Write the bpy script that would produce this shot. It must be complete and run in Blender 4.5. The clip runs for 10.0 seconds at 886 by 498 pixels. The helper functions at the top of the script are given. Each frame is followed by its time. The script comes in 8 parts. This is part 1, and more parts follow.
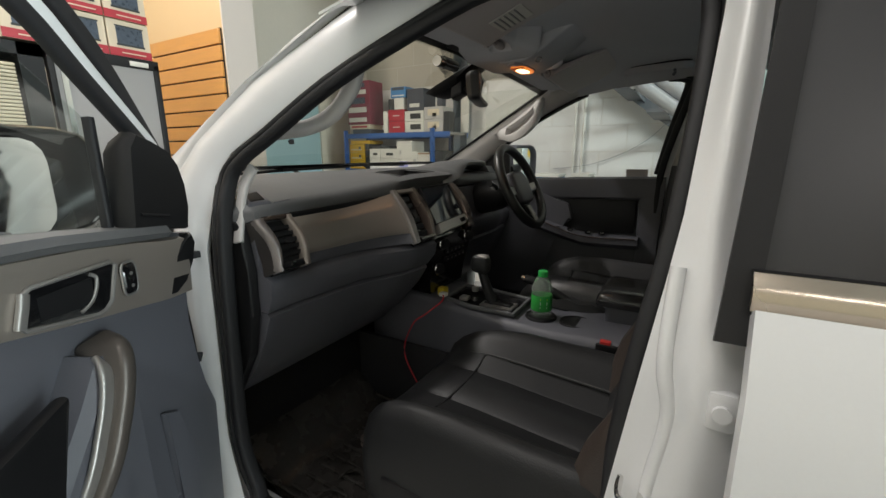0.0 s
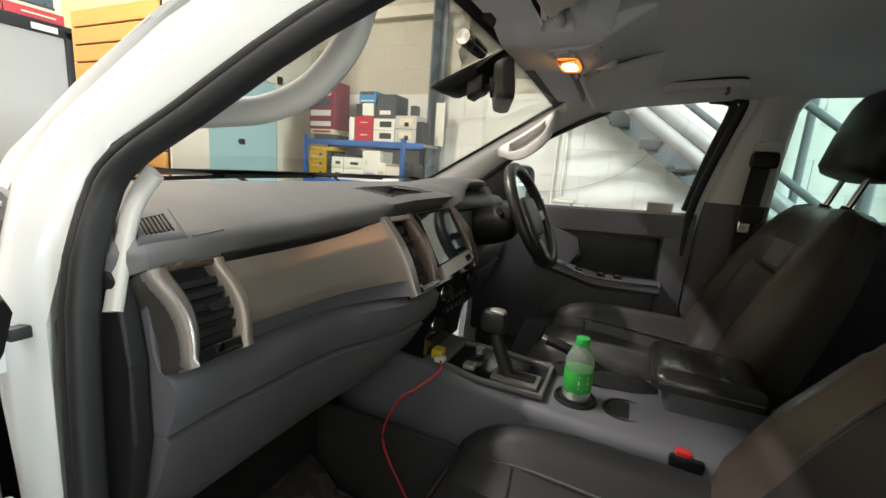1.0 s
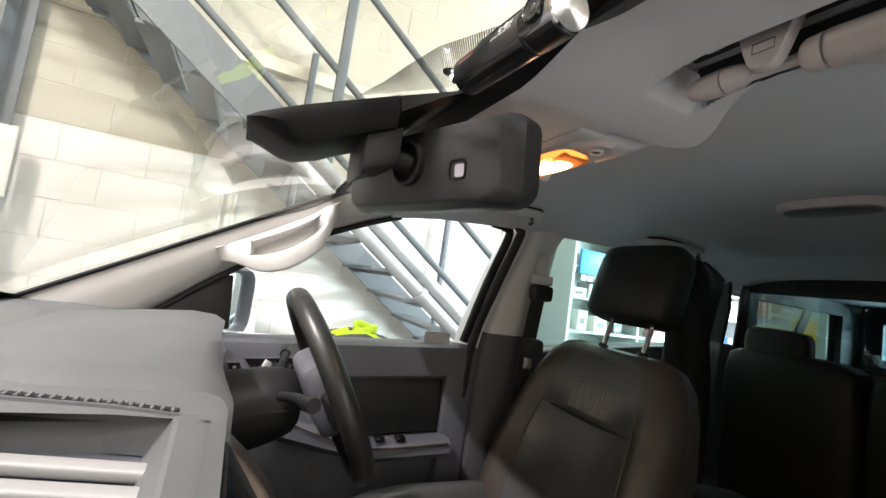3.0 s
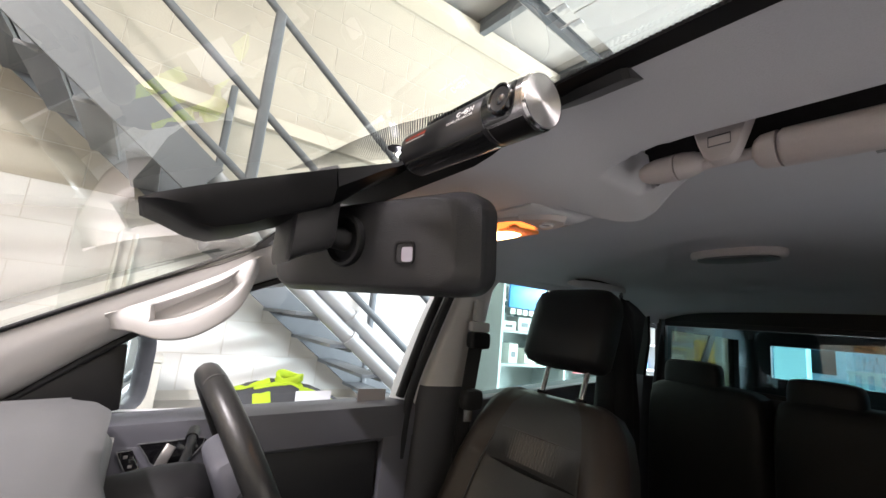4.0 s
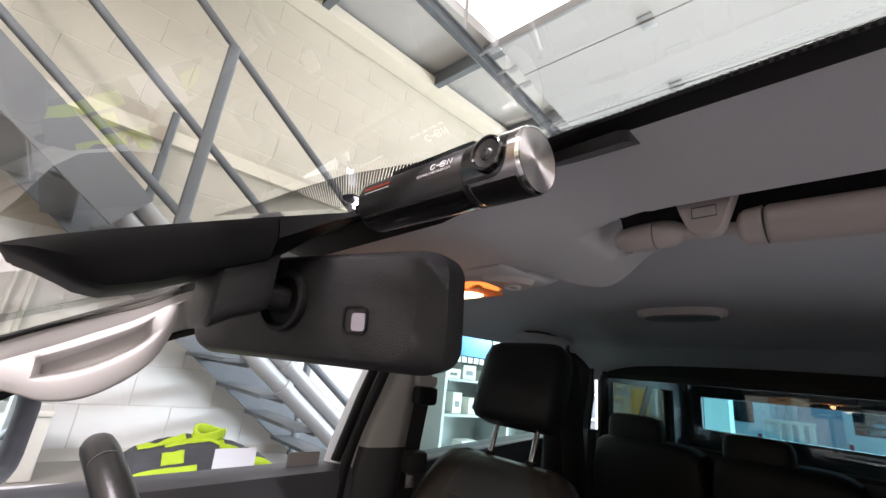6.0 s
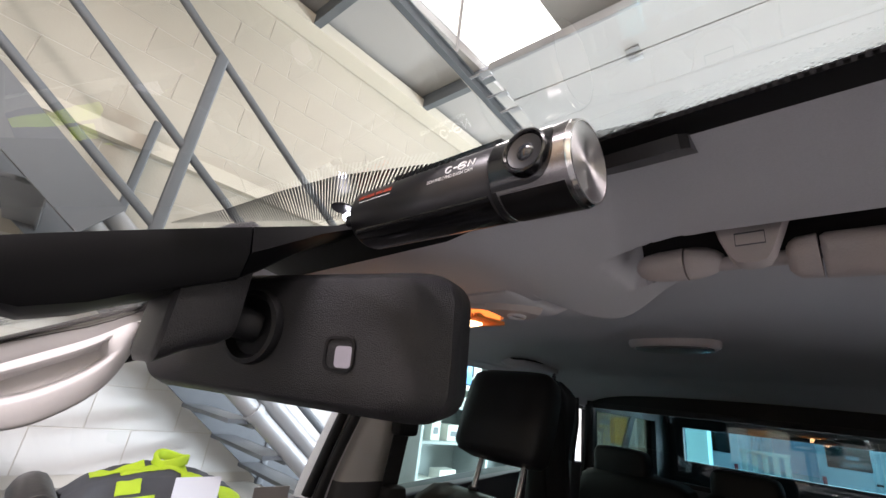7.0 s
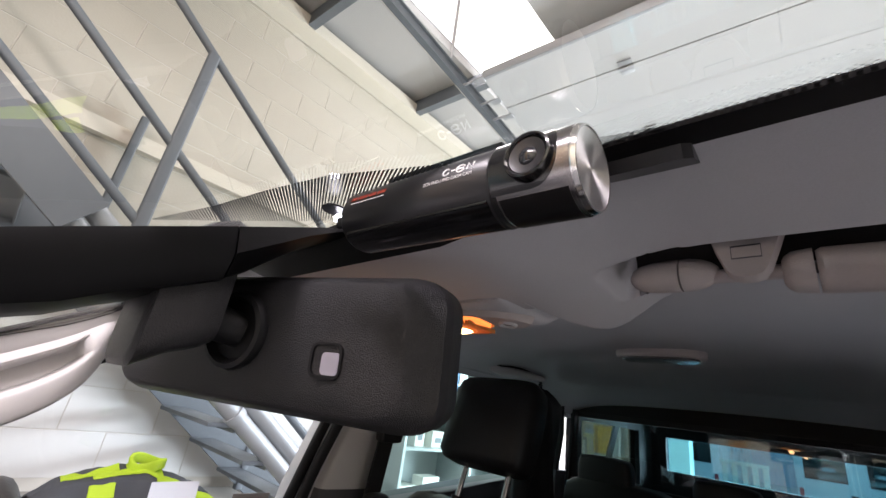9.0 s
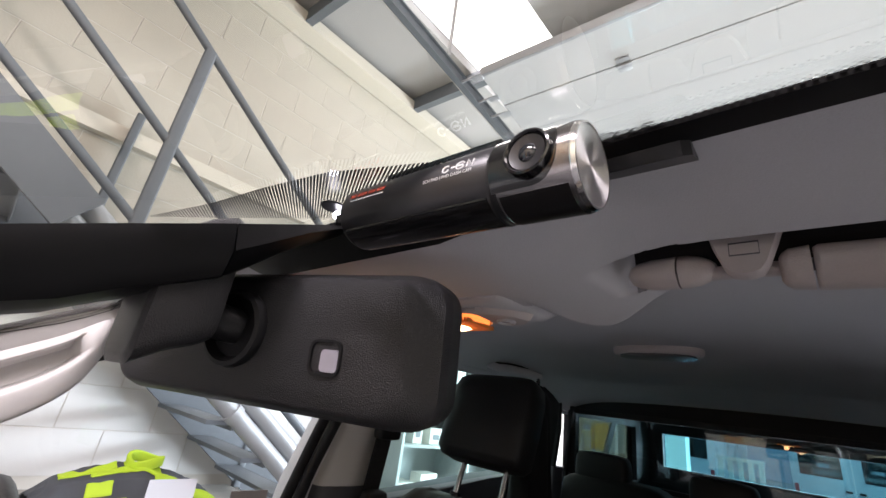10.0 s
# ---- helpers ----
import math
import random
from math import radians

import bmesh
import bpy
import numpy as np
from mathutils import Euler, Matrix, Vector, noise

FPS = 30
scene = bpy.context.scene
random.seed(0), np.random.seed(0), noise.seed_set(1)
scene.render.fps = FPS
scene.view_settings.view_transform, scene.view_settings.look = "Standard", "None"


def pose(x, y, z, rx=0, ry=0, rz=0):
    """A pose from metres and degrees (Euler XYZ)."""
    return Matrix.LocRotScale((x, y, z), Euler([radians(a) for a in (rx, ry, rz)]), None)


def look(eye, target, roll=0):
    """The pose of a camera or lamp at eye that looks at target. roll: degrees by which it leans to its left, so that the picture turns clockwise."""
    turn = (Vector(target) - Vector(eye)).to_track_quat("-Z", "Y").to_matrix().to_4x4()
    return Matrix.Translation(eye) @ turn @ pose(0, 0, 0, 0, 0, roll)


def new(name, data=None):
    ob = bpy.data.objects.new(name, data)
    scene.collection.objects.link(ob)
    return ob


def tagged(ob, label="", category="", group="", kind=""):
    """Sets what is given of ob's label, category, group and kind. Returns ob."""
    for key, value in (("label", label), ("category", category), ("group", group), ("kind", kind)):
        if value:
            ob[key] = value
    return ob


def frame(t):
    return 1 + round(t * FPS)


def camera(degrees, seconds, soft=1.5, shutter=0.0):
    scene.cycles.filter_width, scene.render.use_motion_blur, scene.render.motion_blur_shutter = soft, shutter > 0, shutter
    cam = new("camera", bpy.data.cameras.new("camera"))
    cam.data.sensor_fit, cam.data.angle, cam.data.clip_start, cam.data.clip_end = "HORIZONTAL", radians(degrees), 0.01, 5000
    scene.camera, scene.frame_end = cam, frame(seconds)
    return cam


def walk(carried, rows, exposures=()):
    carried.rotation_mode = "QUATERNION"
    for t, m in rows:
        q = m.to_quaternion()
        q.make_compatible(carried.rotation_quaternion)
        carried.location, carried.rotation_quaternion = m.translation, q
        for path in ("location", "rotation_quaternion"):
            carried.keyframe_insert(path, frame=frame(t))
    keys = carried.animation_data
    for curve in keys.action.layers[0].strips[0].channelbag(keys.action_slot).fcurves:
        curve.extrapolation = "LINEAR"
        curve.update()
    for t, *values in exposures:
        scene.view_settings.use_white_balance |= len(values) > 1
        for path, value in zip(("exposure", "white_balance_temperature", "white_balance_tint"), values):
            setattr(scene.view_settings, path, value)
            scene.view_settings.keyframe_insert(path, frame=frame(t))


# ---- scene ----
cam = camera(93.7, 10.0, soft=1.5, shutter=0.0)
METRES, SIDE, EYE, TILT, LEAN, TURN = 1.36, -1.288, 1.45, -13.0, 0.0, -60.0
ROWS = [
    (0.0, 0.0, 0.0, 0.0, 0.0, 0.0, -0.0),
    (0.5, -0.0603, 0.1084, 0.0319, -1.3, 1.1, -1.2),
    (1.0, -0.088, 0.2731, 0.0617, -6.42, 2.05, -2.68),
    (1.5, -0.1033, 0.4714, 0.1138, -19.42, 2.56, -2.86),
    (2.0, -0.1177, 0.655, 0.1686, -34.35, 4.12, -2.35),
    (2.5, -0.1509, 0.7496, 0.2175, -47.83, 8.6, -0.3),
    (3.0, -0.1684, 0.7981, 0.245, -56.4, 12.01, 2.65),
    (4.5, -0.1488, 0.8209, 0.2992, -68.0, 16.42, 6.77),
    (5.0, -0.1458, 0.8233, 0.3006, -69.6, 17.19, 6.71),
    (5.5, -0.14, 0.8269, 0.3037, -71.51, 18.83, 6.56),
    (7.0, -0.1029, 0.8502, 0.3221, -76.34, 23.27, 5.52),
    (7.5, -0.0993, 0.8525, 0.324, -77.23, 23.7, 5.16),
    (8.0, -0.0992, 0.8525, 0.3241, -77.81, 23.86, 4.91),
    (8.5, -0.0991, 0.8526, 0.3241, -78.11, 23.88, 4.78),
    (9.0, -0.0991, 0.8527, 0.3242, -78.33, 23.81, 4.77),
    (9.5, -0.0991, 0.8532, 0.3242, -78.47, 23.64, 4.81),
    (10.0, -0.0992, 0.8532, 0.3241, -78.6, 23.44, 4.92),
]
walk(cam, [(t, pose(SIDE, 0, EYE, TILT, LEAN, TURN) @ pose(METRES * x, METRES * y, METRES * z, 90 + pitch, roll, yaw)) for t, x, y, z, yaw, pitch, roll in ROWS],
     [(0.0, -1.16, 7100, 12), (0.5, -0.56, 7300, 13), (1.0, -0.13, 7300, 11), (1.5, 0.33, 7400, 9), (2.0, 0.52, 7200, 8), (2.5, 0.54, 7050, 11), (3.0, 0.49, 6900, 15), (5.0, 0.12, 6850, 25), (7.0, -0.12, 6750, 26), (10.0, -0.12, 6700, 26)])

# ---- world, sun, large lights ----
world = bpy.data.worlds.new("sky")
scene.world = world
world.use_nodes = True
wn = world.node_tree
sky = wn.nodes.new("ShaderNodeTexSky")
sky.sky_type, sky.sun_disc = "NISHITA", False
sky.sun_elevation, sky.sun_rotation = radians(45), radians(-55)
wn.links.new(sky.outputs[0], wn.nodes["Background"].inputs[0])
wn.nodes["Background"].inputs[1].default_value = 0.12

sun = new("sun", bpy.data.lights.new("sun", "SUN"))
sun.data.energy, sun.data.angle, sun.data.color = 2.6, radians(8), (1.0, 0.96, 0.9)
sun.matrix_world = look((-13, 9, 16), (0, 0, 0))


def area_lamp(name, eye, target, w, h, watts, colour=(1, 1, 1)):
    ob = new(name, bpy.data.lights.new(name, "AREA"))
    ob.data.shape, ob.data.size, ob.data.size_y, ob.data.energy, ob.data.color = "RECTANGLE", w, h, watts, colour
    ob.matrix_world = look(eye, target)
    return ob


# daylight that falls in through the open doorway behind the truck and through the rooflights
area_lamp("doorway_daylight", (-0.4, -5.9, 2.62), (0.6, 0, 1.3), 3.2, 0.7, 750, (0.74, 0.92, 1.0))
area_lamp("doorway_daylight", (-0.4, -5.9, 0.65), (0.6, 0, 0.9), 3.2, 1.0, 450, (0.74, 0.92, 1.0))
area_lamp("rooflight_daylight", (1.55, -1.9, 4.74), (1.55, -1.9, 0), 0.8, 3.0, 45, (0.95, 0.97, 1.0))
# western rooflight is out of view, added to light the passenger side
area_lamp("rooflight_daylight", (-2.6, 1.5, 4.74), (-2.6, 1.5, 0), 1.5, 2.9, 130, (0.98, 0.98, 1.0))
# fluorescent battens under the roof
# all unseen: front one inferred from the seat's shadow edge, others added as fill
BATTENS = ((-0.3, 2.85, True, 230), (-1.7, 0.4, False, 24), (-4.0, -1.5, False, 42))
for lx, ly, across, watts in BATTENS:
    area_lamp("batten_light", (lx, ly, 4.28), (lx, ly, 0), 1.4 if across else 0.12, 0.12 if across else 1.4, watts, (0.96, 0.975, 1.0))

# ---- materials ----
def mat(name, colour, rough=0.5, metal=0.0, var=0.12, grain=300.0, stain=4.0, bump=0.0, bump_scale=None, coat=0.0,
        spec=0.5, island=0.0, objrand=0.0, stretch=None, aniso=0.0, deep=0.0007):
    m = bpy.data.materials.new(name)
    m.use_nodes = True
    nt = m.node_tree
    b = nt.nodes["Principled BSDF"]
    tc = nt.nodes.new("ShaderNodeTexCoord")
    vec = tc.outputs["Object"]
    if stretch:
        mp = nt.nodes.new("ShaderNodeMapping")
        mp.inputs["Scale"].default_value = stretch
        nt.links.new(vec, mp.inputs[0])
        vec = mp.outputs[0]

    def noise_tex(scale, detail=4):
        n = nt.nodes.new("ShaderNodeTexNoise")
        n.inputs["Scale"].default_value, n.inputs["Detail"].default_value = scale, detail
        nt.links.new(vec, n.inputs["Vector"])
        return n.outputs["Fac"]

    def math_node(op, a, c):
        n = nt.nodes.new("ShaderNodeMath")
        n.operation = op
        for i, v in enumerate((a, c)):
            if isinstance(v, (int, float)):
                n.inputs[i].default_value = v
            else:
                nt.links.new(v, n.inputs[i])
        return n.outputs[0]

    fine, wide = noise_tex(grain, 2), noise_tex(stain, 6)
    f = math_node("ADD", math_node("MULTIPLY", math_node("SUBTRACT", fine, 0.5), var), math_node("MULTIPLY", math_node("SUBTRACT", wide, 0.5), var * 1.6))
    f = math_node("ADD", f, 1.0)
    if objrand:
        oi = nt.nodes.new("ShaderNodeObjectInfo")
        f = math_node("ADD", f, math_node("MULTIPLY", math_node("SUBTRACT", oi.outputs["Random"], 0.5), objrand))
    if island:
        ge = nt.nodes.new("ShaderNodeNewGeometry")
        f = math_node("ADD", f, math_node("MULTIPLY", math_node("SUBTRACT", ge.outputs["Random Per Island"], 0.5), island))
    mx = nt.nodes.new("ShaderNodeVectorMath")
    mx.operation = "SCALE"
    mx.inputs[0].default_value = colour
    nt.links.new(f, mx.inputs["Scale"])
    nt.links.new(mx.outputs[0], b.inputs["Base Color"])
    nt.links.new(math_node("ADD", math_node("MULTIPLY", math_node("SUBTRACT", wide, 0.5), 0.25), rough), b.inputs["Roughness"])
    b.inputs["Metallic"].default_value = metal
    b.inputs["Specular IOR Level"].default_value = spec
    b.inputs["Coat Weight"].default_value = coat
    b.inputs["Coat Roughness"].default_value = 0.06
    b.inputs["Anisotropic"].default_value = aniso
    if bump:
        bp = nt.nodes.new("ShaderNodeBump")
        bp.inputs["Strength"].default_value, bp.inputs["Distance"].default_value = bump, deep
        nt.links.new(noise_tex(bump_scale or grain, 3), bp.inputs["Height"])
        nt.links.new(bp.outputs[0], b.inputs["Normal"])
    return m


def glow(name, colour, strength):
    m = bpy.data.materials.new(name)
    m.use_nodes = True
    b = m.node_tree.nodes["Principled BSDF"]
    b.inputs["Base Color"].default_value = (*colour, 1)
    b.inputs["Emission Color"].default_value, b.inputs["Emission Strength"].default_value = (*colour, 1), strength
    return m


def pane(name, colour, reflect=True):
    """Thin glass: clear or tinted, with its mirror-like gloss."""
    m = bpy.data.materials.new(name)
    m.use_nodes = True
    nt = m.node_tree
    nt.nodes.remove(nt.nodes["Principled BSDF"])
    out = nt.nodes["Material Output"]
    tr, gl, mx, lw = (nt.nodes.new("ShaderNode" + k) for k in ("BsdfTransparent", "BsdfGlossy", "MixShader", "LayerWeight"))
    tr.inputs[0].default_value = (*colour, 1)
    gl.inputs["Roughness"].default_value = 0.0
    lw.inputs[0].default_value = 0.5
    pw, ma = nt.nodes.new("ShaderNodeMath"), nt.nodes.new("ShaderNodeMath")
    pw.operation, pw.inputs[1].default_value = "POWER", 5.0
    ma.operation, ma.inputs[1].default_value, ma.inputs[2].default_value = "MULTIPLY_ADD", 0.9 if reflect else 0.05, 0.07 if reflect else 0.01
    nt.links.new(lw.outputs["Facing"], pw.inputs[0])
    nt.links.new(pw.outputs[0], ma.inputs[0])
    nt.links.new(ma.outputs[0], mx.inputs[0])
    nt.links.new(tr.outputs[0], mx.inputs[1])
    nt.links.new(gl.outputs[0], mx.inputs[2])
    nt.links.new(mx.outputs[0], out.inputs[0])
    return m


WHITE_PAINT = mat("white_car_paint", (0.73, 0.735, 0.745), 0.33, var=0.03, coat=0.5, stain=2)
RUBBER = mat("black_rubber", (0.010, 0.010, 0.012), 0.6, var=0.3, bump=0.2, grain=200)
DASH_TOP = mat("charcoal_dash_skin", (0.108, 0.111, 0.115), 0.5, var=0.2, grain=900, bump=0.35, stain=6)
DASH_LOW = mat("slate_dash_plastic", (0.104, 0.106, 0.123), 0.48, var=0.2, grain=900, bump=0.35, stain=5)
BLACK_PLASTIC = mat("black_plastic", (0.009, 0.009, 0.010), 0.5, spec=0.35, var=0.25, grain=800, bump=0.25)
GLOSS_BLACK = mat("gloss_black", (0.008, 0.008, 0.009), 0.12, var=0.1, coat=0.5)
MIRROR_GRAIN = mat("grained_black_plastic", (0.022, 0.0215, 0.024), 0.34, var=0.25, grain=1500, bump=0.9, bump_scale=1500, deep=0.0009)
SHROUD = mat("matt_black_shroud", (0.005, 0.0049, 0.0055), 0.5, var=0.15, grain=900, spec=0.16)
ARM_LEATHER = mat("glossy_black_leather", (0.022, 0.022, 0.022), 0.33, var=0.3, grain=260, bump=0.35, bump_scale=330, stain=7)
STRIP = mat("brushed_bronze_grey_trim", (0.41, 0.362, 0.322), 0.34, metal=0.58, var=0.04, grain=60, stretch=(1, 12, 12), stain=0.25, aniso=0.4)
ARCH = mat("dark_bronze_arch", (0.115, 0.086, 0.073), 0.28, metal=0.65, var=0.08, grain=80)
SILVER = mat("satin_silver_trim", (0.40, 0.385, 0.37), 0.45, metal=0.75, var=0.06)
CHROME = mat("chrome", (0.75, 0.74, 0.73), 0.1, metal=1.0, var=0.04)
STEEL_CAP = mat("turned_steel", (0.34, 0.325, 0.325), 0.22, metal=1.0, var=0.1, grain=500, aniso=0.8)
HEADLINER = mat("grey_headliner_fabric", (0.56, 0.56, 0.59), 0.95, var=0.14, grain=1200, stain=3, bump=0.5, spec=0.1)
PILLAR = mat("warm_grey_pillar_trim", (0.54, 0.525, 0.515), 0.6, var=0.08, grain=900, bump=0.25, stain=3)
VISOR = mat("grey_visor_plastic", (0.52, 0.475, 0.475), 0.6, var=0.08, grain=900, bump=0.3)
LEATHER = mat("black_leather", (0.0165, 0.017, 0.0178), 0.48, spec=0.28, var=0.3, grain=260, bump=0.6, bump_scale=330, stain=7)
# worn black leather, also paled for the windscreen light on the driver's seat
WORN_LIT_LEATHER = mat("worn_lit_black_leather", (0.050, 0.050, 0.051), 0.34, var=0.3, grain=260, bump=0.45, bump_scale=330, stain=7)
# black leather tinted brown for the brownish light seen on the bolsters
LEATHER_SIDE = mat("brown_lit_leather", (0.042, 0.032, 0.027), 0.44, var=0.3, grain=260, bump=0.6, bump_scale=330, stain=7)
STITCH = mat("grey_stitching", (0.09, 0.09, 0.09), 0.8)
CARPET = mat("black_carpet", (0.02, 0.02, 0.022), 0.95, var=0.5, grain=500, bump=0.8, stain=9)
MAT_RUBBER = mat("dirty_rubber_mat", (0.040, 0.037, 0.034), 0.27, var=0.7, grain=90, stain=14, bump=0.5, bump_scale=90)
BELT = mat("black_webbing", (0.012, 0.012, 0.013), 0.8, var=0.3, grain=700, bump=0.5)
GLASS = pane("clear_glass", (0.93, 0.96, 0.94))
SCREEN_GLASS = pane("laminated_glass", (0.86, 0.85, 0.775))
TINT = pane("privacy_glass", (0.70, 0.87, 0.89))
TAIL_TINT = pane("blue_canopy_glass", (0.50, 0.80, 0.88), False)
CANOPY_TINT = pane("canopy_glass", (0.36, 0.36, 0.33), False)
REAR_GLASS = pane("green_rear_door_glass", (0.52, 0.71, 0.66))
# same wall paint twice: whiter for cool daylight, creamier for warm lamplight
COOL_LIT_BLOCK = mat("cool_lit_block", (0.76, 0.75, 0.73), 0.75, var=0.06, grain=60, stain=3, bump=0.5, bump_scale=70, objrand=0.025, deep=0.002)
WARM_LIT_BLOCK = mat("warm_lit_block", (0.515, 0.478, 0.408), 0.75, var=0.07, grain=60, stain=3, bump=0.5, bump_scale=70, objrand=0.025, deep=0.002)
JOINT = mat("painted_mortar", (0.68, 0.645, 0.585), 0.8, var=0.08, grain=80, bump=0.4, deep=0.002)
PLASTER = mat("cream_painted_wall", (0.66, 0.61, 0.52), 0.85, var=0.06, grain=30, stain=1.5, bump=0.15)
PLASTER_PINK = mat("pale_partition_board", (0.62, 0.56, 0.51), 0.8, var=0.05, stain=1.2)
PLASTER_WARM = mat("ochre_painted_wall", (0.66, 0.47, 0.26), 0.8, var=0.06, stain=1.2)
CONCRETE = mat("grey_concrete_floor", (0.42, 0.41, 0.395), 0.6, var=0.25, grain=40, stain=1.3, bump=0.3, deep=0.002)
STEEL = mat("grey_painted_steel", (0.125, 0.14, 0.155), 0.5, var=0.12, grain=40, stain=5)
DUCT = mat("galvanised_grey_pipe", (0.40, 0.41, 0.42), 0.45, metal=0.25, var=0.12, stain=6)
ROOFING = mat("white_roof_lining", (0.40, 0.39, 0.38), 0.7, var=0.08, stain=1)
DOORPANEL = mat("white_sectional_door", (0.56, 0.565, 0.56), 0.8, spec=0.25, var=0.05, stain=1.2, bump=0.1)
BLUE_DOOR = mat("pale_blue_door_paint", (0.36, 0.55, 0.60), 0.5, var=0.05, stain=2)
BLUE_STEEL = mat("blue_shelf_paint", (0.035, 0.12, 0.36), 0.45, var=0.12, stain=6)
ORANGE_SLAT = mat("orange_wood_slat", (0.62, 0.29, 0.075), 0.5, var=0.2, grain=40, stretch=(6, 1, 12), stain=3)
DARK_GAP = mat("dark_groove", (0.03, 0.02, 0.015), 0.8)

# ---- mesh helpers ----
def finish(name, bm, material, angle=38):
    me = bpy.data.meshes.new(name)
    bmesh.ops.recalc_face_normals(bm, faces=bm.faces)
    bm.to_mesh(me)
    bm.free()
    me.materials.append(material)
    me.shade_smooth()
    me.set_sharp_from_angle(angle=radians(angle))
    return me


def part(name, bm, material, parent=None, label="", angle=38):
    ob = new(name, finish(name, bm, material, angle))
    if parent is not None:
        ob.parent = parent
    if label:
        ob["label"] = label
    return ob


def thing(name, at, label, category, group="", kind=""):
    ob = new(name)
    ob.empty_display_size = 0.1
    ob.location = at
    tagged(ob, label, category, group, kind)
    return ob


def under(ob, parent):
    """Parent without moving: the things here are modelled in world places."""
    ob.parent = parent
    ob.matrix_parent_inverse = Matrix.Translation(parent.location).inverted()
    return ob


def piece(name, bm, material, parent, label="", angle=38):
    return under(part(name, bm, material, None, label, angle), parent) if parent.type == "EMPTY" else part(name, bm, material, parent, label, angle)


def box(lo, hi, bevel=0.0, seg=2, m=None, taper=None):
    bm = bmesh.new()
    bmesh.ops.create_cube(bm, size=1)
    for v in bm.verts:
        v.co = Vector([(a + b) / 2 + c * (b - a) for a, b, c in zip(lo, hi, v.co)])
    if bevel:
        bmesh.ops.bevel(bm, geom=bm.edges[:], offset=bevel, segments=seg, profile=0.6, affect="EDGES")
    if m:
        bm.transform(m)
    return bm


def join(*bms):
    out = bmesh.new()
    for b in bms:
        me = bpy.data.meshes.new("t")
        b.to_mesh(me)
        b.free()
        out.from_mesh(me)
        bpy.data.meshes.remove(me)
    return out


def loft(rings, caps=True, closed=True):
    bm = bmesh.new()
    vs = [[bm.verts.new(p) for p in r] for r in rings]
    n = len(rings[0])
    for a, b in zip(vs, vs[1:]):
        for i in range(n if closed else n - 1):
            j = (i + 1) % n
            bm.faces.new((a[i], a[j], b[j], b[i]))
    if caps and closed:
        bm.faces.new(vs[0][::-1])
        bm.faces.new(vs[-1])
    return bm


def smooth_path(pts, k=6):
    pts = [Vector(p) for p in pts]
    out = []
    for i in range(len(pts) - 1):
        p0, p1, p2, p3 = pts[max(i - 1, 0)], pts[i], pts[i + 1], pts[min(i + 2, len(pts) - 1)]
        for s in range(k):
            t = s / k
            out.append(0.5 * ((2 * p1) + (p2 - p0) * t + (2 * p0 - 5 * p1 + 4 * p2 - p3) * t * t + (3 * p1 - p0 - 3 * p2 + p3) * t ** 3))
    return out + [pts[-1]]


def sweep(path, profile, up=(0, 0, 1), caps=True, scales=None):
    """A profile of (side, up) points carried along a path."""
    path = [Vector(p) for p in path]
    rings = []
    for i, p in enumerate(path):
        d = (path[min(i + 1, len(path) - 1)] - path[max(i - 1, 0)]).normalized()
        s = d.cross(Vector(up))
        s = s.normalized() if s.length > 1e-5 else Vector((1, 0, 0))
        u = s.cross(d)
        k = scales[i] if scales else 1
        rings.append([p + s * (a * k) + u * (b * k) for a, b in profile])
    return loft(rings, caps)


def ring_profile(r, n=10, ry=None):
    return [(r * math.cos(2 * math.pi * i / n), (ry or r) * math.sin(2 * math.pi * i / n)) for i in range(n)]


def rect_profile(w, h, r=0.0):
    if not r:
        return [(-w / 2, -h / 2), (w / 2, -h / 2), (w / 2, h / 2), (-w / 2, h / 2)]
    out = []
    for cx, cy, a in ((w / 2 - r, -h / 2 + r, -90), (w / 2 - r, h / 2 - r, 0), (-w / 2 + r, h / 2 - r, 90), (-w / 2 + r, -h / 2 + r, 180)):
        out += [(cx + r * math.cos(radians(a + k)), cy + r * math.sin(radians(a + k))) for k in (0, 30, 60, 90)]
    return out


def tube(path, r, n=10, up=(0, 0, 1), k=6):
    return sweep(smooth_path(path, k) if k else path, ring_profile(r, n), up)


def rod(a, b, r, n=12):
    a, b = Vector(a), Vector(b)
    d = (b - a).normalized()
    return sweep([a, b], ring_profile(r, n), (0, 0, 1) if abs(d.z) < 0.9 else (0, 1, 0))


def beam(a, b, w, h, r=0.0, up=(0, 0, 1)):
    return sweep([a, b], rect_profile(w, h, r), up)


def lathe(profile, n=24, m=None):
    """profile: (radius, height) from bottom to top, round z."""
    bm = loft([[(r * math.cos(2 * math.pi * i / n), r * math.sin(2 * math.pi * i / n), z) for i in range(n)] for r, z in profile])
    if m:
        bm.transform(m)
    return bm


def prism(poly, lo, hi, axis="x", bevel=0.0, seg=2, m=None):
    """A polygon of two coordinates carried along an axis."""
    def at(p, h):
        return {"x": (h, p[0], p[1]), "y": (p[0], h, p[1]), "z": (p[0], p[1], h)}[axis]
    bm = loft([[at(p, lo) for p in poly], [at(p, hi) for p in poly]])
    if bevel:
        bmesh.ops.bevel(bm, geom=bm.edges[:], offset=bevel, segments=seg, profile=0.6, affect="EDGES")
    if m:
        bm.transform(m)
    return bm


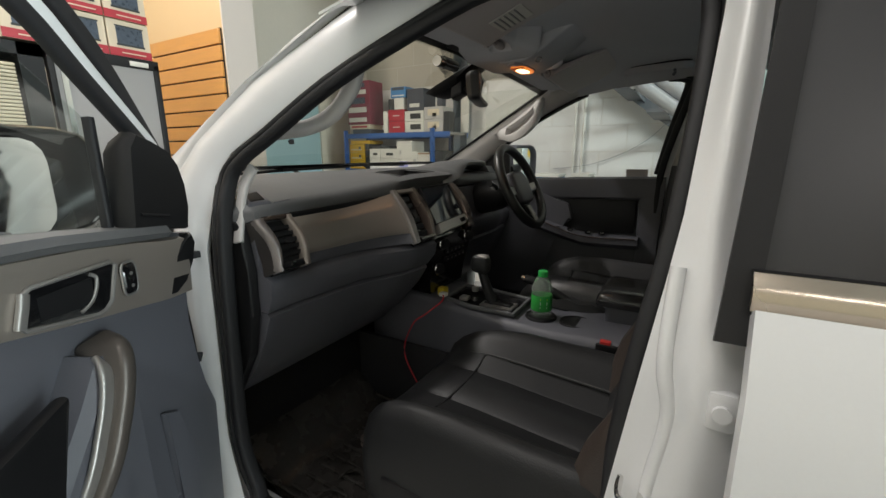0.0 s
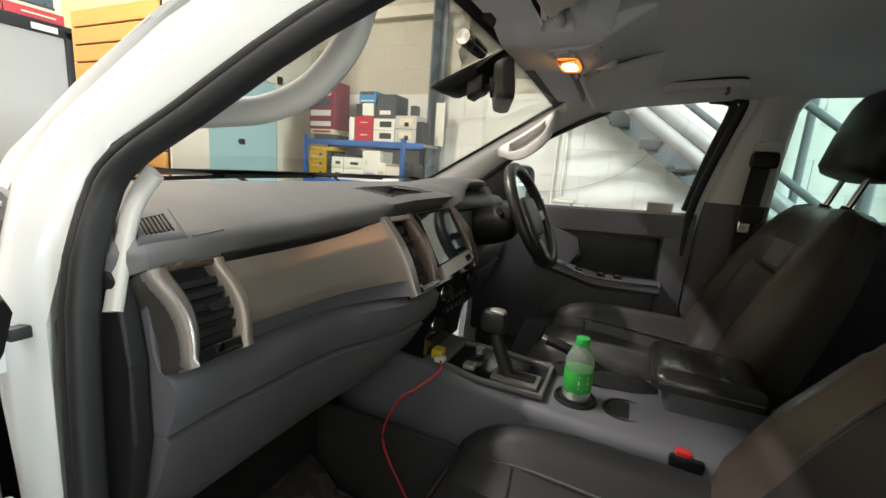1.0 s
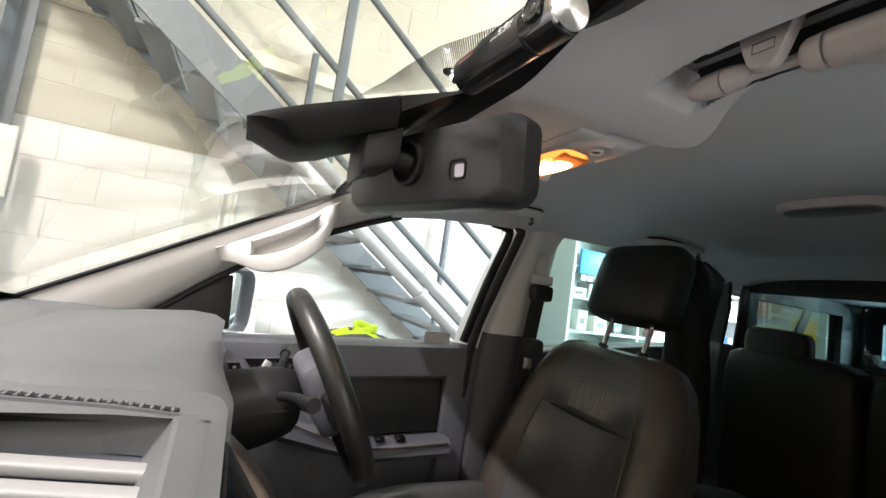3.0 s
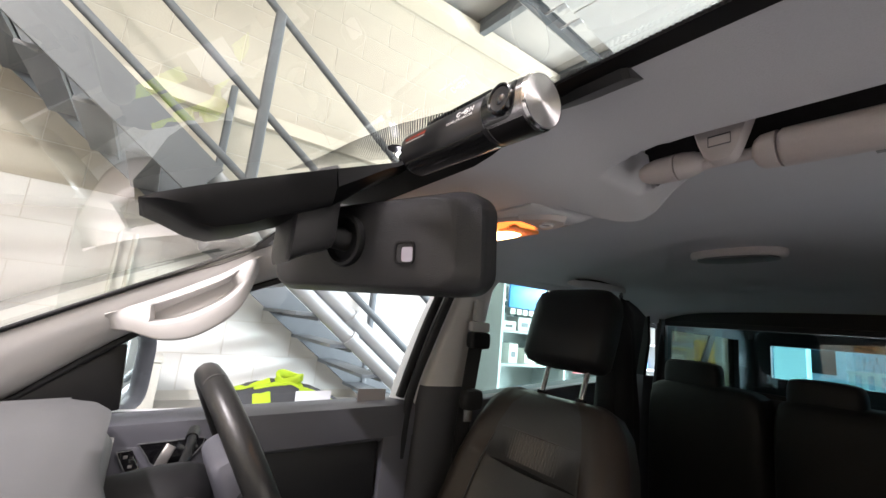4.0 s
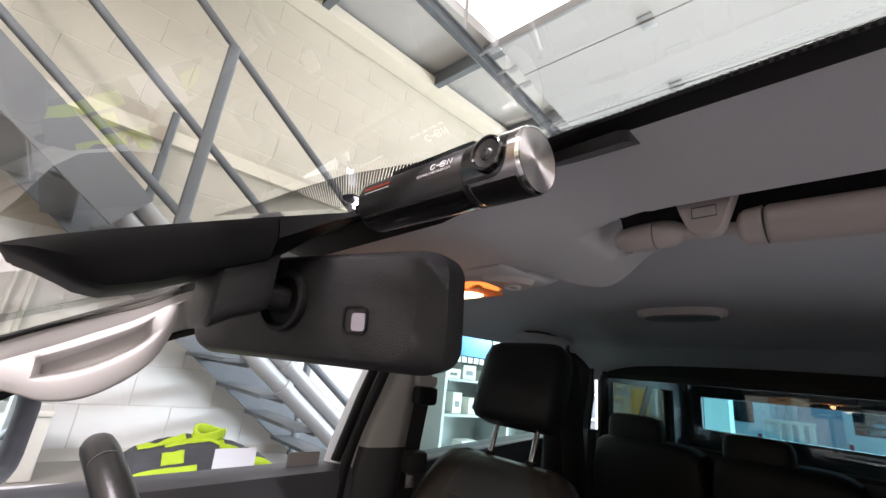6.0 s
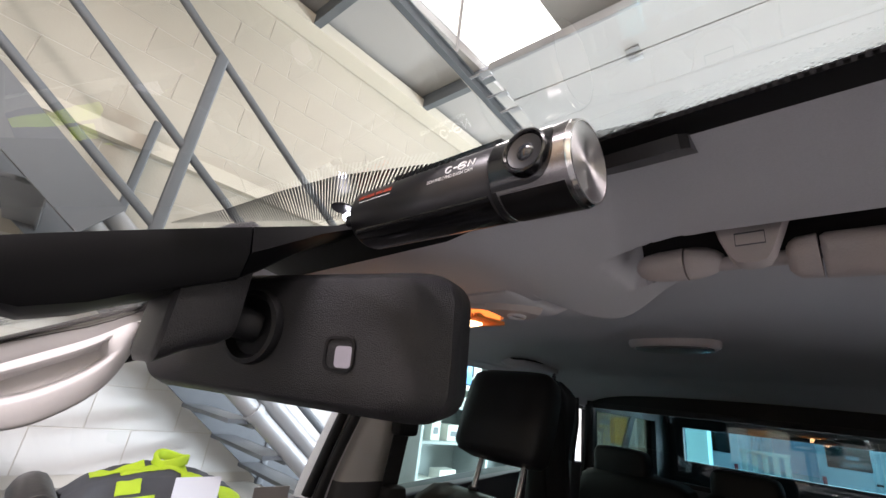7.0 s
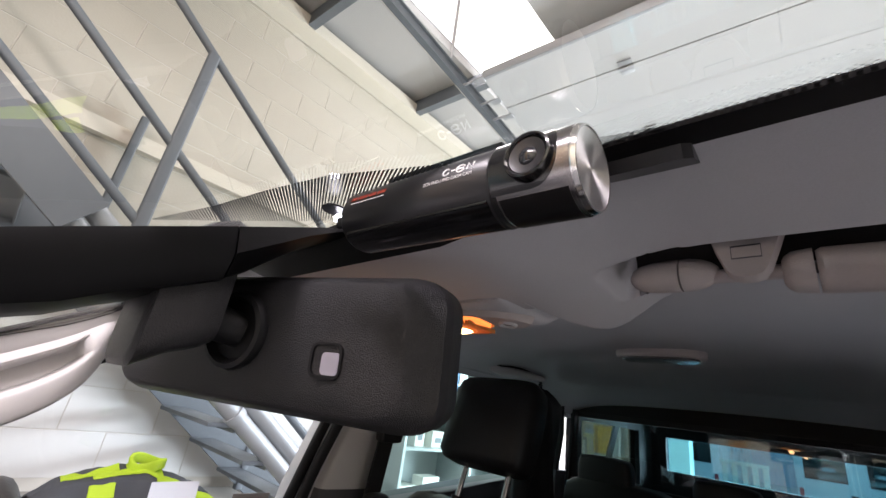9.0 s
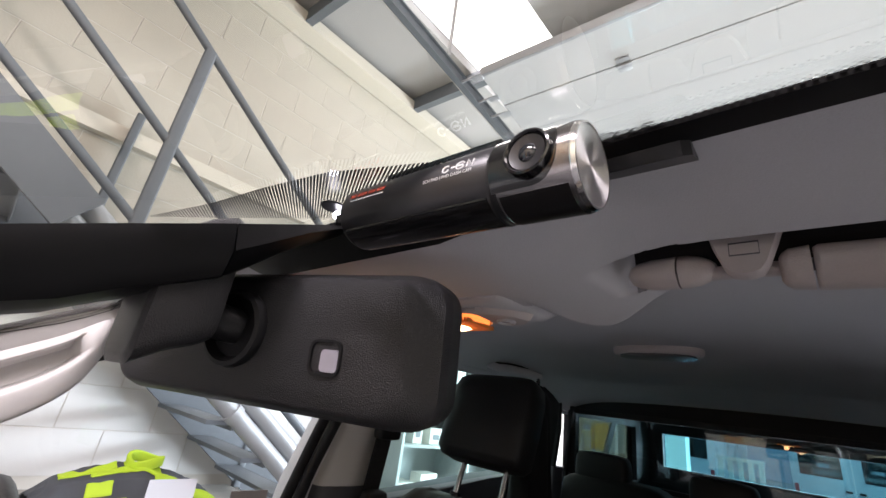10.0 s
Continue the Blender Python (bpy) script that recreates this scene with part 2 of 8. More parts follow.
def sheet(f, us, vs, thick=0.0, way=None):
    """A surface f(u, v), with thickness along way or its normal."""
    bm = bmesh.new()
    g = [[bm.verts.new(f(u, v)) for v in vs] for u in us]
    for a, b in zip(g, g[1:]):
        for i in range(len(vs) - 1):
            bm.faces.new((a[i], a[i + 1], b[i + 1], b[i]))
    if thick:
        bm.normal_update()
        if way is None:
            off = {v: v.normal * thick for v in bm.verts}
        else:
            off = {v: Vector(way) * thick for v in bm.verts}
        low = [[bm.verts.new(v.co - off[v]) for v in r] for r in g]
        for a, b in zip(low, low[1:]):
            for i in range(len(vs) - 1):
                bm.faces.new((a[i], b[i], b[i + 1], a[i + 1]))
        edge = [(r[0], l[0]) for r, l in zip(g, low)]
        rim = [(g[i][0], low[i][0]) for i in range(len(us))] + [(g[-1][j], low[-1][j]) for j in range(1, len(vs))]
        rim += [(g[i][-1], low[i][-1]) for i in range(len(us) - 2, -1, -1)] + [(g[0][j], low[0][j]) for j in range(len(vs) - 2, 0, -1)]
        for (a, b), (c, d) in zip(rim, rim[1:] + rim[:1]):
            bm.faces.new((a, b, d, c))
    return bm


def span(a, b, n):
    return [a + (b - a) * i / n for i in range(n + 1)]


def table(x, pts):
    """Piecewise-linear value."""
    return float(np.interp(x, [p[0] for p in pts], [p[1] for p in pts]))


def pillow(cx, cy, cz, w, d, h, m=None, puff=0.35, n=10, power=4.0):
    """A padded block: rounded box with swollen faces."""
    bm = bmesh.new()
    bmesh.ops.create_cube(bm, size=2)
    bmesh.ops.subdivide_edges(bm, edges=bm.edges[:], cuts=n, use_grid_fill=True)
    for v in bm.verts:
        x, y, z = v.co
        k = (abs(x) ** power + abs(y) ** power + abs(z) ** power) ** (1 / power)
        q = v.co / k
        q = v.co.lerp(q, 0.75)
        v.co = Vector((cx + q.x * w / 2, cy + q.y * d / 2, cz + q.z * h / 2))
    if m:
        bm.transform(m)
    return bm

# ---- the workshop ----
WX, FY, RY, LX, CEIL = 2.9, 3.8, -6.0, -5.5, 4.75


def structure(name, bm, material, label, category="wall"):
    return tagged(part(name, bm, material), label, category, kind="structure")


structure("floor", box((LX - 0.2, RY - 6, -0.15), (WX + 0.2, FY + 0.2, 0.0)), CONCRETE, "grey worn concrete workshop floor under the truck", "floor")
wall_side = structure("wall_east", box((WX + 0.012, RY, 0), (WX + 0.2, FY + 0.2, CEIL)), JOINT, "cream painted concrete block wall with recessed joints")
structure("wall_north", box((0.78, FY, 0), (WX + 0.01, FY + 0.2, CEIL)), PLASTER, "cream painted front wall with a pale blue door")
structure("wall_north_left", box((LX, FY + 0.6, 0), (0.78, FY + 0.8, CEIL)), PLASTER, "cream painted wall behind the display boards")
structure("wall_west", box((LX - 0.2, RY, 0), (LX, FY + 0.8, CEIL)), PLASTER, "plain cream painted side wall")
# rear wall with the open doorway
structure("wall_south", join(box((LX, RY - 0.2, 0), (-2.1, RY, CEIL)), box((1.3, RY - 0.2, 0), (WX, RY, CEIL)), box((-2.1, RY - 0.2, 3.0), (1.3, RY, CEIL))), PLASTER, "plain rear wall with a wide open doorway")
# ceiling with two rooflight openings; the western one is unseen, added for fill light
SKY = ((1.12, 1.97, -3.6, -0.35), (-3.4, -1.8, 0.0, 3.0))
cells = []
xs = sorted({LX, WX, *[a for s in SKY for a in s[:2]]})
ys = sorted({RY, FY + 0.8, *[a for s in SKY for a in s[2:]]})
for xa, xb in zip(xs, xs[1:]):
    for ya, yb in zip(ys, ys[1:]):
        if not any(s[0] <= xa and xb <= s[1] and s[2] <= ya and yb <= s[3] for s in SKY):
            cells.append(box((xa, ya, CEIL), (xb, yb, CEIL + 0.1)))
structure("ceiling", join(*cells), ROOFING, "white lined workshop roof with rooflights", "ceiling")
for s in SKY:
    structure("rooflight_glazing", box((s[0], s[2], CEIL + 0.11), (s[1], s[3], CEIL + 0.125)), glow("daylit_rooflight", (0.93, 0.97, 1.0), 2.2), "bright translucent rooflight panel", "rooflight")
for y in (-4.22, -2.92, -1.64, -0.30, 1.0, 2.3):
    structure("purlin", beam((LX, y + 0.086 * (LX - 2.0), CEIL - 0.09), (WX, y + 0.086 * (WX - 2.0), CEIL - 0.09), 0.07, 0.16), STEEL, "grey steel purlin under the roof", "beam")
structure("eaves_beam", beam((WX - 0.1, RY, CEIL - 0.12), (WX - 0.1, FY, CEIL - 0.12), 0.2, 0.12), PLASTER, "painted eaves beam along the block wall", "beam")
structure("wall_ledge", beam((WX - 0.03, -2.5, 2.95), (WX - 0.03, 3.2, 2.95), 0.06, 0.1), PLASTER, "painted ledge along the block wall", "ledge")
structure("steel_column", join(beam((WX - 0.08, 2.16, 0), (WX - 0.08, 2.16, CEIL), 0.012, 0.16), beam((WX - 0.15, 2.16, 0), (WX - 0.15, 2.16, CEIL), 0.15, 0.012), beam((WX - 0.01, 2.16, 0), (WX - 0.01, 2.16, CEIL), 0.15, 0.012)), STEEL, "grey steel column against the block wall", "column")

# open sectional door, parked level under the roof
door_up = thing("sectional_door", (0.2, -0.8, 3.2), "white insulated sectional door parked open overhead", "garage door")
DZ, DX0, DX1 = 3.2, -2.2, 0.85
for i in range(6):
    y0 = -0.795 - 0.515 * i + 0.5125
    piece("panel", box((DX0, y0 - 0.511, DZ), (DX1, y0 if i else -0.56, DZ + 0.04), 0.0025, 1), DOORPANEL, door_up)
    piece("panel_rib", box((DX0 + 0.01, y0 - 0.258, DZ - 0.0006), (DX1 - 0.01, y0 - 0.252, DZ + 0.01)) if i else box((DX0, -0.559, DZ - 0.004), (DX1, -0.54, DZ + 0.045), 0.004), DOORPANEL if i else DUCT, door_up)
    for hx in (0.225, -0.62, -1.46) if i < 5 else ():
        piece("hinge", join(box((hx - 0.03, y0 - 0.5575, DZ - 0.006), (hx + 0.03, y0 - 0.5245, DZ), 0.002), box((hx - 0.03, y0 - 0.5045, DZ - 0.006), (hx + 0.03, y0 - 0.4725, DZ), 0.002), rod((hx - 0.035, y0 - 0.5125, DZ - 0.008), (hx + 0.035, y0 - 0.5125, DZ - 0.008), 0.006, 8)), DUCT, door_up)
for x, k in ((DX0 - 0.12, -1), (DX1 + 0.12, 1)):
    piece("track", join(beam((x, -4.2, DZ + 0.02), (x, 0.9, DZ + 0.02), 0.008, 0.06), beam((x, -4.2, DZ + 0.05), (x, 0.9, DZ + 0.05), 0.034, 0.006), beam((x, -4.2, DZ - 0.012), (x, 0.9, DZ - 0.012), 0.034, 0.006)), STEEL, door_up)
    # cream strip paints the warm lamplight on the track's edge
    piece("track_lip", beam((x + 0.036 * k, -4.2, DZ + 0.03), (x + 0.036 * k, 0.9, DZ + 0.03), 0.012, 0.03), PLASTER, door_up)
    for y in (-0.55, -0.72, -0.86, -1.31, -1.82):
        piece("roller_bracket", join(box((x - 0.10 * k - 0.03, y - 0.02, DZ - 0.006), (x - 0.10 * k + 0.03, y + 0.02, DZ + 0.0), 0.002, 1), rod((x - 0.09 * k, y, DZ + 0.012), (x, y, DZ + 0.012), 0.007, 8)), DUCT, door_up)
    for y in (-0.40, -2.2):
        piece("hanger", rod((x - 0.02 * k, y, DZ + 0.05), (x - 0.20 * k, y + 0.25, CEIL - 0.1), 0.008, 8), DUCT, door_up)

door_up.rotation_euler = (0, 0, 0.09)

# ---- steel stairs along the block wall ----
stairs = thing("stairs", (2.4, 0, 0), "grey steel open-tread stairs with tube handrails", "stairs")
SL = math.tan(radians(37))
XN, XF = 2.05, 2.82


def on(y, z0):
    return z0 + SL * y


def slope(x, z0, y0, y1, w, h, r=0.0):
    return beam((x, y0, on(y0, z0)), (x, y1, on(y1, z0)), w, h, r)


piece("stringer", slope(XF, 1.66, -2.0, 3.6, 0.03, 0.2), STEEL, stairs)
piece("stringer", slope(XN - 0.10, 1.69, 0.62, 3.6, 0.03, 0.2), STEEL, stairs)
for i in range(23):
    y = -1.78 + 0.225 * i
    z = on(y, 1.56)
    piece("tread", join(box((XN - 0.03, y - 0.10, z - 0.022), (XF, y + 0.045, z), 0.004), box((XN - 0.03, y - 0.10, z - 0.045), (XF, y - 0.09, z))), STEEL, stairs)
for z0 in (1.915, 2.355, 2.975):
    piece("handrail", slope(XN, z0, -1.2, 3.4, 0.042, 0.042, 0.016), STEEL, stairs)
for y in (-0.885, 0.415, 1.715, 3.0):
    piece("post", beam((XN, y, on(y, 1.6)), (XN, y, on(y, 2.975)), 0.05, 0.06, 0.012, up=(0, 1, 0)), STEEL, stairs)
    piece("post", beam((XF, y + 0.1, on(y, 1.6)), (XF, y + 0.1, on(y, 2.8)), 0.05, 0.05, 0.012, up=(0, 1, 0)), STEEL, stairs)
for dx, z0 in ((-0.02, 1.655), (-0.01, 1.775)):
    piece("pipe", rod((XN + dx, -1.6, on(-1.6, z0)), (XN + dx, 0.85, on(0.85, z0)), 0.046, 16), DUCT, stairs)
    for y in (-0.95, -0.3, 0.35):
        piece("pipe_collar", rod((XN + dx, y, on(y, z0)), (XN + dx, y + 0.03, on(y + 0.03, z0)), 0.054, 16), DUCT, stairs)

# ---- front wall: blue door, partition with slats, display board, shelf ----
door_1 = tagged(part("door_1", box((1.5, FY - 0.03, 0), (2.36, FY - 0.004, 2.18), 0.004), BLUE_DOOR), "pale blue flush door in a cream frame", "door", kind="structure")
part("door_handle", join(rod((1.92, FY - 0.06, 1.57), (1.92, FY - 0.03, 1.57), 0.028, 16), box((1.9, FY - 0.07, 1.545), (1.915, FY - 0.05, 1.595), 0.004), box((1.925, FY - 0.07, 1.545), (1.94, FY - 0.05, 1.595), 0.004)), BLACK_PLASTIC, door_1, "dark round latch")
structure("door_frame", join(box((1.42, FY - 0.05, 0), (1.5, FY - 0.002, 2.26)), box((2.36, FY - 0.05, 0), (2.44, FY - 0.002, 2.26)), box((1.42, FY - 0.05, 2.18), (2.44, FY - 0.002, 2.26))), PLASTER, "cream painted door frame", "door frame")
structure("partition_wall", box((0.75, 3.0, 0), (0.9, FY + 0.6, CEIL)), PLASTER_WARM, "ochre painted partition with a slatted display panel")
structure("partition_end", box((0.74, 2.985, 0), (1.0, 2.999, CEIL)), PLASTER_PINK, "pale end board of the partition")
structure("partition_return", box((1.0, 3.70, 2.5), (1.42, FY, CEIL)), PLASTER_PINK, "pale boarded bulkhead above the door lobby")
slat = thing("slat_panel", (0.74, 3.4, 1.2), "orange wooden slatwall panel with dark grooves", "slatwall")
piece("backing", box((0.736, 3.02, 0.3), (0.749, 3.95, 2.33)), DARK_GAP, slat)
for i in range(18):
    z = 2.33 - 0.112 * (i + 1)
    piece("slat", box((0.72, 3.02, z + 0.006), (0.737, 3.95, z + 0.106), 0.002, 1), ORANGE_SLAT, slat)

# fluorescent battens
LIT_TUBE = glow("lit_tube", (1.0, 0.95, 0.86), 6.0)
for lx, ly, across, watts in BATTENS:
    bat = thing("batten_lamp", (lx, ly, 4.4), "white fluorescent batten lamp under the roof", "lamp", "roof lamps")
    ex, ey = (0.75, 0.06) if across else (0.06, 0.75)
    piece("housing", box((lx - ex, ly - ey, 4.33), (lx + ex, ly + ey, 4.4), 0.01), ROOFING, bat)
    dx, dy = (0.72, 0) if across else (0, 0.72)
    piece("tube", rod((lx - dx, ly - dy, 4.31), (lx + dx, ly + dy, 4.31), 0.016), LIT_TUBE, bat)
    for k in (-0.8, 0.8):
        piece("hanger", rod((lx + k * dx, ly + k * dy, 4.4), (lx + k * dx, ly + k * dy, CEIL), 0.006, 6), DUCT, bat)

# ---- the pick-up truck: shell ----
truck = thing("pickup_truck", (-0.04, 0, 0), "white double-cab pick-up with its passenger door standing open", "pickup truck")
CX = -0.04


def car(name, bm, material, label="", parent=None, angle=38):
    return piece(name, bm, material, parent or truck, label, angle)


def mx(p):
    """A place of the driver's side on the passenger's side."""
    return Vector((2 * CX - p[0], p[1], p[2]))


ROOF_Y = ((0.60, 1.722), (0.5, 1.742), (0.3, 1.775), (0.0, 1.80), (-0.45, 1.808), (-0.85, 1.79), (-1.15, 1.742))


def ease(a, b, x):
    t = min(1, max(0, (x - a) / (b - a)))
    return t * t * (3 - 2 * t)


def liner_z(x, y):
    s = abs(x - CX) / 0.66
    z = float(np.interp(-y, [-p[0] for p in ROOF_Y], [p[1] for p in ROOF_Y])) - 0.02 * s ** 2 - 0.05 * s ** 8
    z -= (1.752 - 1.700 if y < 0.45 else max(0.0, z - 1.700)) * math.exp(-((x + 0.0185) / 0.092) ** 4) * ease(0.33, 0.42, y) * (1 - 0.5 * ease(0.53, 0.58, y))
    return z


car("headliner", sheet(lambda u, v: (CX + u, v, liner_z(CX + u, v)), span(-0.66, 0.66, 48), span(0.432, -1.15, 60), 0.01, (0, 0, -1)), HEADLINER, "grey fabric headliner")
car("roof_skin", sheet(lambda u, v: (CX + u, v, table(v, ((-1.22, 1.78), (-0.9, 1.835), (-0.4, 1.852), (0.0, 1.842), (0.3, 1.80), (0.5, 1.757), (0.552, 1.746))) - 0.025 * (u / 0.7) ** 2 - 0.05 * (abs(u) / 0.7) ** 8), span(-0.70, 0.70, 24), span(0.552, -1.22, 30), 0.004, (0, 0, -1)), WHITE_PAINT)


# windscreen: bowed glass from the header down to the cowl
def screen(u, v):
    half = 0.64 + 0.075 * v
    y = 0.56 + 0.60 * v + 0.07 * v * (1 - u * u)
    z = 1.742 - 0.345 * v - 0.024 * u * u * (1 - v) + 0.022 * math.sin(math.pi * v) * (1 - 0.4 * u * u) - 0.015 * ease(0.86, 1.0, u) * ease(0.0, 0.15, v)
    return (CX + half * u, y, z)


wind = car("windscreen", sheet(screen, span(-0.94, 0.86, 26) + span(0.88, 1, 7), span(0, 1, 20)), SCREEN_GLASS, "clear laminated windscreen", angle=180)
wind.visible_shadow = False


def on_screen(u, v, d=0.003):
    x, y, z = screen(u, v)
    return Vector((x, y - 0.5 * d, z - 0.86 * d))


FRIT = mat("black_enamel_band", (0.006, 0.006, 0.007), 0.3, var=0.1)
part("black_band", sheet(lambda u, v: on_screen(u, v), span(-0.94, 1, 40), span(0.0, 0.061, 3), 0.001), FRIT, wind)
for u0, u1 in ((-0.94, -0.905), (0.992, 1.0)):
    part("black_band", sheet(lambda u, v: on_screen(u, v), span(u0, u1, 2), span(0.0, 1.0, 20), 0.001), FRIT, wind)
part("black_band", sheet(lambda u, v: on_screen(u, v), span(-0.94, 1, 40), span(0.965, 1.0, 3), 0.001), FRIT, wind)
# row of enamel dots below the band
dots = bmesh.new()
for i in range(420):
    u = -0.90 + 1.85 * i / 419
    for j, (v, r) in enumerate(((0.0635, 0.0011), (0.0668, 0.0009), (0.0698, 0.0007), (0.0725, 0.0005))):
        c = on_screen(u + (0.00227 if j % 2 else 0), v, 0.002)
        vs = [dots.verts.new(c + Vector((r * math.cos(k * 1.047), 0.87 * r * math.sin(k * 1.047), -0.5 * r * math.sin(k * 1.047)))) for k in range(6)]
        dots.faces.new(vs)
dots_ob = part("enamel_dots", dots, FRIT, wind)
dots_ob["kind"] = "stuff"

# A-pillars: inner trim between the glass and the door opening
W_R = smooth_path([(0.575, 0.50, 1.735), (0.598, 0.575, 1.708), (0.62, 0.74, 1.615), (0.645, 0.94, 1.50), (0.672, 1.16, 1.375)], 4)
D_R = smooth_path([(0.63, 0.40, 1.70), (0.645, 0.50, 1.66), (0.668, 0.65, 1.585), (0.69, 0.80, 1.485), (0.705, 0.95, 1.36)], 4)


def pillar_rings(side):
    rings = []
    for a, b in zip(W_R, D_R):
        d = b - a
        inset = 0.45 if side > 0 else 1.0
        pts = [a, a + d * 0.12 + Vector((-0.022 * inset, -0.004, -0.008)), a + d * 0.35 + Vector((-0.036 * inset, -0.006, -0.01)), a + d * 0.65 + Vector((-0.04 * inset, -0.004, -0.006)),
               a + d * 0.93 + Vector((-0.034 * inset, 0, 0)), b, b + Vector((0.03, 0, 0.005)), a + Vector((0.03, 0.01, 0))]
        # the passenger's trim stays inside the painted shell
        rings.append([p if side > 0 else Vector((max(mx(p).x, -0.80 + 0.36 * max(0, p[2] - 1.25) + 0.022), p[1], p[2])) for p in pts])
    return rings


for side in (1, -1):
    car("pillar_trim", loft(pillar_rings(side)), PILLAR, "warm grey windscreen pillar trim", angle=60)
    low = smooth_path([(0.81, 1.512, 0), (0.775, 1.512, 0), (0.72, 1.502, 0), (0.665, 1.519, 0), (0.608, 1.572, 0), (0.580, 1.648, 0), (0.575, 1.675, 0)], 10)
    top = smooth_path([(0.82, 1.540, 0), (0.775, 1.560, 0), (0.735, 1.582, 0), (0.69, 1.609, 0), (0.64, 1.640, 0), (0.60, 1.672, 0), (0.578, 1.690, 0)], 10)
    shell = []
    for i in range(61):
        f, row = i / 60, []
        xl = table(low[i].x, ((0.57, 0.628), (0.65, 0.650), (0.72, 0.660), (0.82, 0.664))) - 0.085 * math.sin(math.pi * f) ** 0.9
        for j in range(49):
            v = -0.25 + 1.25 * j / 48
            y, z = low[i].lerp(top[i], max(0, v))[:2]
            fade = ease(0, 0.2, f) * (1 - ease(0.8, 1, f))
            well = ease(0.25, 0.28, f) * (1 - ease(0.71, 0.74, f)) * ease(0.38, 0.41, v) * (1 - ease(0.84, 0.88, v))
            x = xl + (table(y, ((0.57, 0.572), (0.69, 0.602), (0.82, 0.628))) - xl) * max(0, v) ** 1.3 - 0.010 * fade * math.sin(math.pi * max(0, v)) + 0.055 * well
            if v < 0:
                k = -v / 0.25
                x, z = x + 0.05 * k ** 2, z + 0.012 * k * (1 - k) - 0.004 * math.sin(math.pi * k) + 0.01 * k
            p = Vector((x, y, z))
            row.append(p if side > 0 else mx(p))
        shell.append(row)
    if side < 0:
        bow = smooth_path([mx(p) for p in ((0.605, 0.90, 1.482), (0.583, 0.84, 1.492), (0.562, 0.785, 1.497), (0.543, 0.72, 1.505), (0.533, 0.66, 1.528), (0.527, 0.615, 1.570), (0.527, 0.592, 1.612), (0.535, 0.576, 1.652), (0.530, 0.568, 1.688))], 6)
        gh = car("grab_handle", sweep(bow, rect_profile(0.026, 0.034, 0.012), scales=[1.0 + 0.4 * abs(2 * i / (len(bow) - 1) - 1) ** 3 for i in range(len(bow))]), PILLAR, "moulded warm grey pillar grab handle with an open loop")
    else:
        gh = car("grab_handle", sheet(lambda u, v: shell[u][v], range(61), range(49), 0.003), PILLAR, "moulded warm grey pillar grab handle", angle=75)
    for i in (9, 49) if side > 0 else ():
        part("handle_seam", sweep([shell[i + (k if i > 20 else 0) // 8][12 + k] + Vector((-0.0008 * side, 0, 0)) for k in range(0, 22, 3)], rect_profile(0.0012, 0.0012)), DASH_LOW, gh)
    dz = [Vector(p) if side > 0 else mx(p) for p in D_R]
    if side > 0:
        car("screen_seal", sweep([p + Vector((0.008, 0.003, 0.004)) for p in W_R], rect_profile(0.040, 0.007, 0.003)), RUBBER, "black seal along the windscreen edge")
        car("window_seal", sweep([p + Vector((0.008 * side, 0, -0.008)) for p in dz], rect_profile(0.022, 0.014, 0.005)), RUBBER)

# ---- driver's side ----
dd = car("driver_door", prism([(0.86, 0.5), (0.86, 1.316), (0.60, 1.329), (0.08, 1.345), (0.085, 0.5)], 0.722, 0.80, "x", 0.006), DASH_LOW, "dark slate inner panel of the driver's door")
part("door_top_roll", loft([[(x, y, z) for x, z in ((0.80, zt), (0.715, zt + 0.004), (0.695, zt - 0.004), (0.688, zt - 0.03), (0.69, zt - 0.085), (0.705, zt - 0.1), (0.73, zt - 0.1))] for y, zt in ((0.90, 1.318), (0.75, 1.326), (0.5, 1.335), (0.2, 1.346), (0.07, 1.350))]), DASH_LOW, dd)
part("door_rear_band", prism([(0.155, 0.55), (0.165, 1.26), (0.068, 1.30), (0.085, 0.55)], 0.69, 0.73, "x", 0.012), DASH_LOW, dd)
part("door_front_band", prism([(0.88, 0.75), (0.88, 1.30), (0.60, 1.27), (0.46, 1.22), (0.44, 1.15), (0.52, 1.08), (0.62, 0.75)], 0.685, 0.73, "x", 0.014), DASH_LOW, dd)
part("armrest", loft([[(x, y, z) for x, z in ((0.73, zt), (0.655, zt + 0.004), (0.638, zt - 0.006), (0.636, zt - 0.03), (0.66, zt - 0.05), (0.73, zt - 0.06))] for y, zt in ((0.62, 1.15), (0.5, 1.115), (0.38, 1.085), (0.15, 1.09))]), DASH_LOW, dd, "slate armrest with switches")
part("armrest_trim", sweep(smooth_path([(0.637, 0.60, 1.148), (0.632, 0.5, 1.113), (0.632, 0.38, 1.082), (0.636, 0.16, 1.086)], 4), rect_profile(0.004, 0.006, 0.002)), ARCH, dd)
for y in (0.30, 0.36, 0.44, 0.50):
    part("window_switch", box((0.645, y - 0.012, 1.092), (0.672, y + 0.012, 1.104 + 0.1 * max(0, y - 0.38)), 0.003), GLOSS_BLACK, dd)
part("map_pocket", prism([(0.7, 0.62), (0.62, 0.86), (0.2, 0.9), (0.18, 0.62)], 0.655, 0.73, "x", 0.012), DASH_LOW, dd)
part("door_insert", prism([(0.60, 1.115), (0.60, 1.268), (0.50, 1.272), (0.20, 1.278), (0.172, 1.255), (0.172, 1.10), (0.38, 1.092)], 0.700, 0.725, "x", 0.008), LEATHER, dd, "black padded door insert")
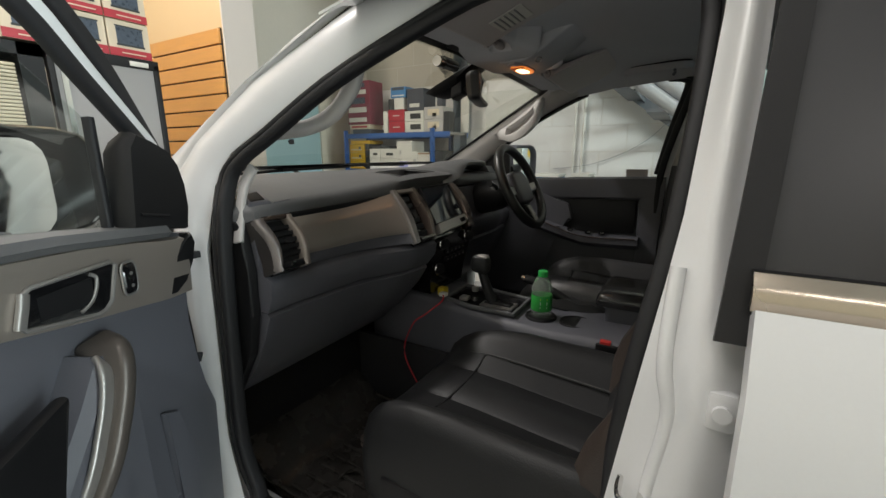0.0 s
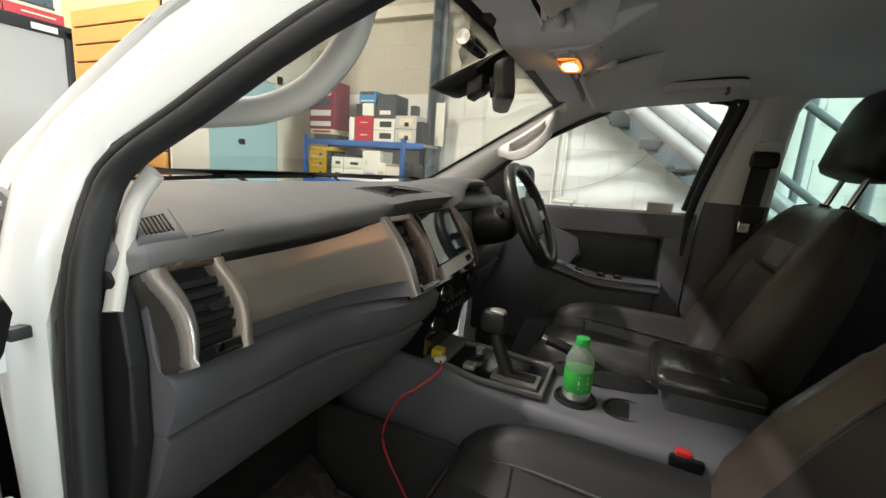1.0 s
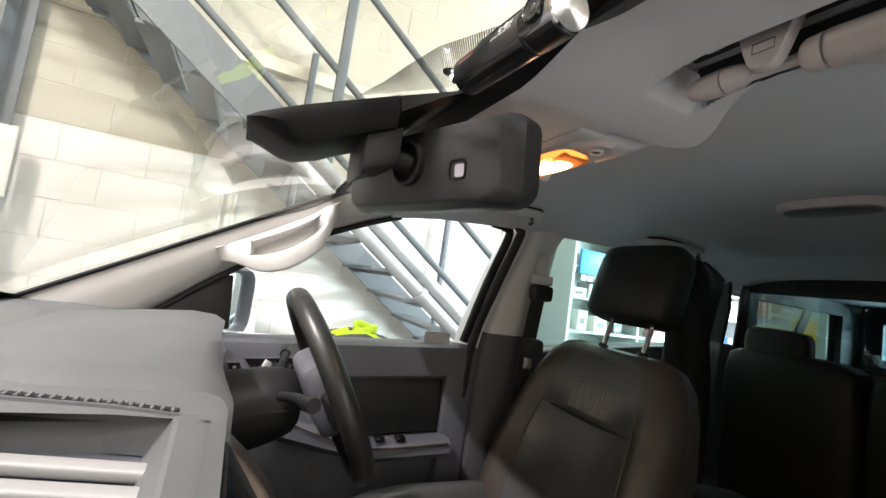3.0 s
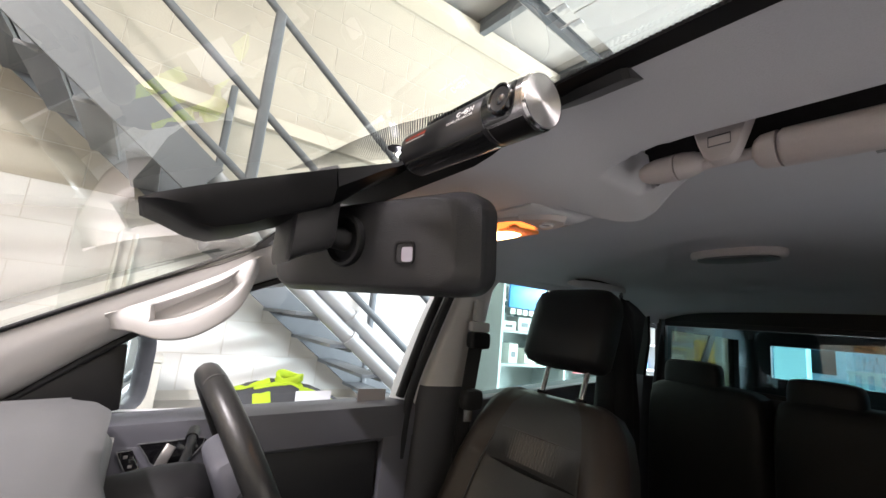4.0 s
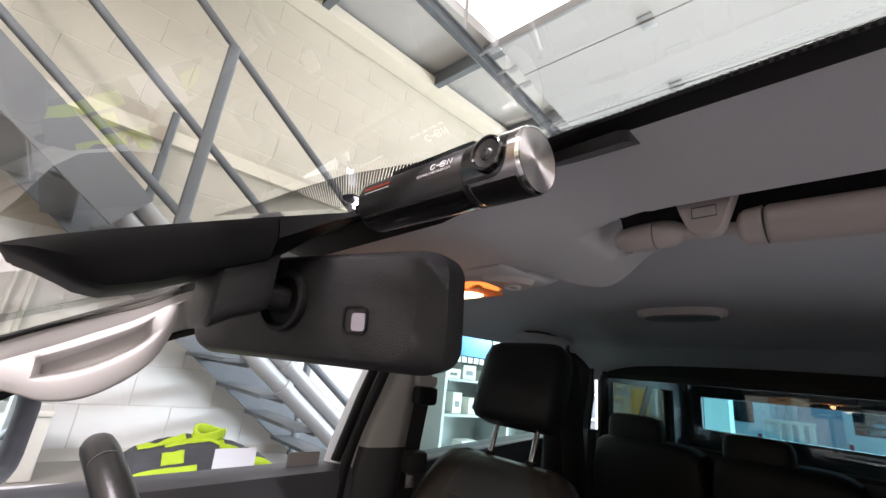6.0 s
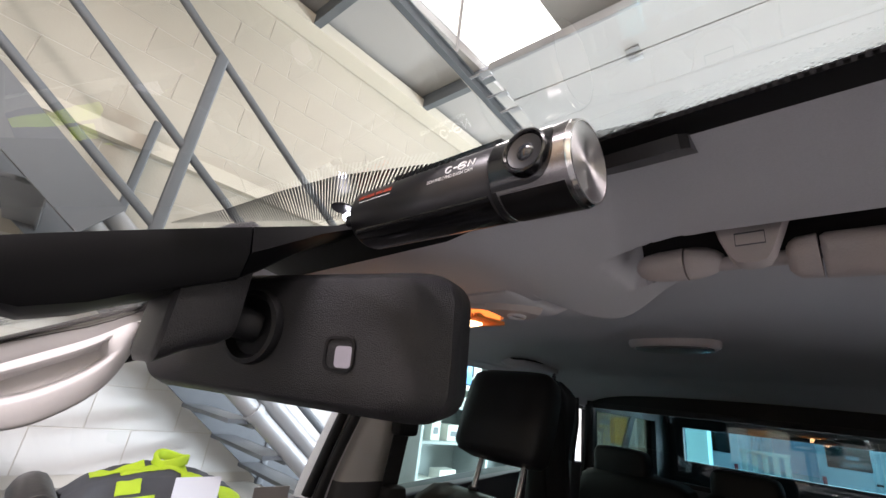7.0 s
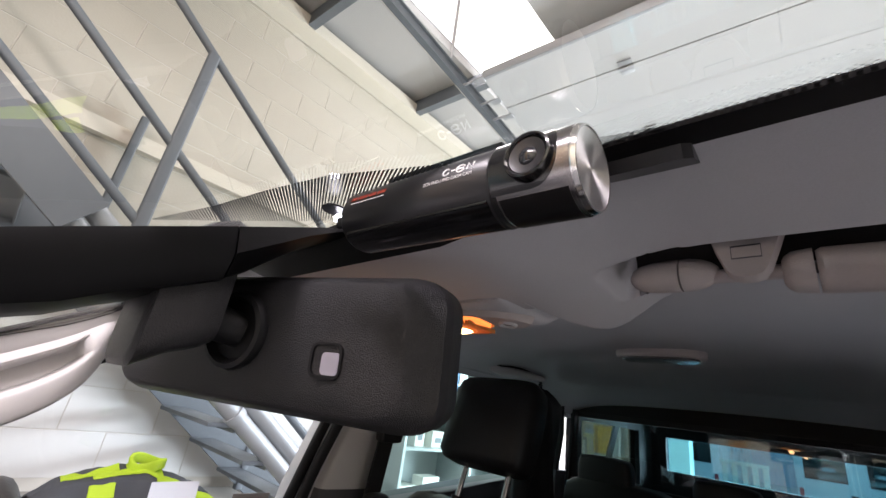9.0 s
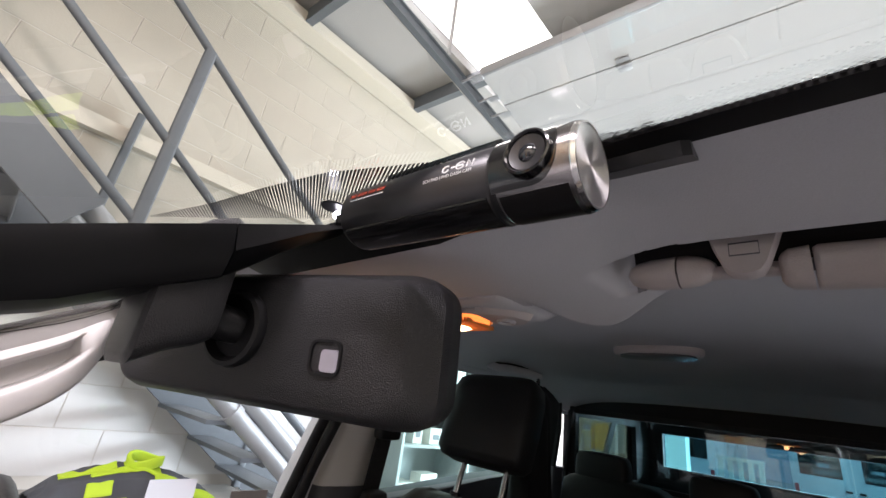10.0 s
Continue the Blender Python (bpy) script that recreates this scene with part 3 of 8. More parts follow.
part("handle_pocket", prism([(0.722, 1.289), (0.606, 1.294), (0.600, 1.288), (0.628, 1.254), (0.640, 1.249), (0.684, 1.246), (0.696, 1.250)], 0.676, 0.688, "x", 0.003), GLOSS_BLACK, dd, "black handle pocket")
part("pocket_rim", sweep(smooth_path([(0.677, y, z) for y, z in ((0.722, 1.289), (0.664, 1.292), (0.606, 1.294), (0.628, 1.254), (0.656, 1.2475), (0.690, 1.2465), (0.706, 1.268), (0.722, 1.289))], 3), ring_profile(0.0016, 6), up=(1, 0, 0)), DASH_TOP, dd)
part("release_handle", sweep(smooth_path([(0.668, 0.683, 1.226), (0.660, 0.681, 1.246), (0.656, 0.674, 1.270), (0.664, 0.666, 1.286)], 4), rect_profile(0.020, 0.008, 0.003), up=(1, 0, 0)), SILVER, dd, "satin silver release handle")
LOCK = ((0.754, 1.277), (0.731, 1.279), (0.714, 1.246), (0.734, 1.239))
part("lock_switch", prism(LOCK, 0.672, 0.688, "x", 0.003), GLOSS_BLACK, dd, "black door lock switch")
part("lock_bezel", sweep([(0.673, y, z) for y, z in LOCK + LOCK[:2]], ring_profile(0.0016, 6), up=(1, 0, 0)), CHROME, dd, "bright bezel round the lock switch")
for y, z in ((0.7385, 1.268), (0.7285, 1.250)):
    part("lock_mark", box((0.6712, y - 0.0035, z - 0.003), (0.673, y + 0.0035, z + 0.003), 0.0008), SILVER, dd)
part("mirror_triangle", prism([(0.95, 1.35), (0.80, 1.478), (0.775, 1.478), (0.765, 1.35), (0.95, 1.32)], 0.70, 0.725, "x", 0.005), BLACK_PLASTIC, dd, "black corner plate inside the mirror")
g = part("window_pane", sheet(lambda u, v: (0.755 - 0.085 * v, 0.90 - 0.88 * u, 1.34 + 0.40 * v), span(0, 1, 4), span(0, 1, 4)), GLASS, dd)
g.visible_shadow = False
part("window_sticker", box((0.742, 0.145, 1.348), (0.744, 0.232, 1.381)), mat("grey_sticker", (0.42, 0.39, 0.38), 0.6, var=0.05), dd, "small grey label on the glass")
part("door_shell", sheet(lambda u, v: (0.80 + 0.05 * math.sin(math.pi * v), 0.95 - 0.9 * u, 0.55 + 0.78 * v), span(0, 1, 6), span(0, 1, 8), 0.01), WHITE_PAINT, dd)

def toed(bm):
    bm.transform(Matrix.Translation((0.93, 0.77, 0)) @ Euler((0, 0, radians(-30))).to_matrix().to_4x4() @ Matrix.Translation((-0.93, -0.77, 0)))
    return bm


em = car("wing_mirror", toed(loft([[(0.905 + w * cx, y + 0.02, 1.395 + h * cz) for cx, cz in rect_profile(2, 2, 0.5)] for y, w, h in ((0.742, 0.066, 0.082), (0.722, 0.074, 0.088), (0.718, 0.080, 0.092), (0.735, 0.092, 0.098), (0.80, 0.094, 0.098), (0.86, 0.075, 0.072), (0.90, 0.045, 0.04))])), DASH_LOW, "black-edged wing mirror outside the driver's window")
MIRROR_GLASS = mat("mirror_glass", (0.85, 0.87, 0.86), 0.02, metal=1.0, var=0.0)
part("mirror_glass", toed(loft([[(0.905 + w * cx, y + 0.02, 1.395 + w * 1.24 * cz) for cx, cz in rect_profile(2, 2, 0.45)] for y, w in ((0.745, 0.0655), (0.7415, 0.0655))])), MIRROR_GLASS, em)
part("mirror_arm", sweep([(0.78, 0.80, 1.36), (0.90, 0.80, 1.37)], rect_profile(0.05, 0.05, 0.015)), BLACK_PLASTIC, em)

# B-pillar and belt
BP = ((1.745, 0.612, -0.035, -0.175), (1.725, 0.615, -0.03, -0.152), (1.70, 0.618, -0.025, -0.14), (1.55, 0.645, 0.02, -0.132), (1.40, 0.672, 0.055, -0.13), (1.30, 0.685, 0.065, -0.13), (0.95, 0.69, 0.075, -0.13), (0.56, 0.69, 0.075, -0.16))
car("pillar_trim", loft([[(x + 0.06, a, z), (x + 0.012, a, z), (x, a - 0.014, z), (x - 0.008, (a + b) / 2, z), (x, b + 0.014, z), (x + 0.012, b, z), (x + 0.06, b, z)] for z, x, a, b in BP[:5]]), PILLAR, "warm grey door pillar trim", angle=60)
car("lower_pillar_trim", loft([[(x + 0.06, a, z), (x + 0.008, a, z), (x - 0.004, a - 0.014, z), (x - 0.012, (a + b) / 2, z), (x - 0.004, b + 0.014, z), (x + 0.008, b, z), (x + 0.06, b, z)] for z, x, a, b in BP[4:]]), mat("charcoal_pillar_plastic", (0.066, 0.066, 0.073), 0.5, var=0.2, grain=900, bump=0.3), "charcoal lower pillar trim", angle=60)
car("door_seal", sweep(smooth_path([(0.60, 0.40, 1.728), (0.618, 0.2, 1.742), (0.622, 0.06, 1.742), (0.628, 0.015, 1.728), (0.636, 0.01, 1.70), (0.66, 0.052, 1.55), (0.69, 0.09, 1.38), (0.70, 0.098, 1.2), (0.705, 0.098, 0.6)], 5), rect_profile(0.026, 0.020, 0.008), up=(1, 0, 0)), RUBBER, "black rubber door seal")
car("window_run", sweep(smooth_path([(0.652, 0.10, 1.735), (0.655, 0.045, 1.728), (0.662, 0.032, 1.70), (0.69, 0.070, 1.55), (0.722, 0.108, 1.362)], 4), rect_profile(0.026, 0.016, 0.006), up=(1, 0, 0)), RUBBER)
car("body_pillar", loft([[(x + 0.03, a + 0.03, z), (x + 0.10, a + 0.05, z), (x + 0.10, b - 0.02, z), (x + 0.03, b, z)] for z, x, a, b in BP]), WHITE_PAINT)
belt = car("seat_belt", sweep(smooth_path([(0.598, -0.07, 1.60), (0.602, -0.066, 1.54), (0.615, -0.06, 1.40), (0.63, -0.06, 1.25), (0.645, -0.06, 0.9)], 5), rect_profile(0.05, 0.004), up=(1, 0, 0)), BELT, "black seat belt with steel tongue")
part("belt_guide", join(box((0.588, -0.105, 1.57), (0.612, -0.035, 1.60), 0.008), box((0.60, -0.088, 1.59), (0.615, -0.052, 1.665), 0.007)), PILLAR, belt)
part("belt_cover", pillow(0.598, -0.07, 1.545, 0.035, 0.075, 0.05, power=4), BLACK_PLASTIC, belt)
part("belt_fold", pillow(0.60, -0.062, 1.375, 0.04, 0.07, 0.06, power=3), BELT, belt)
part("tongue", join(box((0.594, -0.066, 1.315), (0.598, -0.034, 1.362), 0.0015), box((0.590, -0.064, 1.345), (0.602, -0.036, 1.365), 0.003)), CHROME, belt)

# rear door, driver's side
rdr = car("rear_door", prism([(-0.14, 0.5), (-0.14, 1.352), (-0.70, 1.40), (-1.10, 1.43), (-1.10, 0.5)], 0.70, 0.80, "x", 0.01), DASH_LOW, "dark slate inner panel of the rear door")
g = part("window_pane", sheet(lambda u, v: (0.75 - 0.105 * v, -0.12 - 0.98 * u, 1.34 + 0.40 * v), span(0, 1, 4), span(0, 1, 4)), REAR_GLASS, rdr, "green-tinted privacy glass")
g.visible_shadow = False
car("roof_rail_trim", sweep(smooth_path([(0.60, 0.42, 1.742), (0.622, 0.2, 1.757), (0.622, -0.1, 1.762), (0.618, -0.6, 1.762), (0.60, -1.05, 1.742)]), rect_profile(0.07, 0.03, 0.012)), HEADLINER)
car("roof_rail_trim", sweep(smooth_path([mx(p) for p in ((0.60, 0.42, 1.742), (0.622, 0.2, 1.757), (0.622, -0.1, 1.762), (0.618, -0.6, 1.762), (0.60, -1.05, 1.742))]), rect_profile(0.07, 0.03, 0.012)), HEADLINER)
for s in (1, -1):
    C_P = ((1.745, 0.59, -1.0, -1.16), (1.6, 0.625, -1.075, -1.16), (1.45, 0.65, -1.085, -1.16), (0.9, 0.66, -1.06, -1.16))
    for rows, paint in ((C_P[:3], PILLAR), (C_P[2:], DASH_LOW)):
        slit = s > 0 and paint is PILLAR
        rp = car("rear_pillar_trim", loft([[p if s > 0 else mx(p) for p in (((x + 0.06, a, z), (x, a, z), (x - 0.006, a - 0.012, z), (x + 0.06, a - 0.014, z)) if slit else ((x + 0.06, a, z), (x, a, z), (x - 0.02, a - 0.03, z), (x - 0.03, b, z), (x + 0.06, b, z)))] for z, x, a, b in rows]), BLACK_PLASTIC if slit else paint)
    part("rear_belt", sweep([p if s > 0 else mx(p) for p in (Vector((0.575, -1.10, 1.70)), Vector((0.592, -1.11, 1.58)), Vector((0.61, -1.115, 1.40)))], rect_profile(0.012, 0.03), up=(0, 1, 0)), BELT, rp)

# passenger's side of the rear cab (in shade behind the near seat)
car("rear_door_lining", prism([(-0.12, 0.5), (-0.12, 1.352), (-1.05, 1.42), (-1.05, 0.5)], -0.795, -0.74, "x", 0.01), DASH_LOW)

# cab floor, bulkhead, rear wall and window
car("cab_floor", box((-0.80, -1.14, 0.50), (0.72, 1.12, 0.56)), CARPET, "black carpeted cab floor")
car("bulkhead", prism([(1.0, 0.56), (1.12, 0.75), (1.12, 1.30), (1.16, 1.30), (1.16, 0.52), (1.0, 0.52)], -0.78, 0.70, "x"), CARPET)
car("rear_wall", box((-0.76, -1.17, 0.5), (0.72, -1.12, 1.435)), DASH_LOW, "dark rear wall of the cab")
car("rear_header", box((-0.70, -1.17, 1.695), (0.62, -1.12, 1.75)), BLACK_PLASTIC)
rg = car("rear_window", box((-0.68, -1.152, 1.43), (0.60, -1.148, 1.70)), TINT, "tinted cab rear window")
rg.visible_shadow = False
part("window_frame", join(box((0.575, -1.15, 1.43), (0.61, -1.125, 1.70)), box((-0.69, -1.15, 1.43), (-0.655, -1.125, 1.70)), box((-0.66, -1.15, 1.675), (0.58, -1.125, 1.70)), box((-0.66, -1.15, 1.43), (0.58, -1.125, 1.45))), RUBBER, rg)

# load bed with its canopy
LINING = mat("dark_canopy_lining", (0.02, 0.021, 0.022), 0.8, var=0.2)
cano = car("canopy", join(box((-0.85, -2.62, 1.74), (0.77, -1.2, 1.79)), box((-0.85, -2.62, 1.20), (-0.79, -1.2, 1.36)), box((0.71, -2.62, 1.20), (0.77, -1.41, 1.36)), box((-0.85, -2.62, 1.67), (-0.79, -1.2, 1.74)), box((0.71, -2.62, 1.67), (0.77, -1.2, 1.74)),
                          box((0.71, -1.46, 1.36), (0.77, -1.41, 1.67)), box((0.71, -2.62, 1.36), (0.77, -2.3, 1.67)), box((-0.85, -1.45, 1.36), (-0.79, -1.2, 1.67)), box((-0.85, -2.62, 1.36), (-0.79, -2.3, 1.67)),
                          box((-0.79, -2.6, 1.655), (0.71, -2.54, 1.74)), box((-0.79, -2.6, 1.20), (0.71, -2.54, 1.455)), box((0.62, -2.6, 1.455), (0.71, -2.54, 1.655)), box((-0.79, -2.6, 1.455), (-0.70, -2.54, 1.655))), LINING, "dark-lined canopy over the load bed")
for lo, hi in (((0.738, -2.3, 1.36), (0.742, -1.45, 1.67)), ((-0.822, -2.3, 1.36), (-0.818, -1.45, 1.67)), ((-0.70, -2.572, 1.455), (0.62, -2.568, 1.655))):
    if lo[0] > 0.7:
        part("window_divider", loft([[(x, -1.765 - 0.75 * (z - 1.44), z), (x, -1.84 - 0.75 * (z - 1.44), z)] + [(x + 0.01, -1.84 - 0.75 * (z - 1.44), z), (x + 0.01, -1.765 - 0.75 * (z - 1.44), z)] for z in (1.36, 1.67) for x in (0.725,)]), LINING, cano)
    g = part("canopy_window", box(lo, hi), TAIL_TINT if lo[1] < -2.5 else CANOPY_TINT, cano)
    g.visible_shadow = False
car("load_bed", join(box((-0.92, -2.7, 0.55), (0.84, -1.25, 0.62)), box((-0.92, -2.7, 0.62), (-0.84, -1.25, 1.22)), box((0.76, -2.7, 0.62), (0.84, -1.25, 1.22)), box((-0.84, -2.7, 0.62), (0.76, -2.62, 1.22))), WHITE_PAINT, "white load bed")
car("bonnet", sheet(lambda u, v: (CX + 0.80 * u, 1.22 + 1.15 * v, 1.25 - 0.10 * v - 0.10 * v ** 4 - 0.05 * u ** 4), span(-1, 1, 16), span(0, 1, 12), 0.02, (0, 0, 1)), WHITE_PAINT, "white bonnet")
car("cowl", box((-0.76, 1.16, 1.22), (0.68, 1.30, 1.29), 0.01), BLACK_PLASTIC)
for x0, x1 in ((-0.92, -0.80), (0.72, 0.84)):
    car("front_wing", prism([(1.0, 0.55), (1.0, 1.28), (1.4, 1.24), (2.3, 1.08), (2.45, 0.8), (2.3, 0.55), (2.15, 0.75), (1.9, 0.88), (1.6, 0.85), (1.4, 0.6)], x0, x1, "x", 0.03), WHITE_PAINT)
car("front_grille", box((-0.80, 2.3, 0.5), (0.72, 2.42, 1.05), 0.03), BLACK_PLASTIC)
tyre_prof = [(0.22, -0.12), (0.33, -0.125), (0.375, -0.10), (0.385, 0), (0.375, 0.10), (0.33, 0.125), (0.22, 0.12)]
for x in (-0.80, 0.72):
    for y in (1.82, -1.40):
        m = Matrix.Translation((x, y, 0.385)) @ Euler((0, radians(90), 0)).to_matrix().to_4x4()
        w = car("wheel", lathe(tyre_prof, 32, m), RUBBER, "black road tyre")
        part("rim", lathe([(0.02, -0.09), (0.20, -0.08), (0.225, -0.11), (0.225, 0.11), (0.20, 0.08), (0.02, 0.09)], 32, m), SILVER, w)
car("sill", box((-0.84, -1.2, 0.42), (-0.72, 1.0, 0.60), 0.02), WHITE_PAINT, "white door sill")
car("sill", box((0.64, -1.2, 0.42), (0.80, 1.0, 0.60), 0.02), WHITE_PAINT)
car("chassis_rail", join(box((-0.5, -2.6, 0.36), (-0.4, 2.3, 0.5)), box((0.32, -2.6, 0.36), (0.42, 2.3, 0.5)), rod((-0.8, 1.82, 0.385), (0.72, 1.82, 0.385), 0.04), rod((-0.8, -1.4, 0.385), (0.72, -1.4, 0.385), 0.05)), BLACK_PLASTIC)

# near side: door aperture with its rubber seal
def shell_x(z):
    return -0.80 + 0.36 * max(0, z - 1.25)


def on_shell(pts, dx=0.0):
    return [Vector((shell_x(z) + dx, y, z)) for y, z in pts]


SEAL = [(0.02, 0.64), (0.04, 1.02), (0.03, 1.20), (0.005, 1.37), (-0.005, 1.6), (0.02, 1.675), (0.10, 1.708), (0.28, 1.70), (0.42, 1.655), (0.60, 1.575), (0.74, 1.485), (0.825, 1.43), (0.845, 1.38), (0.82, 1.27), (0.825, 1.0), (0.83, 0.80), (0.79, 0.69), (0.70, 0.64), (0.02, 0.64)]
car("door_seal", sweep(smooth_path(on_shell(SEAL, 0.012), 3), rect_profile(0.020, 0.030, 0.008), up=(1, 0, 0)), RUBBER, "black rubber door seal")
car("seal_lip", sweep(smooth_path(on_shell([(y + 0.016 * (y - 0.42) / max(0.3, abs(y - 0.42)), z + 0.012 * (z - 1.2) / 0.5) for y, z in SEAL], 0.004), 3), rect_profile(0.014, 0.016, 0.006), up=(1, 0, 0)), RUBBER, "black outer lip of the door seal")
car("aperture_trim", sweep(smooth_path([Vector((shell_x(z) + 0.030, y - 0.021 * (y - 0.40) / 0.45, z - 0.016 * (z - 1.15) / 0.5)) for y, z in SEAL[11:14]], 4), rect_profile(0.026, 0.012, 0.005), up=(1, 0, 0)), PILLAR, "warm grey trim inside the door seal")
A_OUT = [(0.40, 1.765), (0.50, 1.75), (0.62, 1.70), (0.82, 1.60), (0.98, 1.475), (1.03, 1.40), (0.985, 1.25), (0.945, 1.1), (0.92, 0.95), (0.93, 0.6)]
A_IN = [(0.10, 1.725), (0.36, 1.70), (0.53, 1.63), (0.70, 1.535), (0.845, 1.45), (0.875, 1.38), (0.855, 1.25), (0.86, 1.0), (0.865, 0.8), (0.83, 0.62)]
car("body_pillar", sheet(lambda u, v: Vector(on_shell([A_IN[u]])[0]).lerp(Vector(on_shell([A_OUT[u]])[0]), v) + Vector((-0.022 * math.sin(math.pi * v), 0, 0)), range(10), span(0, 1, 6), 0.012), WHITE_PAINT, "white painted windscreen pillar", angle=80)
SCREEN_EDGE = [(p.x - 0.006, p.y, p.z + 0.008) for p in [Vector(screen(-0.94, v)) for v in span(0.0, 0.93, 6)]]
A_FRONT = [(0.40, 1.765), (0.50, 1.75), (0.62, 1.70), (0.82, 1.60), (0.98, 1.475), (1.03, 1.40), (1.04, 1.36)]
car("body_pillar", sheet(lambda u, v: Vector(on_shell([A_FRONT[u]])[0]).lerp(Vector(SCREEN_EDGE[u]), v) + Vector((-0.006 * math.sin(math.pi * v), 0, 0.006 * math.sin(math.pi * v))), range(7), span(0, 1, 5), 0.003), WHITE_PAINT, "white painted windscreen surround", angle=80)
part_b = car("body_pillar", sheet(lambda u, v: (shell_x(u) - 0.006 - 0.016 * math.sin(math.pi * v) + 0.003 * math.sin(3 * math.pi * v), table(u, ((0.6, 0.03), (1.02, 0.045), (1.2, 0.022), (1.37, -0.002), (1.62, -0.018), (1.72, -0.02))) - table(u, ((0.6, 0.15), (1.2, 0.13), (1.30, 0.085), (1.37, 0.055), (1.62, 0.045))) * v, u), span(0.6, 1.74, 16), span(0, 1, 12), 0.012), WHITE_PAINT, "white painted door pillar", angle=80)
part("pillar_flange", sweep(smooth_path([(shell_x(z) - 0.0150, y, z) for y, z in ((-0.004, 1.33), (-0.002, 1.231), (-0.012, 1.165), (0.0, 1.055), (0.0, 0.90))], 5), ring_profile(0.008, 10), up=(1, 0, 0)), WHITE_PAINT, part_b, "raised flange in the white pillar", angle=80)
part("striker", join(box((-0.828, -0.072, 1.172), (-0.812, -0.044, 1.216), 0.007), rod((-0.832, -0.058, 1.194), (-0.826, -0.058, 1.194), 0.009)), WHITE_PAINT, part_b)
part("latch_loop", sweep(smooth_path([(-0.815, 0.028, 1.072), (-0.845, 0.026, 1.07), (-0.847, 0.008, 1.062), (-0.817, 0.004, 1.06)], 4), ring_profile(0.004, 8)), CHROME, part_b)

rd = car("near_rear_door", sheet(lambda u, v: (shell_x(v) - 0.035 - 0.03 * math.sin(math.pi * (v - 0.6) / 0.8), -0.066 - u, v), span(0, 0.98, 8), span(0.6, 1.305, 10), 0.03), WHITE_PAINT, "white rear passenger door with dark glass")
part("window_glass", sheet(lambda u, v: (shell_x(v) - 0.034, -0.068 - u, v), span(0, 0.92, 4), span(1.3, 1.72, 4), 0.004), mat("dark_side_glass", (0.03, 0.03, 0.033), 0.35, var=0.05), rd, "dark privacy glass")
part("window_frame", sheet(lambda u, v: (shell_x(v) - 0.040, table(v, ((1.24, -0.038), (1.43, -0.052), (1.62, -0.064), (1.74, -0.07))) - u, v), span(0, 0.028, 2), span(1.272, 1.74, 6), 0.01), BLACK_PLASTIC, rd)
part("glass_divider", sheet(lambda u, v: (shell_x(v) - 0.040, -0.165 - u, v), span(0, 0.02, 1), span(1.3, 1.72, 4), 0.004), BLACK_PLASTIC, rd)
# bronze tint puts the chrome's brownish-gold reflection into its colour
WAIST = mat("gold_reflection_chrome", (0.52, 0.45, 0.37), 0.28, metal=1.0, var=0.05)
part("chrome_strip", sheet(lambda u, v: (shell_x(v) - 0.054 - 0.006 * math.sin(math.pi * (v - 1.312) / 0.026), -0.064 - u, v), span(0, 0.95, 4), span(1.312, 1.338, 8), 0.008), WAIST, rd, "chrome waist strip tinted for its golden reflection")
for z in (1.309, 1.341):
    part("strip_edge", beam((shell_x(z) - 0.054, -0.064, z), (shell_x(z) - 0.054, -1.0, z), 0.010, 0.007), BLACK_PLASTIC, rd)

# open front passenger door, hinged at the windscreen pillar
TH = radians(60)
DM = Matrix(((-math.sin(TH), math.cos(TH), 0, -0.83), (-math.cos(TH), -math.sin(TH), 0, 0.86), (0, 0, 1, 0), (0, 0, 0, 1)))


def D(u, w, z):
    return DM @ Vector((u, w, z))


BRONZE_GRIP = mat("dark_bronze_grip", (0.11, 0.095, 0.085), 0.42, metal=0.4, var=0.08)
pd = car("passenger_door", prism([(0.0, 0.62), (-0.022, 0.90), (0.012, 0.97), (0.038, 1.03), (0.05, 1.12), (0.03, 1.22), (0.02, 1.300), (0.42, 1.322), (1.0, 1.34), (1.02, 0.62)], -0.06, 0.0, "y", 0.012, m=DM), DASH_LOW, "open front passenger door with slate inner panel")
part("door_trim", loft([[D(u, w, z) for w, z in ((0.0, zb), (0.014, zb + 0.004), (0.017, (zb + zt) / 2), (0.012, zt - 0.004), (0.0, zt))] for u, zb, zt in ((0.035, 1.18, 1.293), (0.10, 1.185, 1.30), (0.16, 1.195, 1.31), (0.26, 1.211, 1.322), (0.45, 1.247, 1.334), (0.9, 1.275, 1.35))]), STRIP, pd, "brushed bronze-grey door trim", angle=60)
part("door_top", loft([[D(u, w, z) for w, z in ((-0.05, zt + 0.01), (0.012, zt + 0.008), (0.02, zt - 0.004), (0.012, zt - 0.014), (0.0, zt - 0.014))] for u, zt in ((0.08, 1.314), (0.3, 1.337), (0.6, 1.352), (1.0, 1.362))]), DASH_TOP, pd)
# black crescent paints the side shadow at the door's hinge end
part("hinge_flap", loft([[D(0.05 + (u - 0.05) * k, w, 1.24 + (z - 1.24) * k) for u, z in ((0.013, 1.298), (0.045, 1.284), (0.068, 1.262), (0.090, 1.225), (0.101, 1.192), (0.085, 1.190), (0.05, 1.205), (0.02, 1.24), (0.004, 1.28))] for w, k in ((-0.02, 1.0), (0.010, 1.0), (0.016, 0.9))]), BLACK_PLASTIC, pd)
HANDLE = [(0.374, 1.252), (0.362, 1.285), (0.352, 1.2915), (0.228, 1.292), (0.219, 1.286), (0.236, 1.235), (0.250, 1.2245), (0.264, 1.2225), (0.366, 1.2425)]


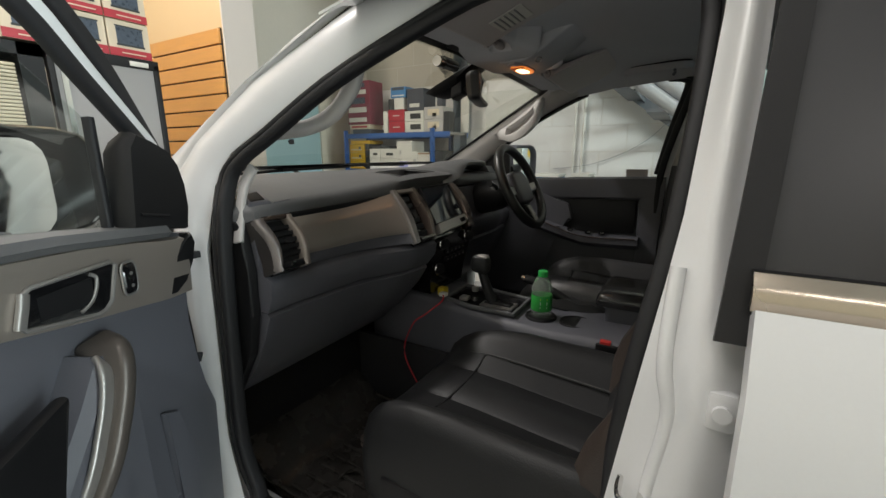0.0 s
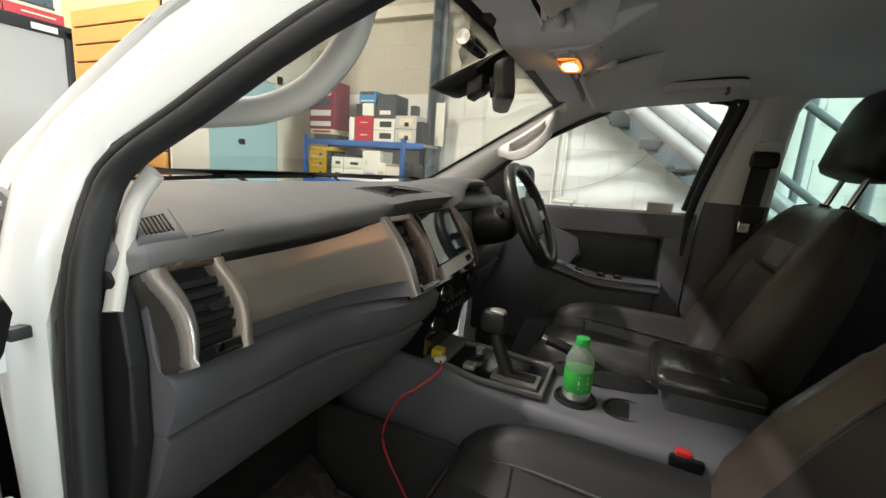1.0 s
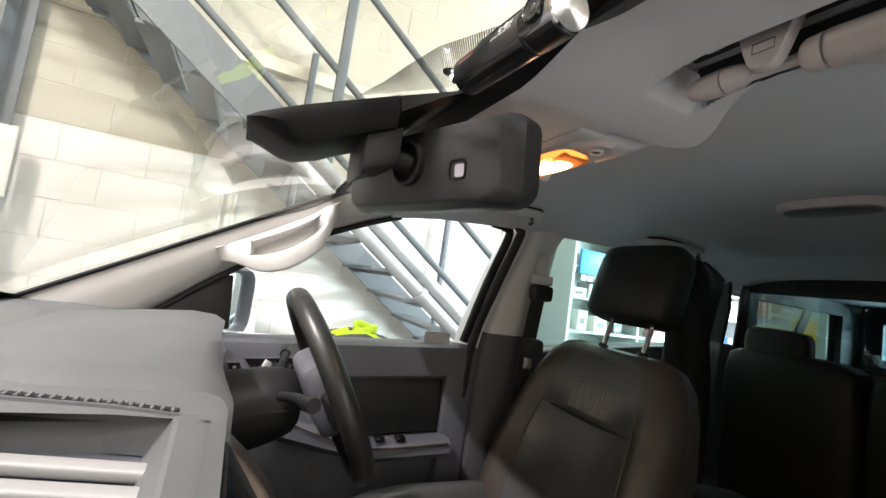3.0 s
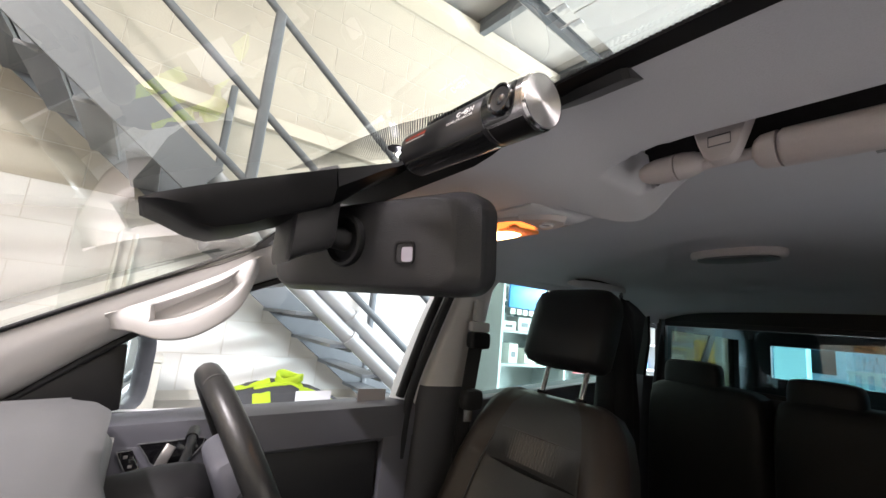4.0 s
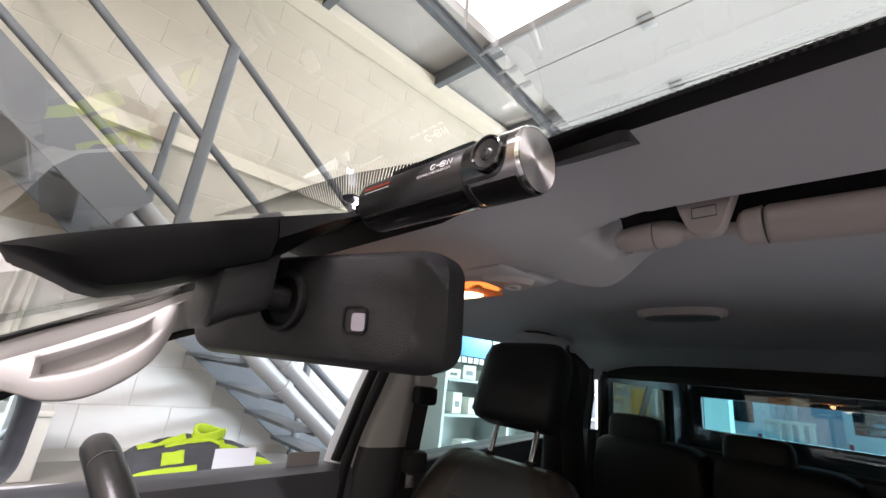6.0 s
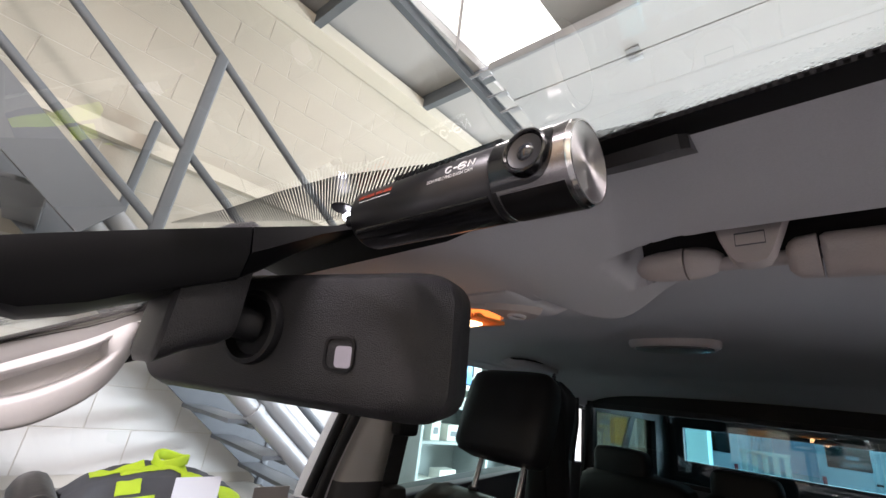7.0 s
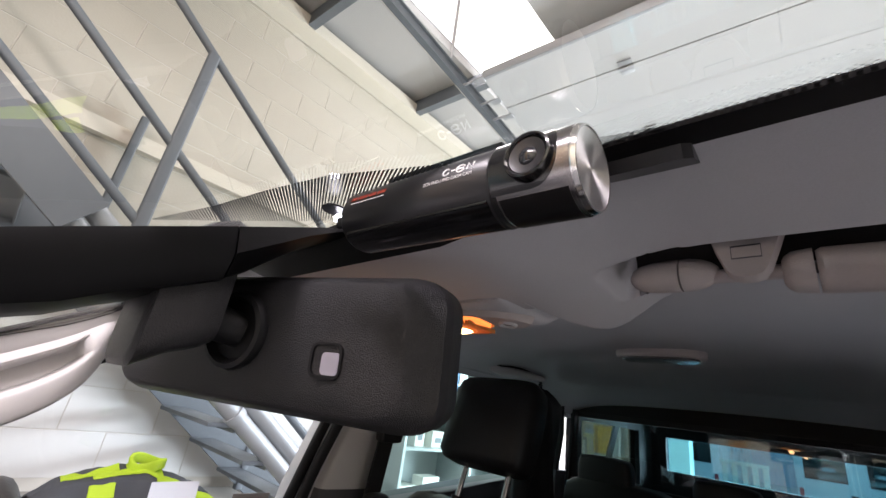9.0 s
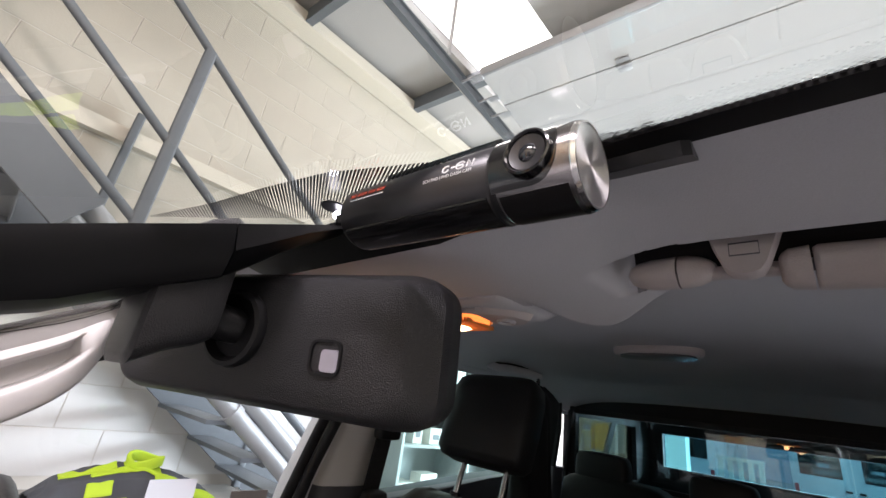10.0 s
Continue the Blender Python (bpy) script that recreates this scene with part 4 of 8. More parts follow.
def recess(k, w):
    return [D(0.295 + (u - 0.295) * k, w, 1.257 + (z - 1.257) * k) for u, z in HANDLE]


part("handle_recess", loft([recess(1.0, 0.014), recess(1.0, 0.0185), recess(0.93, 0.0185), recess(0.90, 0.0178)]), GLOSS_BLACK, pd, "black handle recess")
part("handle_bezel", sweep(recess(1.0, 0.0185) + recess(1.0, 0.0185)[:2], ring_profile(0.0035, 8), up=DM.to_3x3() @ Vector((0, 1, 0))), SILVER, pd, "satin silver bezel")
part("handle_bezel", sweep([D(0.360, 0.019, 1.287), D(0.367, 0.021, 1.27), D(0.373, 0.019, 1.247)], rect_profile(0.013, 0.008, 0.003), up=DM.to_3x3() @ Vector((0, 1, 0))), SILVER, pd, "broad silver end of the bezel")
part("release_handle", sweep(smooth_path([D(0.266, 0.019, 1.284), D(0.259, 0.021, 1.278), D(0.262, 0.022, 1.264), D(0.273, 0.021, 1.246), D(0.290, 0.019, 1.2365)], 5), rect_profile(0.004, 0.005, 0.0015)), SILVER, pd, "satin silver release handle")
part("release_lever", loft([[D(u, w, 1.262 + 0.018 * k), D(u, w, 1.262 - 0.020 * k)] + [D(u, w - 0.004, 1.262 - 0.020 * k), D(u, w - 0.004, 1.262 + 0.018 * k)] for u, k, w in ((0.268, 0.95, 0.0215), (0.30, 0.9, 0.020), (0.345, 0.8, 0.0185))]), BLACK_PLASTIC, pd)
part("lock_switch", loft([[D(0.198 + 0.0135 * r * cx, 0.016 + d, 1.258 + 0.024 * r * cz) for cx, cz in rect_profile(2, 2, 0.5)] for r, d in ((1.0, 0.0), (1.0, 0.006), (0.85, 0.008))]), GLOSS_BLACK, pd)
ring = [(0.198 + 0.015 * cx, 1.258 + 0.026 * cz) for cx, cz in rect_profile(2, 2, 0.5)]
part("switch_bezel", sweep([D(u, 0.021, z) for u, z in ring + ring[:2]], ring_profile(0.002, 6), up=DM.to_3x3() @ Vector((0, 1, 0))), SILVER, pd)
for z in (1.266, 1.246):
    part("switch_mark", loft([[D(0.198 + 0.003 * cx, 0.0245 + d, z + 0.003 * cz) for cx, cz in ring_profile(1, 8)] for d in (0, 0.0006)]), SILVER, pd)
grip = smooth_path([D(0.272, 0.012, 1.180), D(0.287, 0.046, 1.172), D(0.300, 0.056, 1.14), D(0.322, 0.058, 1.09), D(0.352, 0.054, 1.03), D(0.40, 0.02, 0.93)], 6)
part("pull_grip", sweep(grip, rect_profile(0.026, 0.050, 0.010), up=DM.to_3x3() @ Vector((0, 1, 0))), BRONZE_GRIP, pd, "dark bronze door pull")
part("grip_edge", sweep([p + DM.to_3x3() @ Vector((0.024, 0.006, -0.004)) for p in grip[4:]], rect_profile(0.020, 0.009, 0.004), up=DM.to_3x3() @ Vector((0, 1, 0))), SILVER, pd, "satin silver edge of the door pull")
# raised black panel paints the dark of the recess beside the pull
part("pull_pocket", prism([(0.375, 1.165), (0.52, 1.12), (0.62, 1.06), (0.62, 0.74), (0.50, 0.80), (0.43, 0.96)], 0.045, 0.066, "y", 0.008, m=DM), BLACK_PLASTIC, pd, "black panel standing in for the shaded recess behind the door pull")
part("armrest", loft([[D(u, w, z) for w, z in ((0.0, zb), (0.05, zb), (0.062, zb + 0.02), (0.058, zt - 0.02), (0.045, zt), (0.0, zt))] for u, zb, zt in ((0.27, 0.80, 1.165), (0.31, 0.76, 1.18), (0.35, 0.74, 1.12), (0.42, 0.72, 1.03), (0.55, 0.72, 0.98), (0.9, 0.72, 0.98))]), DASH_LOW, pd)
part("speaker_panel", prism([(0.09, 0.66), (0.085, 0.86), (0.12, 0.97), (0.16, 0.99), (0.14, 0.80), (0.17, 0.66)], 0.0, 0.012, "y", 0.006, m=DM), DASH_LOW, pd)
plate = [(0.013, 1.304), (0.003, 1.345), (0.006, 1.390), (0.020, 1.430), (0.046, 1.457), (0.088, 1.474), (0.122, 1.484), (0.140, 1.462), (0.158, 1.328)]
part("mirror_plate", loft([[D(0.09 + (u - 0.09) * k, w, 1.39 + (z - 1.39) * k) for u, z in plate] for w, k in ((-0.04, 0.82), (-0.012, 1.0), (0.004, 1.0), (0.012, 0.95))]), BLACK_PLASTIC, pd, "black mirror corner cover", angle=50)
part("plate_lip", rod(D(0.07, 0.013, 1.338), D(0.14, 0.013, 1.350), 0.003, 8), BLACK_PLASTIC, pd)
frame_pts = [(0.025, 1.452), (0.043, 1.473), (0.148, 1.573), (0.223, 1.646), (0.33, 1.71), (0.50, 1.75), (0.80, 1.76), (0.93, 1.74), (0.98, 1.66), (1.0, 1.34)]
inner_pts = [(0.10, 1.475), (0.123, 1.494), (0.195, 1.553), (0.26, 1.608), (0.36, 1.665), (0.52, 1.70), (0.80, 1.71), (0.90, 1.69), (0.94, 1.62), (0.96, 1.34)]
outer_pts = [(0.010, 1.445), (0.026, 1.472), (0.107, 1.589), (0.175, 1.661), (0.28, 1.745), (0.48, 1.79)]
DUP = DM.to_3x3() @ Vector((0, 1, 0))
part("window_frame", sweep(smooth_path([D(u, -0.035, z) for u, z in frame_pts], 4), rect_profile(0.034, 0.024, 0.008), up=DUP), WHITE_PAINT, pd, "white painted window frame")
part("frame_seal", sweep(smooth_path([D(0.6 * a + 0.4 * u, -0.028, 0.6 * b + 0.4 * z) for (u, z), (a, b) in zip(inner_pts, frame_pts)], 4), rect_profile(0.026, 0.022, 0.008), up=DUP), RUBBER, pd)
part("outer_seal", sweep(smooth_path([D(u, -0.038, z) for u, z in outer_pts], 4), rect_profile(0.03, 0.02, 0.006), up=DUP), RUBBER, pd)
part("frame_post", sweep([D(0.160, -0.03, 1.31), D(0.142, -0.045, 1.505)], rect_profile(0.012, 0.016, 0.004), up=DM.to_3x3() @ Vector((0, 1, 0))), RUBBER, pd)
g = part("window_pane", loft([[D(u, -0.032 - 0.1 * (z - 1.3), z) for u, z in ((0.160, 1.31), (0.142, 1.505), (0.30, 1.64), (0.4, 1.69), (0.8, 1.73), (0.93, 1.71), (0.97, 1.34))]] + [[D(u, -0.034 - 0.1 * (z - 1.3), z) for u, z in ((0.160, 1.31), (0.142, 1.505), (0.30, 1.64), (0.4, 1.69), (0.8, 1.73), (0.93, 1.71), (0.97, 1.34))]]), GLASS, pd)
g.visible_shadow = False
part("door_skin", prism([(0.03, 0.62), (0.0, 0.95), (0.02, 1.2), (0.06, 1.30), (1.0, 1.34), (1.03, 0.62)], -0.10, -0.06, "y", 0.015, m=DM), WHITE_PAINT, pd, "white outer skin")
part("wing_mirror", loft([[D(0.085 + w * cx + k, -0.20 + d, 1.395 + h * cz) for cx, cz in rect_profile(2, 2, 0.6)] for d, w, h, k in ((-0.004, 0.140, 0.088, 0.012), (0.004, 0.148, 0.094, 0.010), (0.0, 0.156, 0.100, 0.006), (-0.03, 0.168, 0.104, 0), (-0.08, 0.160, 0.098, -0.01), (-0.12, 0.11, 0.07, -0.02))]), GLOSS_BLACK, pd, "gloss black wing mirror outside the open door", angle=50)
part("mirror_glass", loft([[D(0.150 + w * cx, -0.198 + d, 1.392 + w * 0.98 * cz) for cx, cz in rect_profile(2, 2, 0.5)] for w, d in ((0.086, 0.0), (0.0845, 0.004))]), MIRROR_GLASS, pd)
part("check_strap", join(sweep(smooth_path([(-0.83, 0.875, 1.015), (-0.85, 0.885, 1.02), (-0.865, 0.90, 1.01)], 3), rect_profile(0.012, 0.02, 0.004)), box((-0.855, 0.87, 1.005), (-0.835, 0.895, 1.03), 0.006)), RUBBER, pd)
for z in (1.22, 0.98):
    part("hinge", join(box((-0.845, 0.90, z - 0.03), (-0.815, 0.95, z + 0.03), 0.006), rod((-0.84, 0.93, z - 0.04), (-0.84, 0.93, z + 0.04), 0.012)), WHITE_PAINT, pd)
part("seal_clip", box((-0.826, 0.868, 1.235), (-0.80, 0.882, 1.25), 0.003), RUBBER, pd)

# ---- dashboard ----
def crown(x):
    return table(x, ((-0.8, -0.012), (-0.55, -0.002), (-0.3, 0.016), (-0.15, 0.026), (0.08, 0.028), (0.14, 0.022), (0.8, 0)))


def bulge(x):
    return table(x, ((-0.8, 0.01), (-0.66, 0.0), (-0.45, 0.012), (-0.33, 0.024), (-0.26, 0.036), (-0.2, 0.044), (0.06, 0.044), (0.12, 0.03), (0.2, 0.02), (0.5, 0.02), (0.6, 0.0), (0.8, 0.01)))


def tuck(x):
    """How far the pad's lip draws back above the touch screen."""
    return ease(-0.30, -0.20, x) * (1 - ease(0.08, 0.14, x))


def pad_ring(x):
    c, b, q = crown(x), bulge(x), tuck(x)
    k = max(0.0, (-0.728 - x) / 0.03) ** 2
    return [(x, y + (0.045 * k if y < 0.95 else 0), z - (0.014 * k if y < 0.95 else 0)) for y, z in ((1.20, 1.35), (1.17, 1.385), (1.05, 1.386 + c * 0.2), (0.93, 1.372 + c * 0.6), (0.86 - b * 0.5, 1.361 + c * 0.9),
                                   (0.81 - b, 1.352 + c), (0.792 - b + 0.004 * q, 1.346 + c), (0.784 - b + 0.018 * q, 1.336 + c), (0.783 - b + 0.026 * q, 1.320 + c * 0.8), (0.788 - b + 0.026 * q, 1.3145 + c * 0.6), (0.81 - b + 0.02 * q, 1.312 + c * 0.5), (0.95, 1.30), (1.20, 1.28))]


XS = span(-0.758, 0.675, 60)
TV = [(-0.19, 0.782), (-0.165, 0.905), (0.035, 0.925), (0.01, 0.79)]
pad = loft([pad_ring(x) for x in XS])
holes = [f for f in pad.faces if f.calc_center_median().z > 1.36 and -0.175 < f.calc_center_median().x < 0.012 and 0.775 < f.calc_center_median().y < 0.93]
bmesh.ops.delete(pad, geom=holes, context="FACES")
dash = car("dashboard", pad, DASH_TOP, "charcoal soft-skin dashboard", angle=50)


def shoulder(x):
    """How far the lower dash swells out beside the climate panel."""
    return 0.050 * ease(-0.47, -0.28, x) * (1 - ease(-0.194, -0.190, x))


def low_ring(x):
    b, k = bulge(x), shoulder(x)
    return [(x, y, z) for y, z in ((1.0, 1.30), (0.80 - b, 1.318), (0.79 - b, 1.27), (0.785 - b - 0.5 * k, 1.21), (0.775 - b - 0.8 * k, 1.192), (0.757 - b - 0.92 * k, 1.184), (0.748 - b - k, 1.174), (0.752 - b - 0.95 * k, 1.14), (0.768 - b * 0.8 - 0.9 * k, 1.105))]


def glove_ring(x):
    b, k = bulge(x), shoulder(x)
    return [(x, y, z) for y, z in ((1.0, 1.105), (0.775 - b * 0.8 - 0.9 * k, 1.102), (0.765 - b * 0.7 - 0.9 * k, 1.094), (0.785 - b * 0.5 - 0.8 * k, 1.04), (0.83 - 0.5 * k, 0.95), (0.90, 0.87), (1.05, 0.82), (1.1, 1.0))]


part("dash_face", loft([low_ring(x) + [(x, 1.0, 1.10)] for x in span(-0.736, -0.195, 30) + [-0.192, -0.189] + span(-0.186, 0.66, 34)]), DASH_LOW, dash, "slate plastic lower dash", angle=50)
part("glovebox", loft([glove_ring(x) for x in span(-0.735, -0.196, 24) + [-0.192, -0.188, -0.16]]), DASH_LOW, dash, "slate glovebox lid", angle=50)
part("knee_panel", loft([glove_ring(x) for x in span(0.12, 0.66, 20)]), DASH_LOW, dash, angle=50)
part("dash_end", prism([(1.1, 0.8), (1.1, 1.345), (0.86, 1.328), (0.80, 1.30), (0.785, 1.20), (0.785, 1.10), (0.81, 1.0), (0.9, 0.85)], -0.760, -0.7375, "x", 0.005), BLACK_PLASTIC, dash, "black dash end panel")


# plane of the centre stack: s runs down it, n stands off it
SO = Vector((-0.05, 0.752, 1.338))
SS, SN = Vector((0, -0.092, -0.138)), Vector((0, -0.83, 0.555))


def S(x, s, n=0.0):
    return SO + Vector((x, 0, 0)) + SS * s + SN * n


STRIP_PROFILE = ((0, 0.782, 1.312), (0.2, 0.768, 1.294), (0.26, 0.7625, 1.2865), (0.32, 0.760, 1.281), (0.6, 0.750, 1.252), (0.9, 0.743, 1.229), (1.0, 0.745, 1.222))


def strip_at(u, v):
    x = -0.645 + 0.347 * u
    s = 0.02 + 0.83 * v
    p = Vector((x, table(v, [(q[0], q[1]) for q in STRIP_PROFILE]) - bulge(x), table(v, [(q[0], q[2]) for q in STRIP_PROFILE]) + crown(x) * 0.55 * (1 - v)))
    return p.lerp(S(-0.243 - 0.012 * s, s, 0.002 + 0.008 * math.sin(math.pi * s)), ease(0.45, 1.02, u))


part("dash_strip", sheet(strip_at, span(0, 1, 24), [0, 0.1, 0.2, 0.23, 0.26, 0.29, 0.32, 0.45, 0.6, 0.75, 0.9, 0.95, 1.0], 0.006), STRIP, dash, "brushed bronze-grey dash strip", angle=60)


def band_at(u, v):
    x = -0.645 + 0.347 * u
    s = 0.85 + 0.20 * v
    return Vector((x, 0.7465 - bulge(x) + 0.018 * v, 1.2215 - 0.031 * v)).lerp(S(-0.243 - 0.012 * s, s, 0.002), ease(0.45, 1.02, u))


part("dash_band", sheet(band_at, span(0, 1, 24), span(0, 1, 3), 0.006), DASH_LOW, dash, "slate roll below the strip", angle=60)

# passenger end vent, bowed towards the cabin between two broad frames
VN = Vector((0, -0.896, 0.443))


def V(x, s, n=0.0):
    bow = math.sin(math.pi * min(max(s, 0), 1))
    return Vector((x + 0.007 * bow, 0.768 - 0.047 * s, 1.305 - 0.095 * s)) + VN * (n + 0.009 * bow)


part("vent_box", loft([[V(-0.724, s, -0.045), V(-0.724, s, -0.016), V(-0.658, s, -0.016), V(-0.658, s, -0.045)] for s in span(-0.04, 1.04, 8)]), BLACK_PLASTIC, dash)
for i in range(5):
    s = 0.10 + 0.145 * i
    part("vent_slat", loft([[V(x, s, -0.013), V(x, s + 0.01, -0.006), V(x, s + 0.085, -0.009), V(x, s + 0.10, -0.014)] for x in (-0.720, -0.661)]), BLACK_PLASTIC, dash)
part("vent_knob", loft([[V(-0.688 + 0.011 * cx, 0.47 + 0.05 * cy, n) for cx, cy in rect_profile(2, 2, 0.6)] for n in (-0.010, 0.0)]), BLACK_PLASTIC, dash)
ROSE = mat("satin_rose_silver", (0.27, 0.245, 0.24), 0.32, metal=0.75, var=0.06)
BRONZE_FRAME = mat("bronze_vent_frame", (0.33, 0.285, 0.255), 0.33, metal=0.6, var=0.06)
BRONZE_CHEEK = mat("dark_bronze_cheek", (0.05, 0.045, 0.043), 0.5, metal=0.3, var=0.1)
rows = []
for s in span(-0.09, 1.05, 14):
    x0, x1 = -0.741 + 0.007 * s, -0.717 - 0.002 * s
    rows.append([V(x0, s, -0.02), V(x0, s, -0.002), V(x0 + 0.003, s, 0.003), V(x0 + 0.009, s, 0.006), V(x1 - 0.005, s, 0.005), V(x1 - 0.001, s, 0.001), V(x1, s, -0.02)])
part("vent_frame", loft(rows), ROSE, dash, "satin silver vent frame", angle=60)
part("vent_cheek", loft([[V(-0.7405 + 0.007 * s, s, -0.004), V(-0.735 + 0.007 * s, s, -0.004), V(-0.735 + 0.007 * s, s, -0.05), V(-0.743 + 0.007 * s, s, -0.05)] for s in span(-0.09, 1.02, 12)]), BRONZE_CHEEK, dash, "dark bronze vent cheek", angle=60)
part("vent_frame", loft([[V(-0.664, s, -0.02), V(-0.6635, s, 0.004), V(-0.659, s, 0.008), V(-0.649, s, 0.006), V(-0.6445, s, -0.001), V(-0.6445, s, -0.02)] for s in span(-0.09, 1.05, 14)]), BRONZE_FRAME, dash, "bronze-grey vent frame", angle=60)
part("vent_frame", sweep([V(x, -0.075, -0.001) for x in span(-0.722, -0.650, 6)], rect_profile(0.010, 0.012, 0.003), up=VN), ARCH, dash)
part("vent_sill", sweep([V(x, 0.96, -0.003) for x in span(-0.722, -0.652, 6)], rect_profile(0.016, 0.012, 0.003), up=VN), GLOSS_BLACK, dash)
part("vent_wheel", loft([[V(-0.694 + 0.006 * cx, 0.945 + 0.05 * cy, n) for cx, cy in ((0, -1), (0.9, -0.3), (0.5, 0.9), (-0.6, 0.9), (-0.9, 0.1))] for n in (0.002, 0.005)]), CHROME, dash)

# small demister grille and air-bag mark on the passenger end
def pad_z(x, y):
    prof = [(q[1], q[2]) for q in pad_ring(x)[1:7]]
    return table(y, prof[::-1])


DG = [Vector(q) for q in ((-0.700, 0.868), (-0.642, 0.888), (-0.678, 0.802), (-0.728, 0.800))]


def gx(a, b, d=0.0):
    q = (DG[0] * (1 - a) + DG[1] * a) * (1 - b) + (DG[3] * (1 - a) + DG[2] * a) * b
    return Vector((q.x, q.y, pad_z(q.x, q.y) + d))


part("demister_well", loft([[gx(a, b, d) for a, b in ((0.1, 0.1), (0.9, 0.1), (0.9, 0.9), (0.1, 0.9))] for d in (-0.002, 0.0012)]), BLACK_PLASTIC, dash)
for i in range(7):
    part("demister_slat", sweep([gx(0.17 + 0.11 * i, 0.15, 0.0028), gx(0.17 + 0.11 * i, 0.85, 0.0028)], rect_profile(0.0016, 0.004)), BLACK_PLASTIC, dash)
RIM_OUT, RIM_IN = ((-0.1, -0.08), (1.1, -0.08), (1.1, 1.08), (-0.1, 1.08)), ((0.14, 0.12), (0.86, 0.12), (0.86, 0.88), (0.14, 0.88))
part("demister_frame", loft([[gx(*RIM_OUT[k % 4], -0.003), gx(*RIM_OUT[k % 4], 0.001), gx(*[(p * 0.7 + q * 0.3) for p, q in zip(RIM_OUT[k % 4], RIM_IN[k % 4])], 0.0042), gx(*RIM_IN[k % 4], 0.003), gx(*RIM_IN[k % 4], -0.003)] for k in range(5)], caps=False), DASH_LOW, dash, "slate demister frame", angle=40)
part("air_bag_mark", sweep([Vector((x, y, pad_z(x, y) + 0.0006)) for x, y in ((-0.668, 0.797), (-0.645, 0.7985), (-0.622, 0.800))], rect_profile(0.0025, 0.0012)), DASH_LOW, dash)

SLAT_GREY = mat("grey_vent_slat", (0.26, 0.255, 0.25), 0.5, var=0.08)
# vent well in the middle of the dash top
def tv(a, b, dz=0.0):
    p = (Vector(TV[0]) * (1 - a) + Vector(TV[3]) * a) * (1 - b) + (Vector(TV[1]) * (1 - a) + Vector(TV[2]) * a) * b
    return Vector((p.x, p.y, pad_z(p.x, p.y) + dz))


part("top_vent_floor", loft([[tv(a, b, d) for a, b in ((-0.05, -0.08), (1.05, -0.08), (1.05, 1.08), (-0.05, 1.08))] for d in (-0.042, -0.036)]), DASH_LOW, dash)
for a in (0.22, 0.40, 0.58, 0.76):
    part("top_vent_slat", sweep([tv(a, 0.10, -0.027), tv(a, 0.97, -0.027)], rect_profile(0.017, 0.010, 0.003)), SLAT_GREY, dash, "pale grey vent slat")
part("vent_end_wall", loft([[tv(a, -0.02, 0.002), tv(a, 0.03, 0.001), tv(a, 0.17, -0.037), tv(a, -0.02, -0.037)] for a in (0.0, 0.5, 1.0)]), DASH_TOP, dash, "sloping end wall of the vent")
OUTQ, INQ = ((-0.16, -0.21), (1.16, -0.23), (1.16, 1.30), (-0.20, 1.30)), ((0, 0), (1, 0), (1, 1), (0, 1))
for k in range(4):
    o0, o1, i0, i1 = OUTQ[k], OUTQ[(k + 1) % 4], INQ[k], INQ[(k + 1) % 4]
    part("top_vent_rim", loft([[tv(*o0, -0.008), tv(*o0, -0.0012), tv(*i0, 0.003), tv(*i0, -0.036)]] + [[tv(o0[0] + (o1[0] - o0[0]) * q, o0[1] + (o1[1] - o0[1]) * q, -0.008), tv(o0[0] + (o1[0] - o0[0]) * q, o0[1] + (o1[1] - o0[1]) * q, -0.0012), tv(i0[0] + (i1[0] - i0[0]) * q, i0[1] + (i1[1] - i0[1]) * q, 0.003), tv(i0[0] + (i1[0] - i0[0]) * q, i0[1] + (i1[1] - i0[1]) * q, -0.036)] for q in (0.2, 0.4, 0.6, 0.8, 1.0)], caps=False), DASH_TOP, dash, "charcoal vent surround")
for a, n in ((-0.045, 14), (1.045, 16)):
    part("notch_strip", sweep([tv(a, 0.02, 0.0022), tv(a, 0.98, 0.0022)], rect_profile(0.008, 0.003)), BLACK_PLASTIC, dash, "black strip in the vent rim")
    for i in range(n):
        c = tv(a, 0.05 + 0.9 * i / (n - 1), 0.0034)
        part("rim_tooth", box(c - Vector((0.0045, 0.0015, 0.002)), c + Vector((0.0045, 0.0015, 0.0010)), 0.0005, 1), DASH_TOP, dash)

# centre stack, leaning towards the cabin
part("stack_panel", loft([[S(x, s, n) for x, s in ((-0.235, 0.0), (0.175, 0.0), (0.16, 1.05), (-0.245, 1.05))] for n in (-0.06, -0.012)]), GLOSS_BLACK, dash)
part("touch_screen", loft([[S(x, s, n) for x, s in ((-0.095, 0.03), (0.092, 0.01), (0.078, 0.74), (-0.112, 0.80))] for n in (-0.012, 0.004)]), mat("screen_glass", (0.012, 0.016, 0.022), 0.06, var=0.02, coat=0.4), dash, "dark glossy touch screen")
part("screen_bezel", sweep([S(x, s, 0.003) for x, s in ((-0.098, 0.01), (0.096, -0.01), (0.081, 0.755), (-0.116, 0.815), (-0.098, 0.01), (0.096, -0.01))], rect_profile(0.005, 0.010, 0.002), up=SN), BLACK_PLASTIC, dash)
part("button_bar", loft([[S(x, s, n) for x, s in ((-0.112, 0.825), (0.080, 0.762), (0.083, 0.90), (0.06, 0.955), (-0.122, 1.01))] for n in (-0.012, 0.011)]), SILVER, dash, "satin silver button bar")
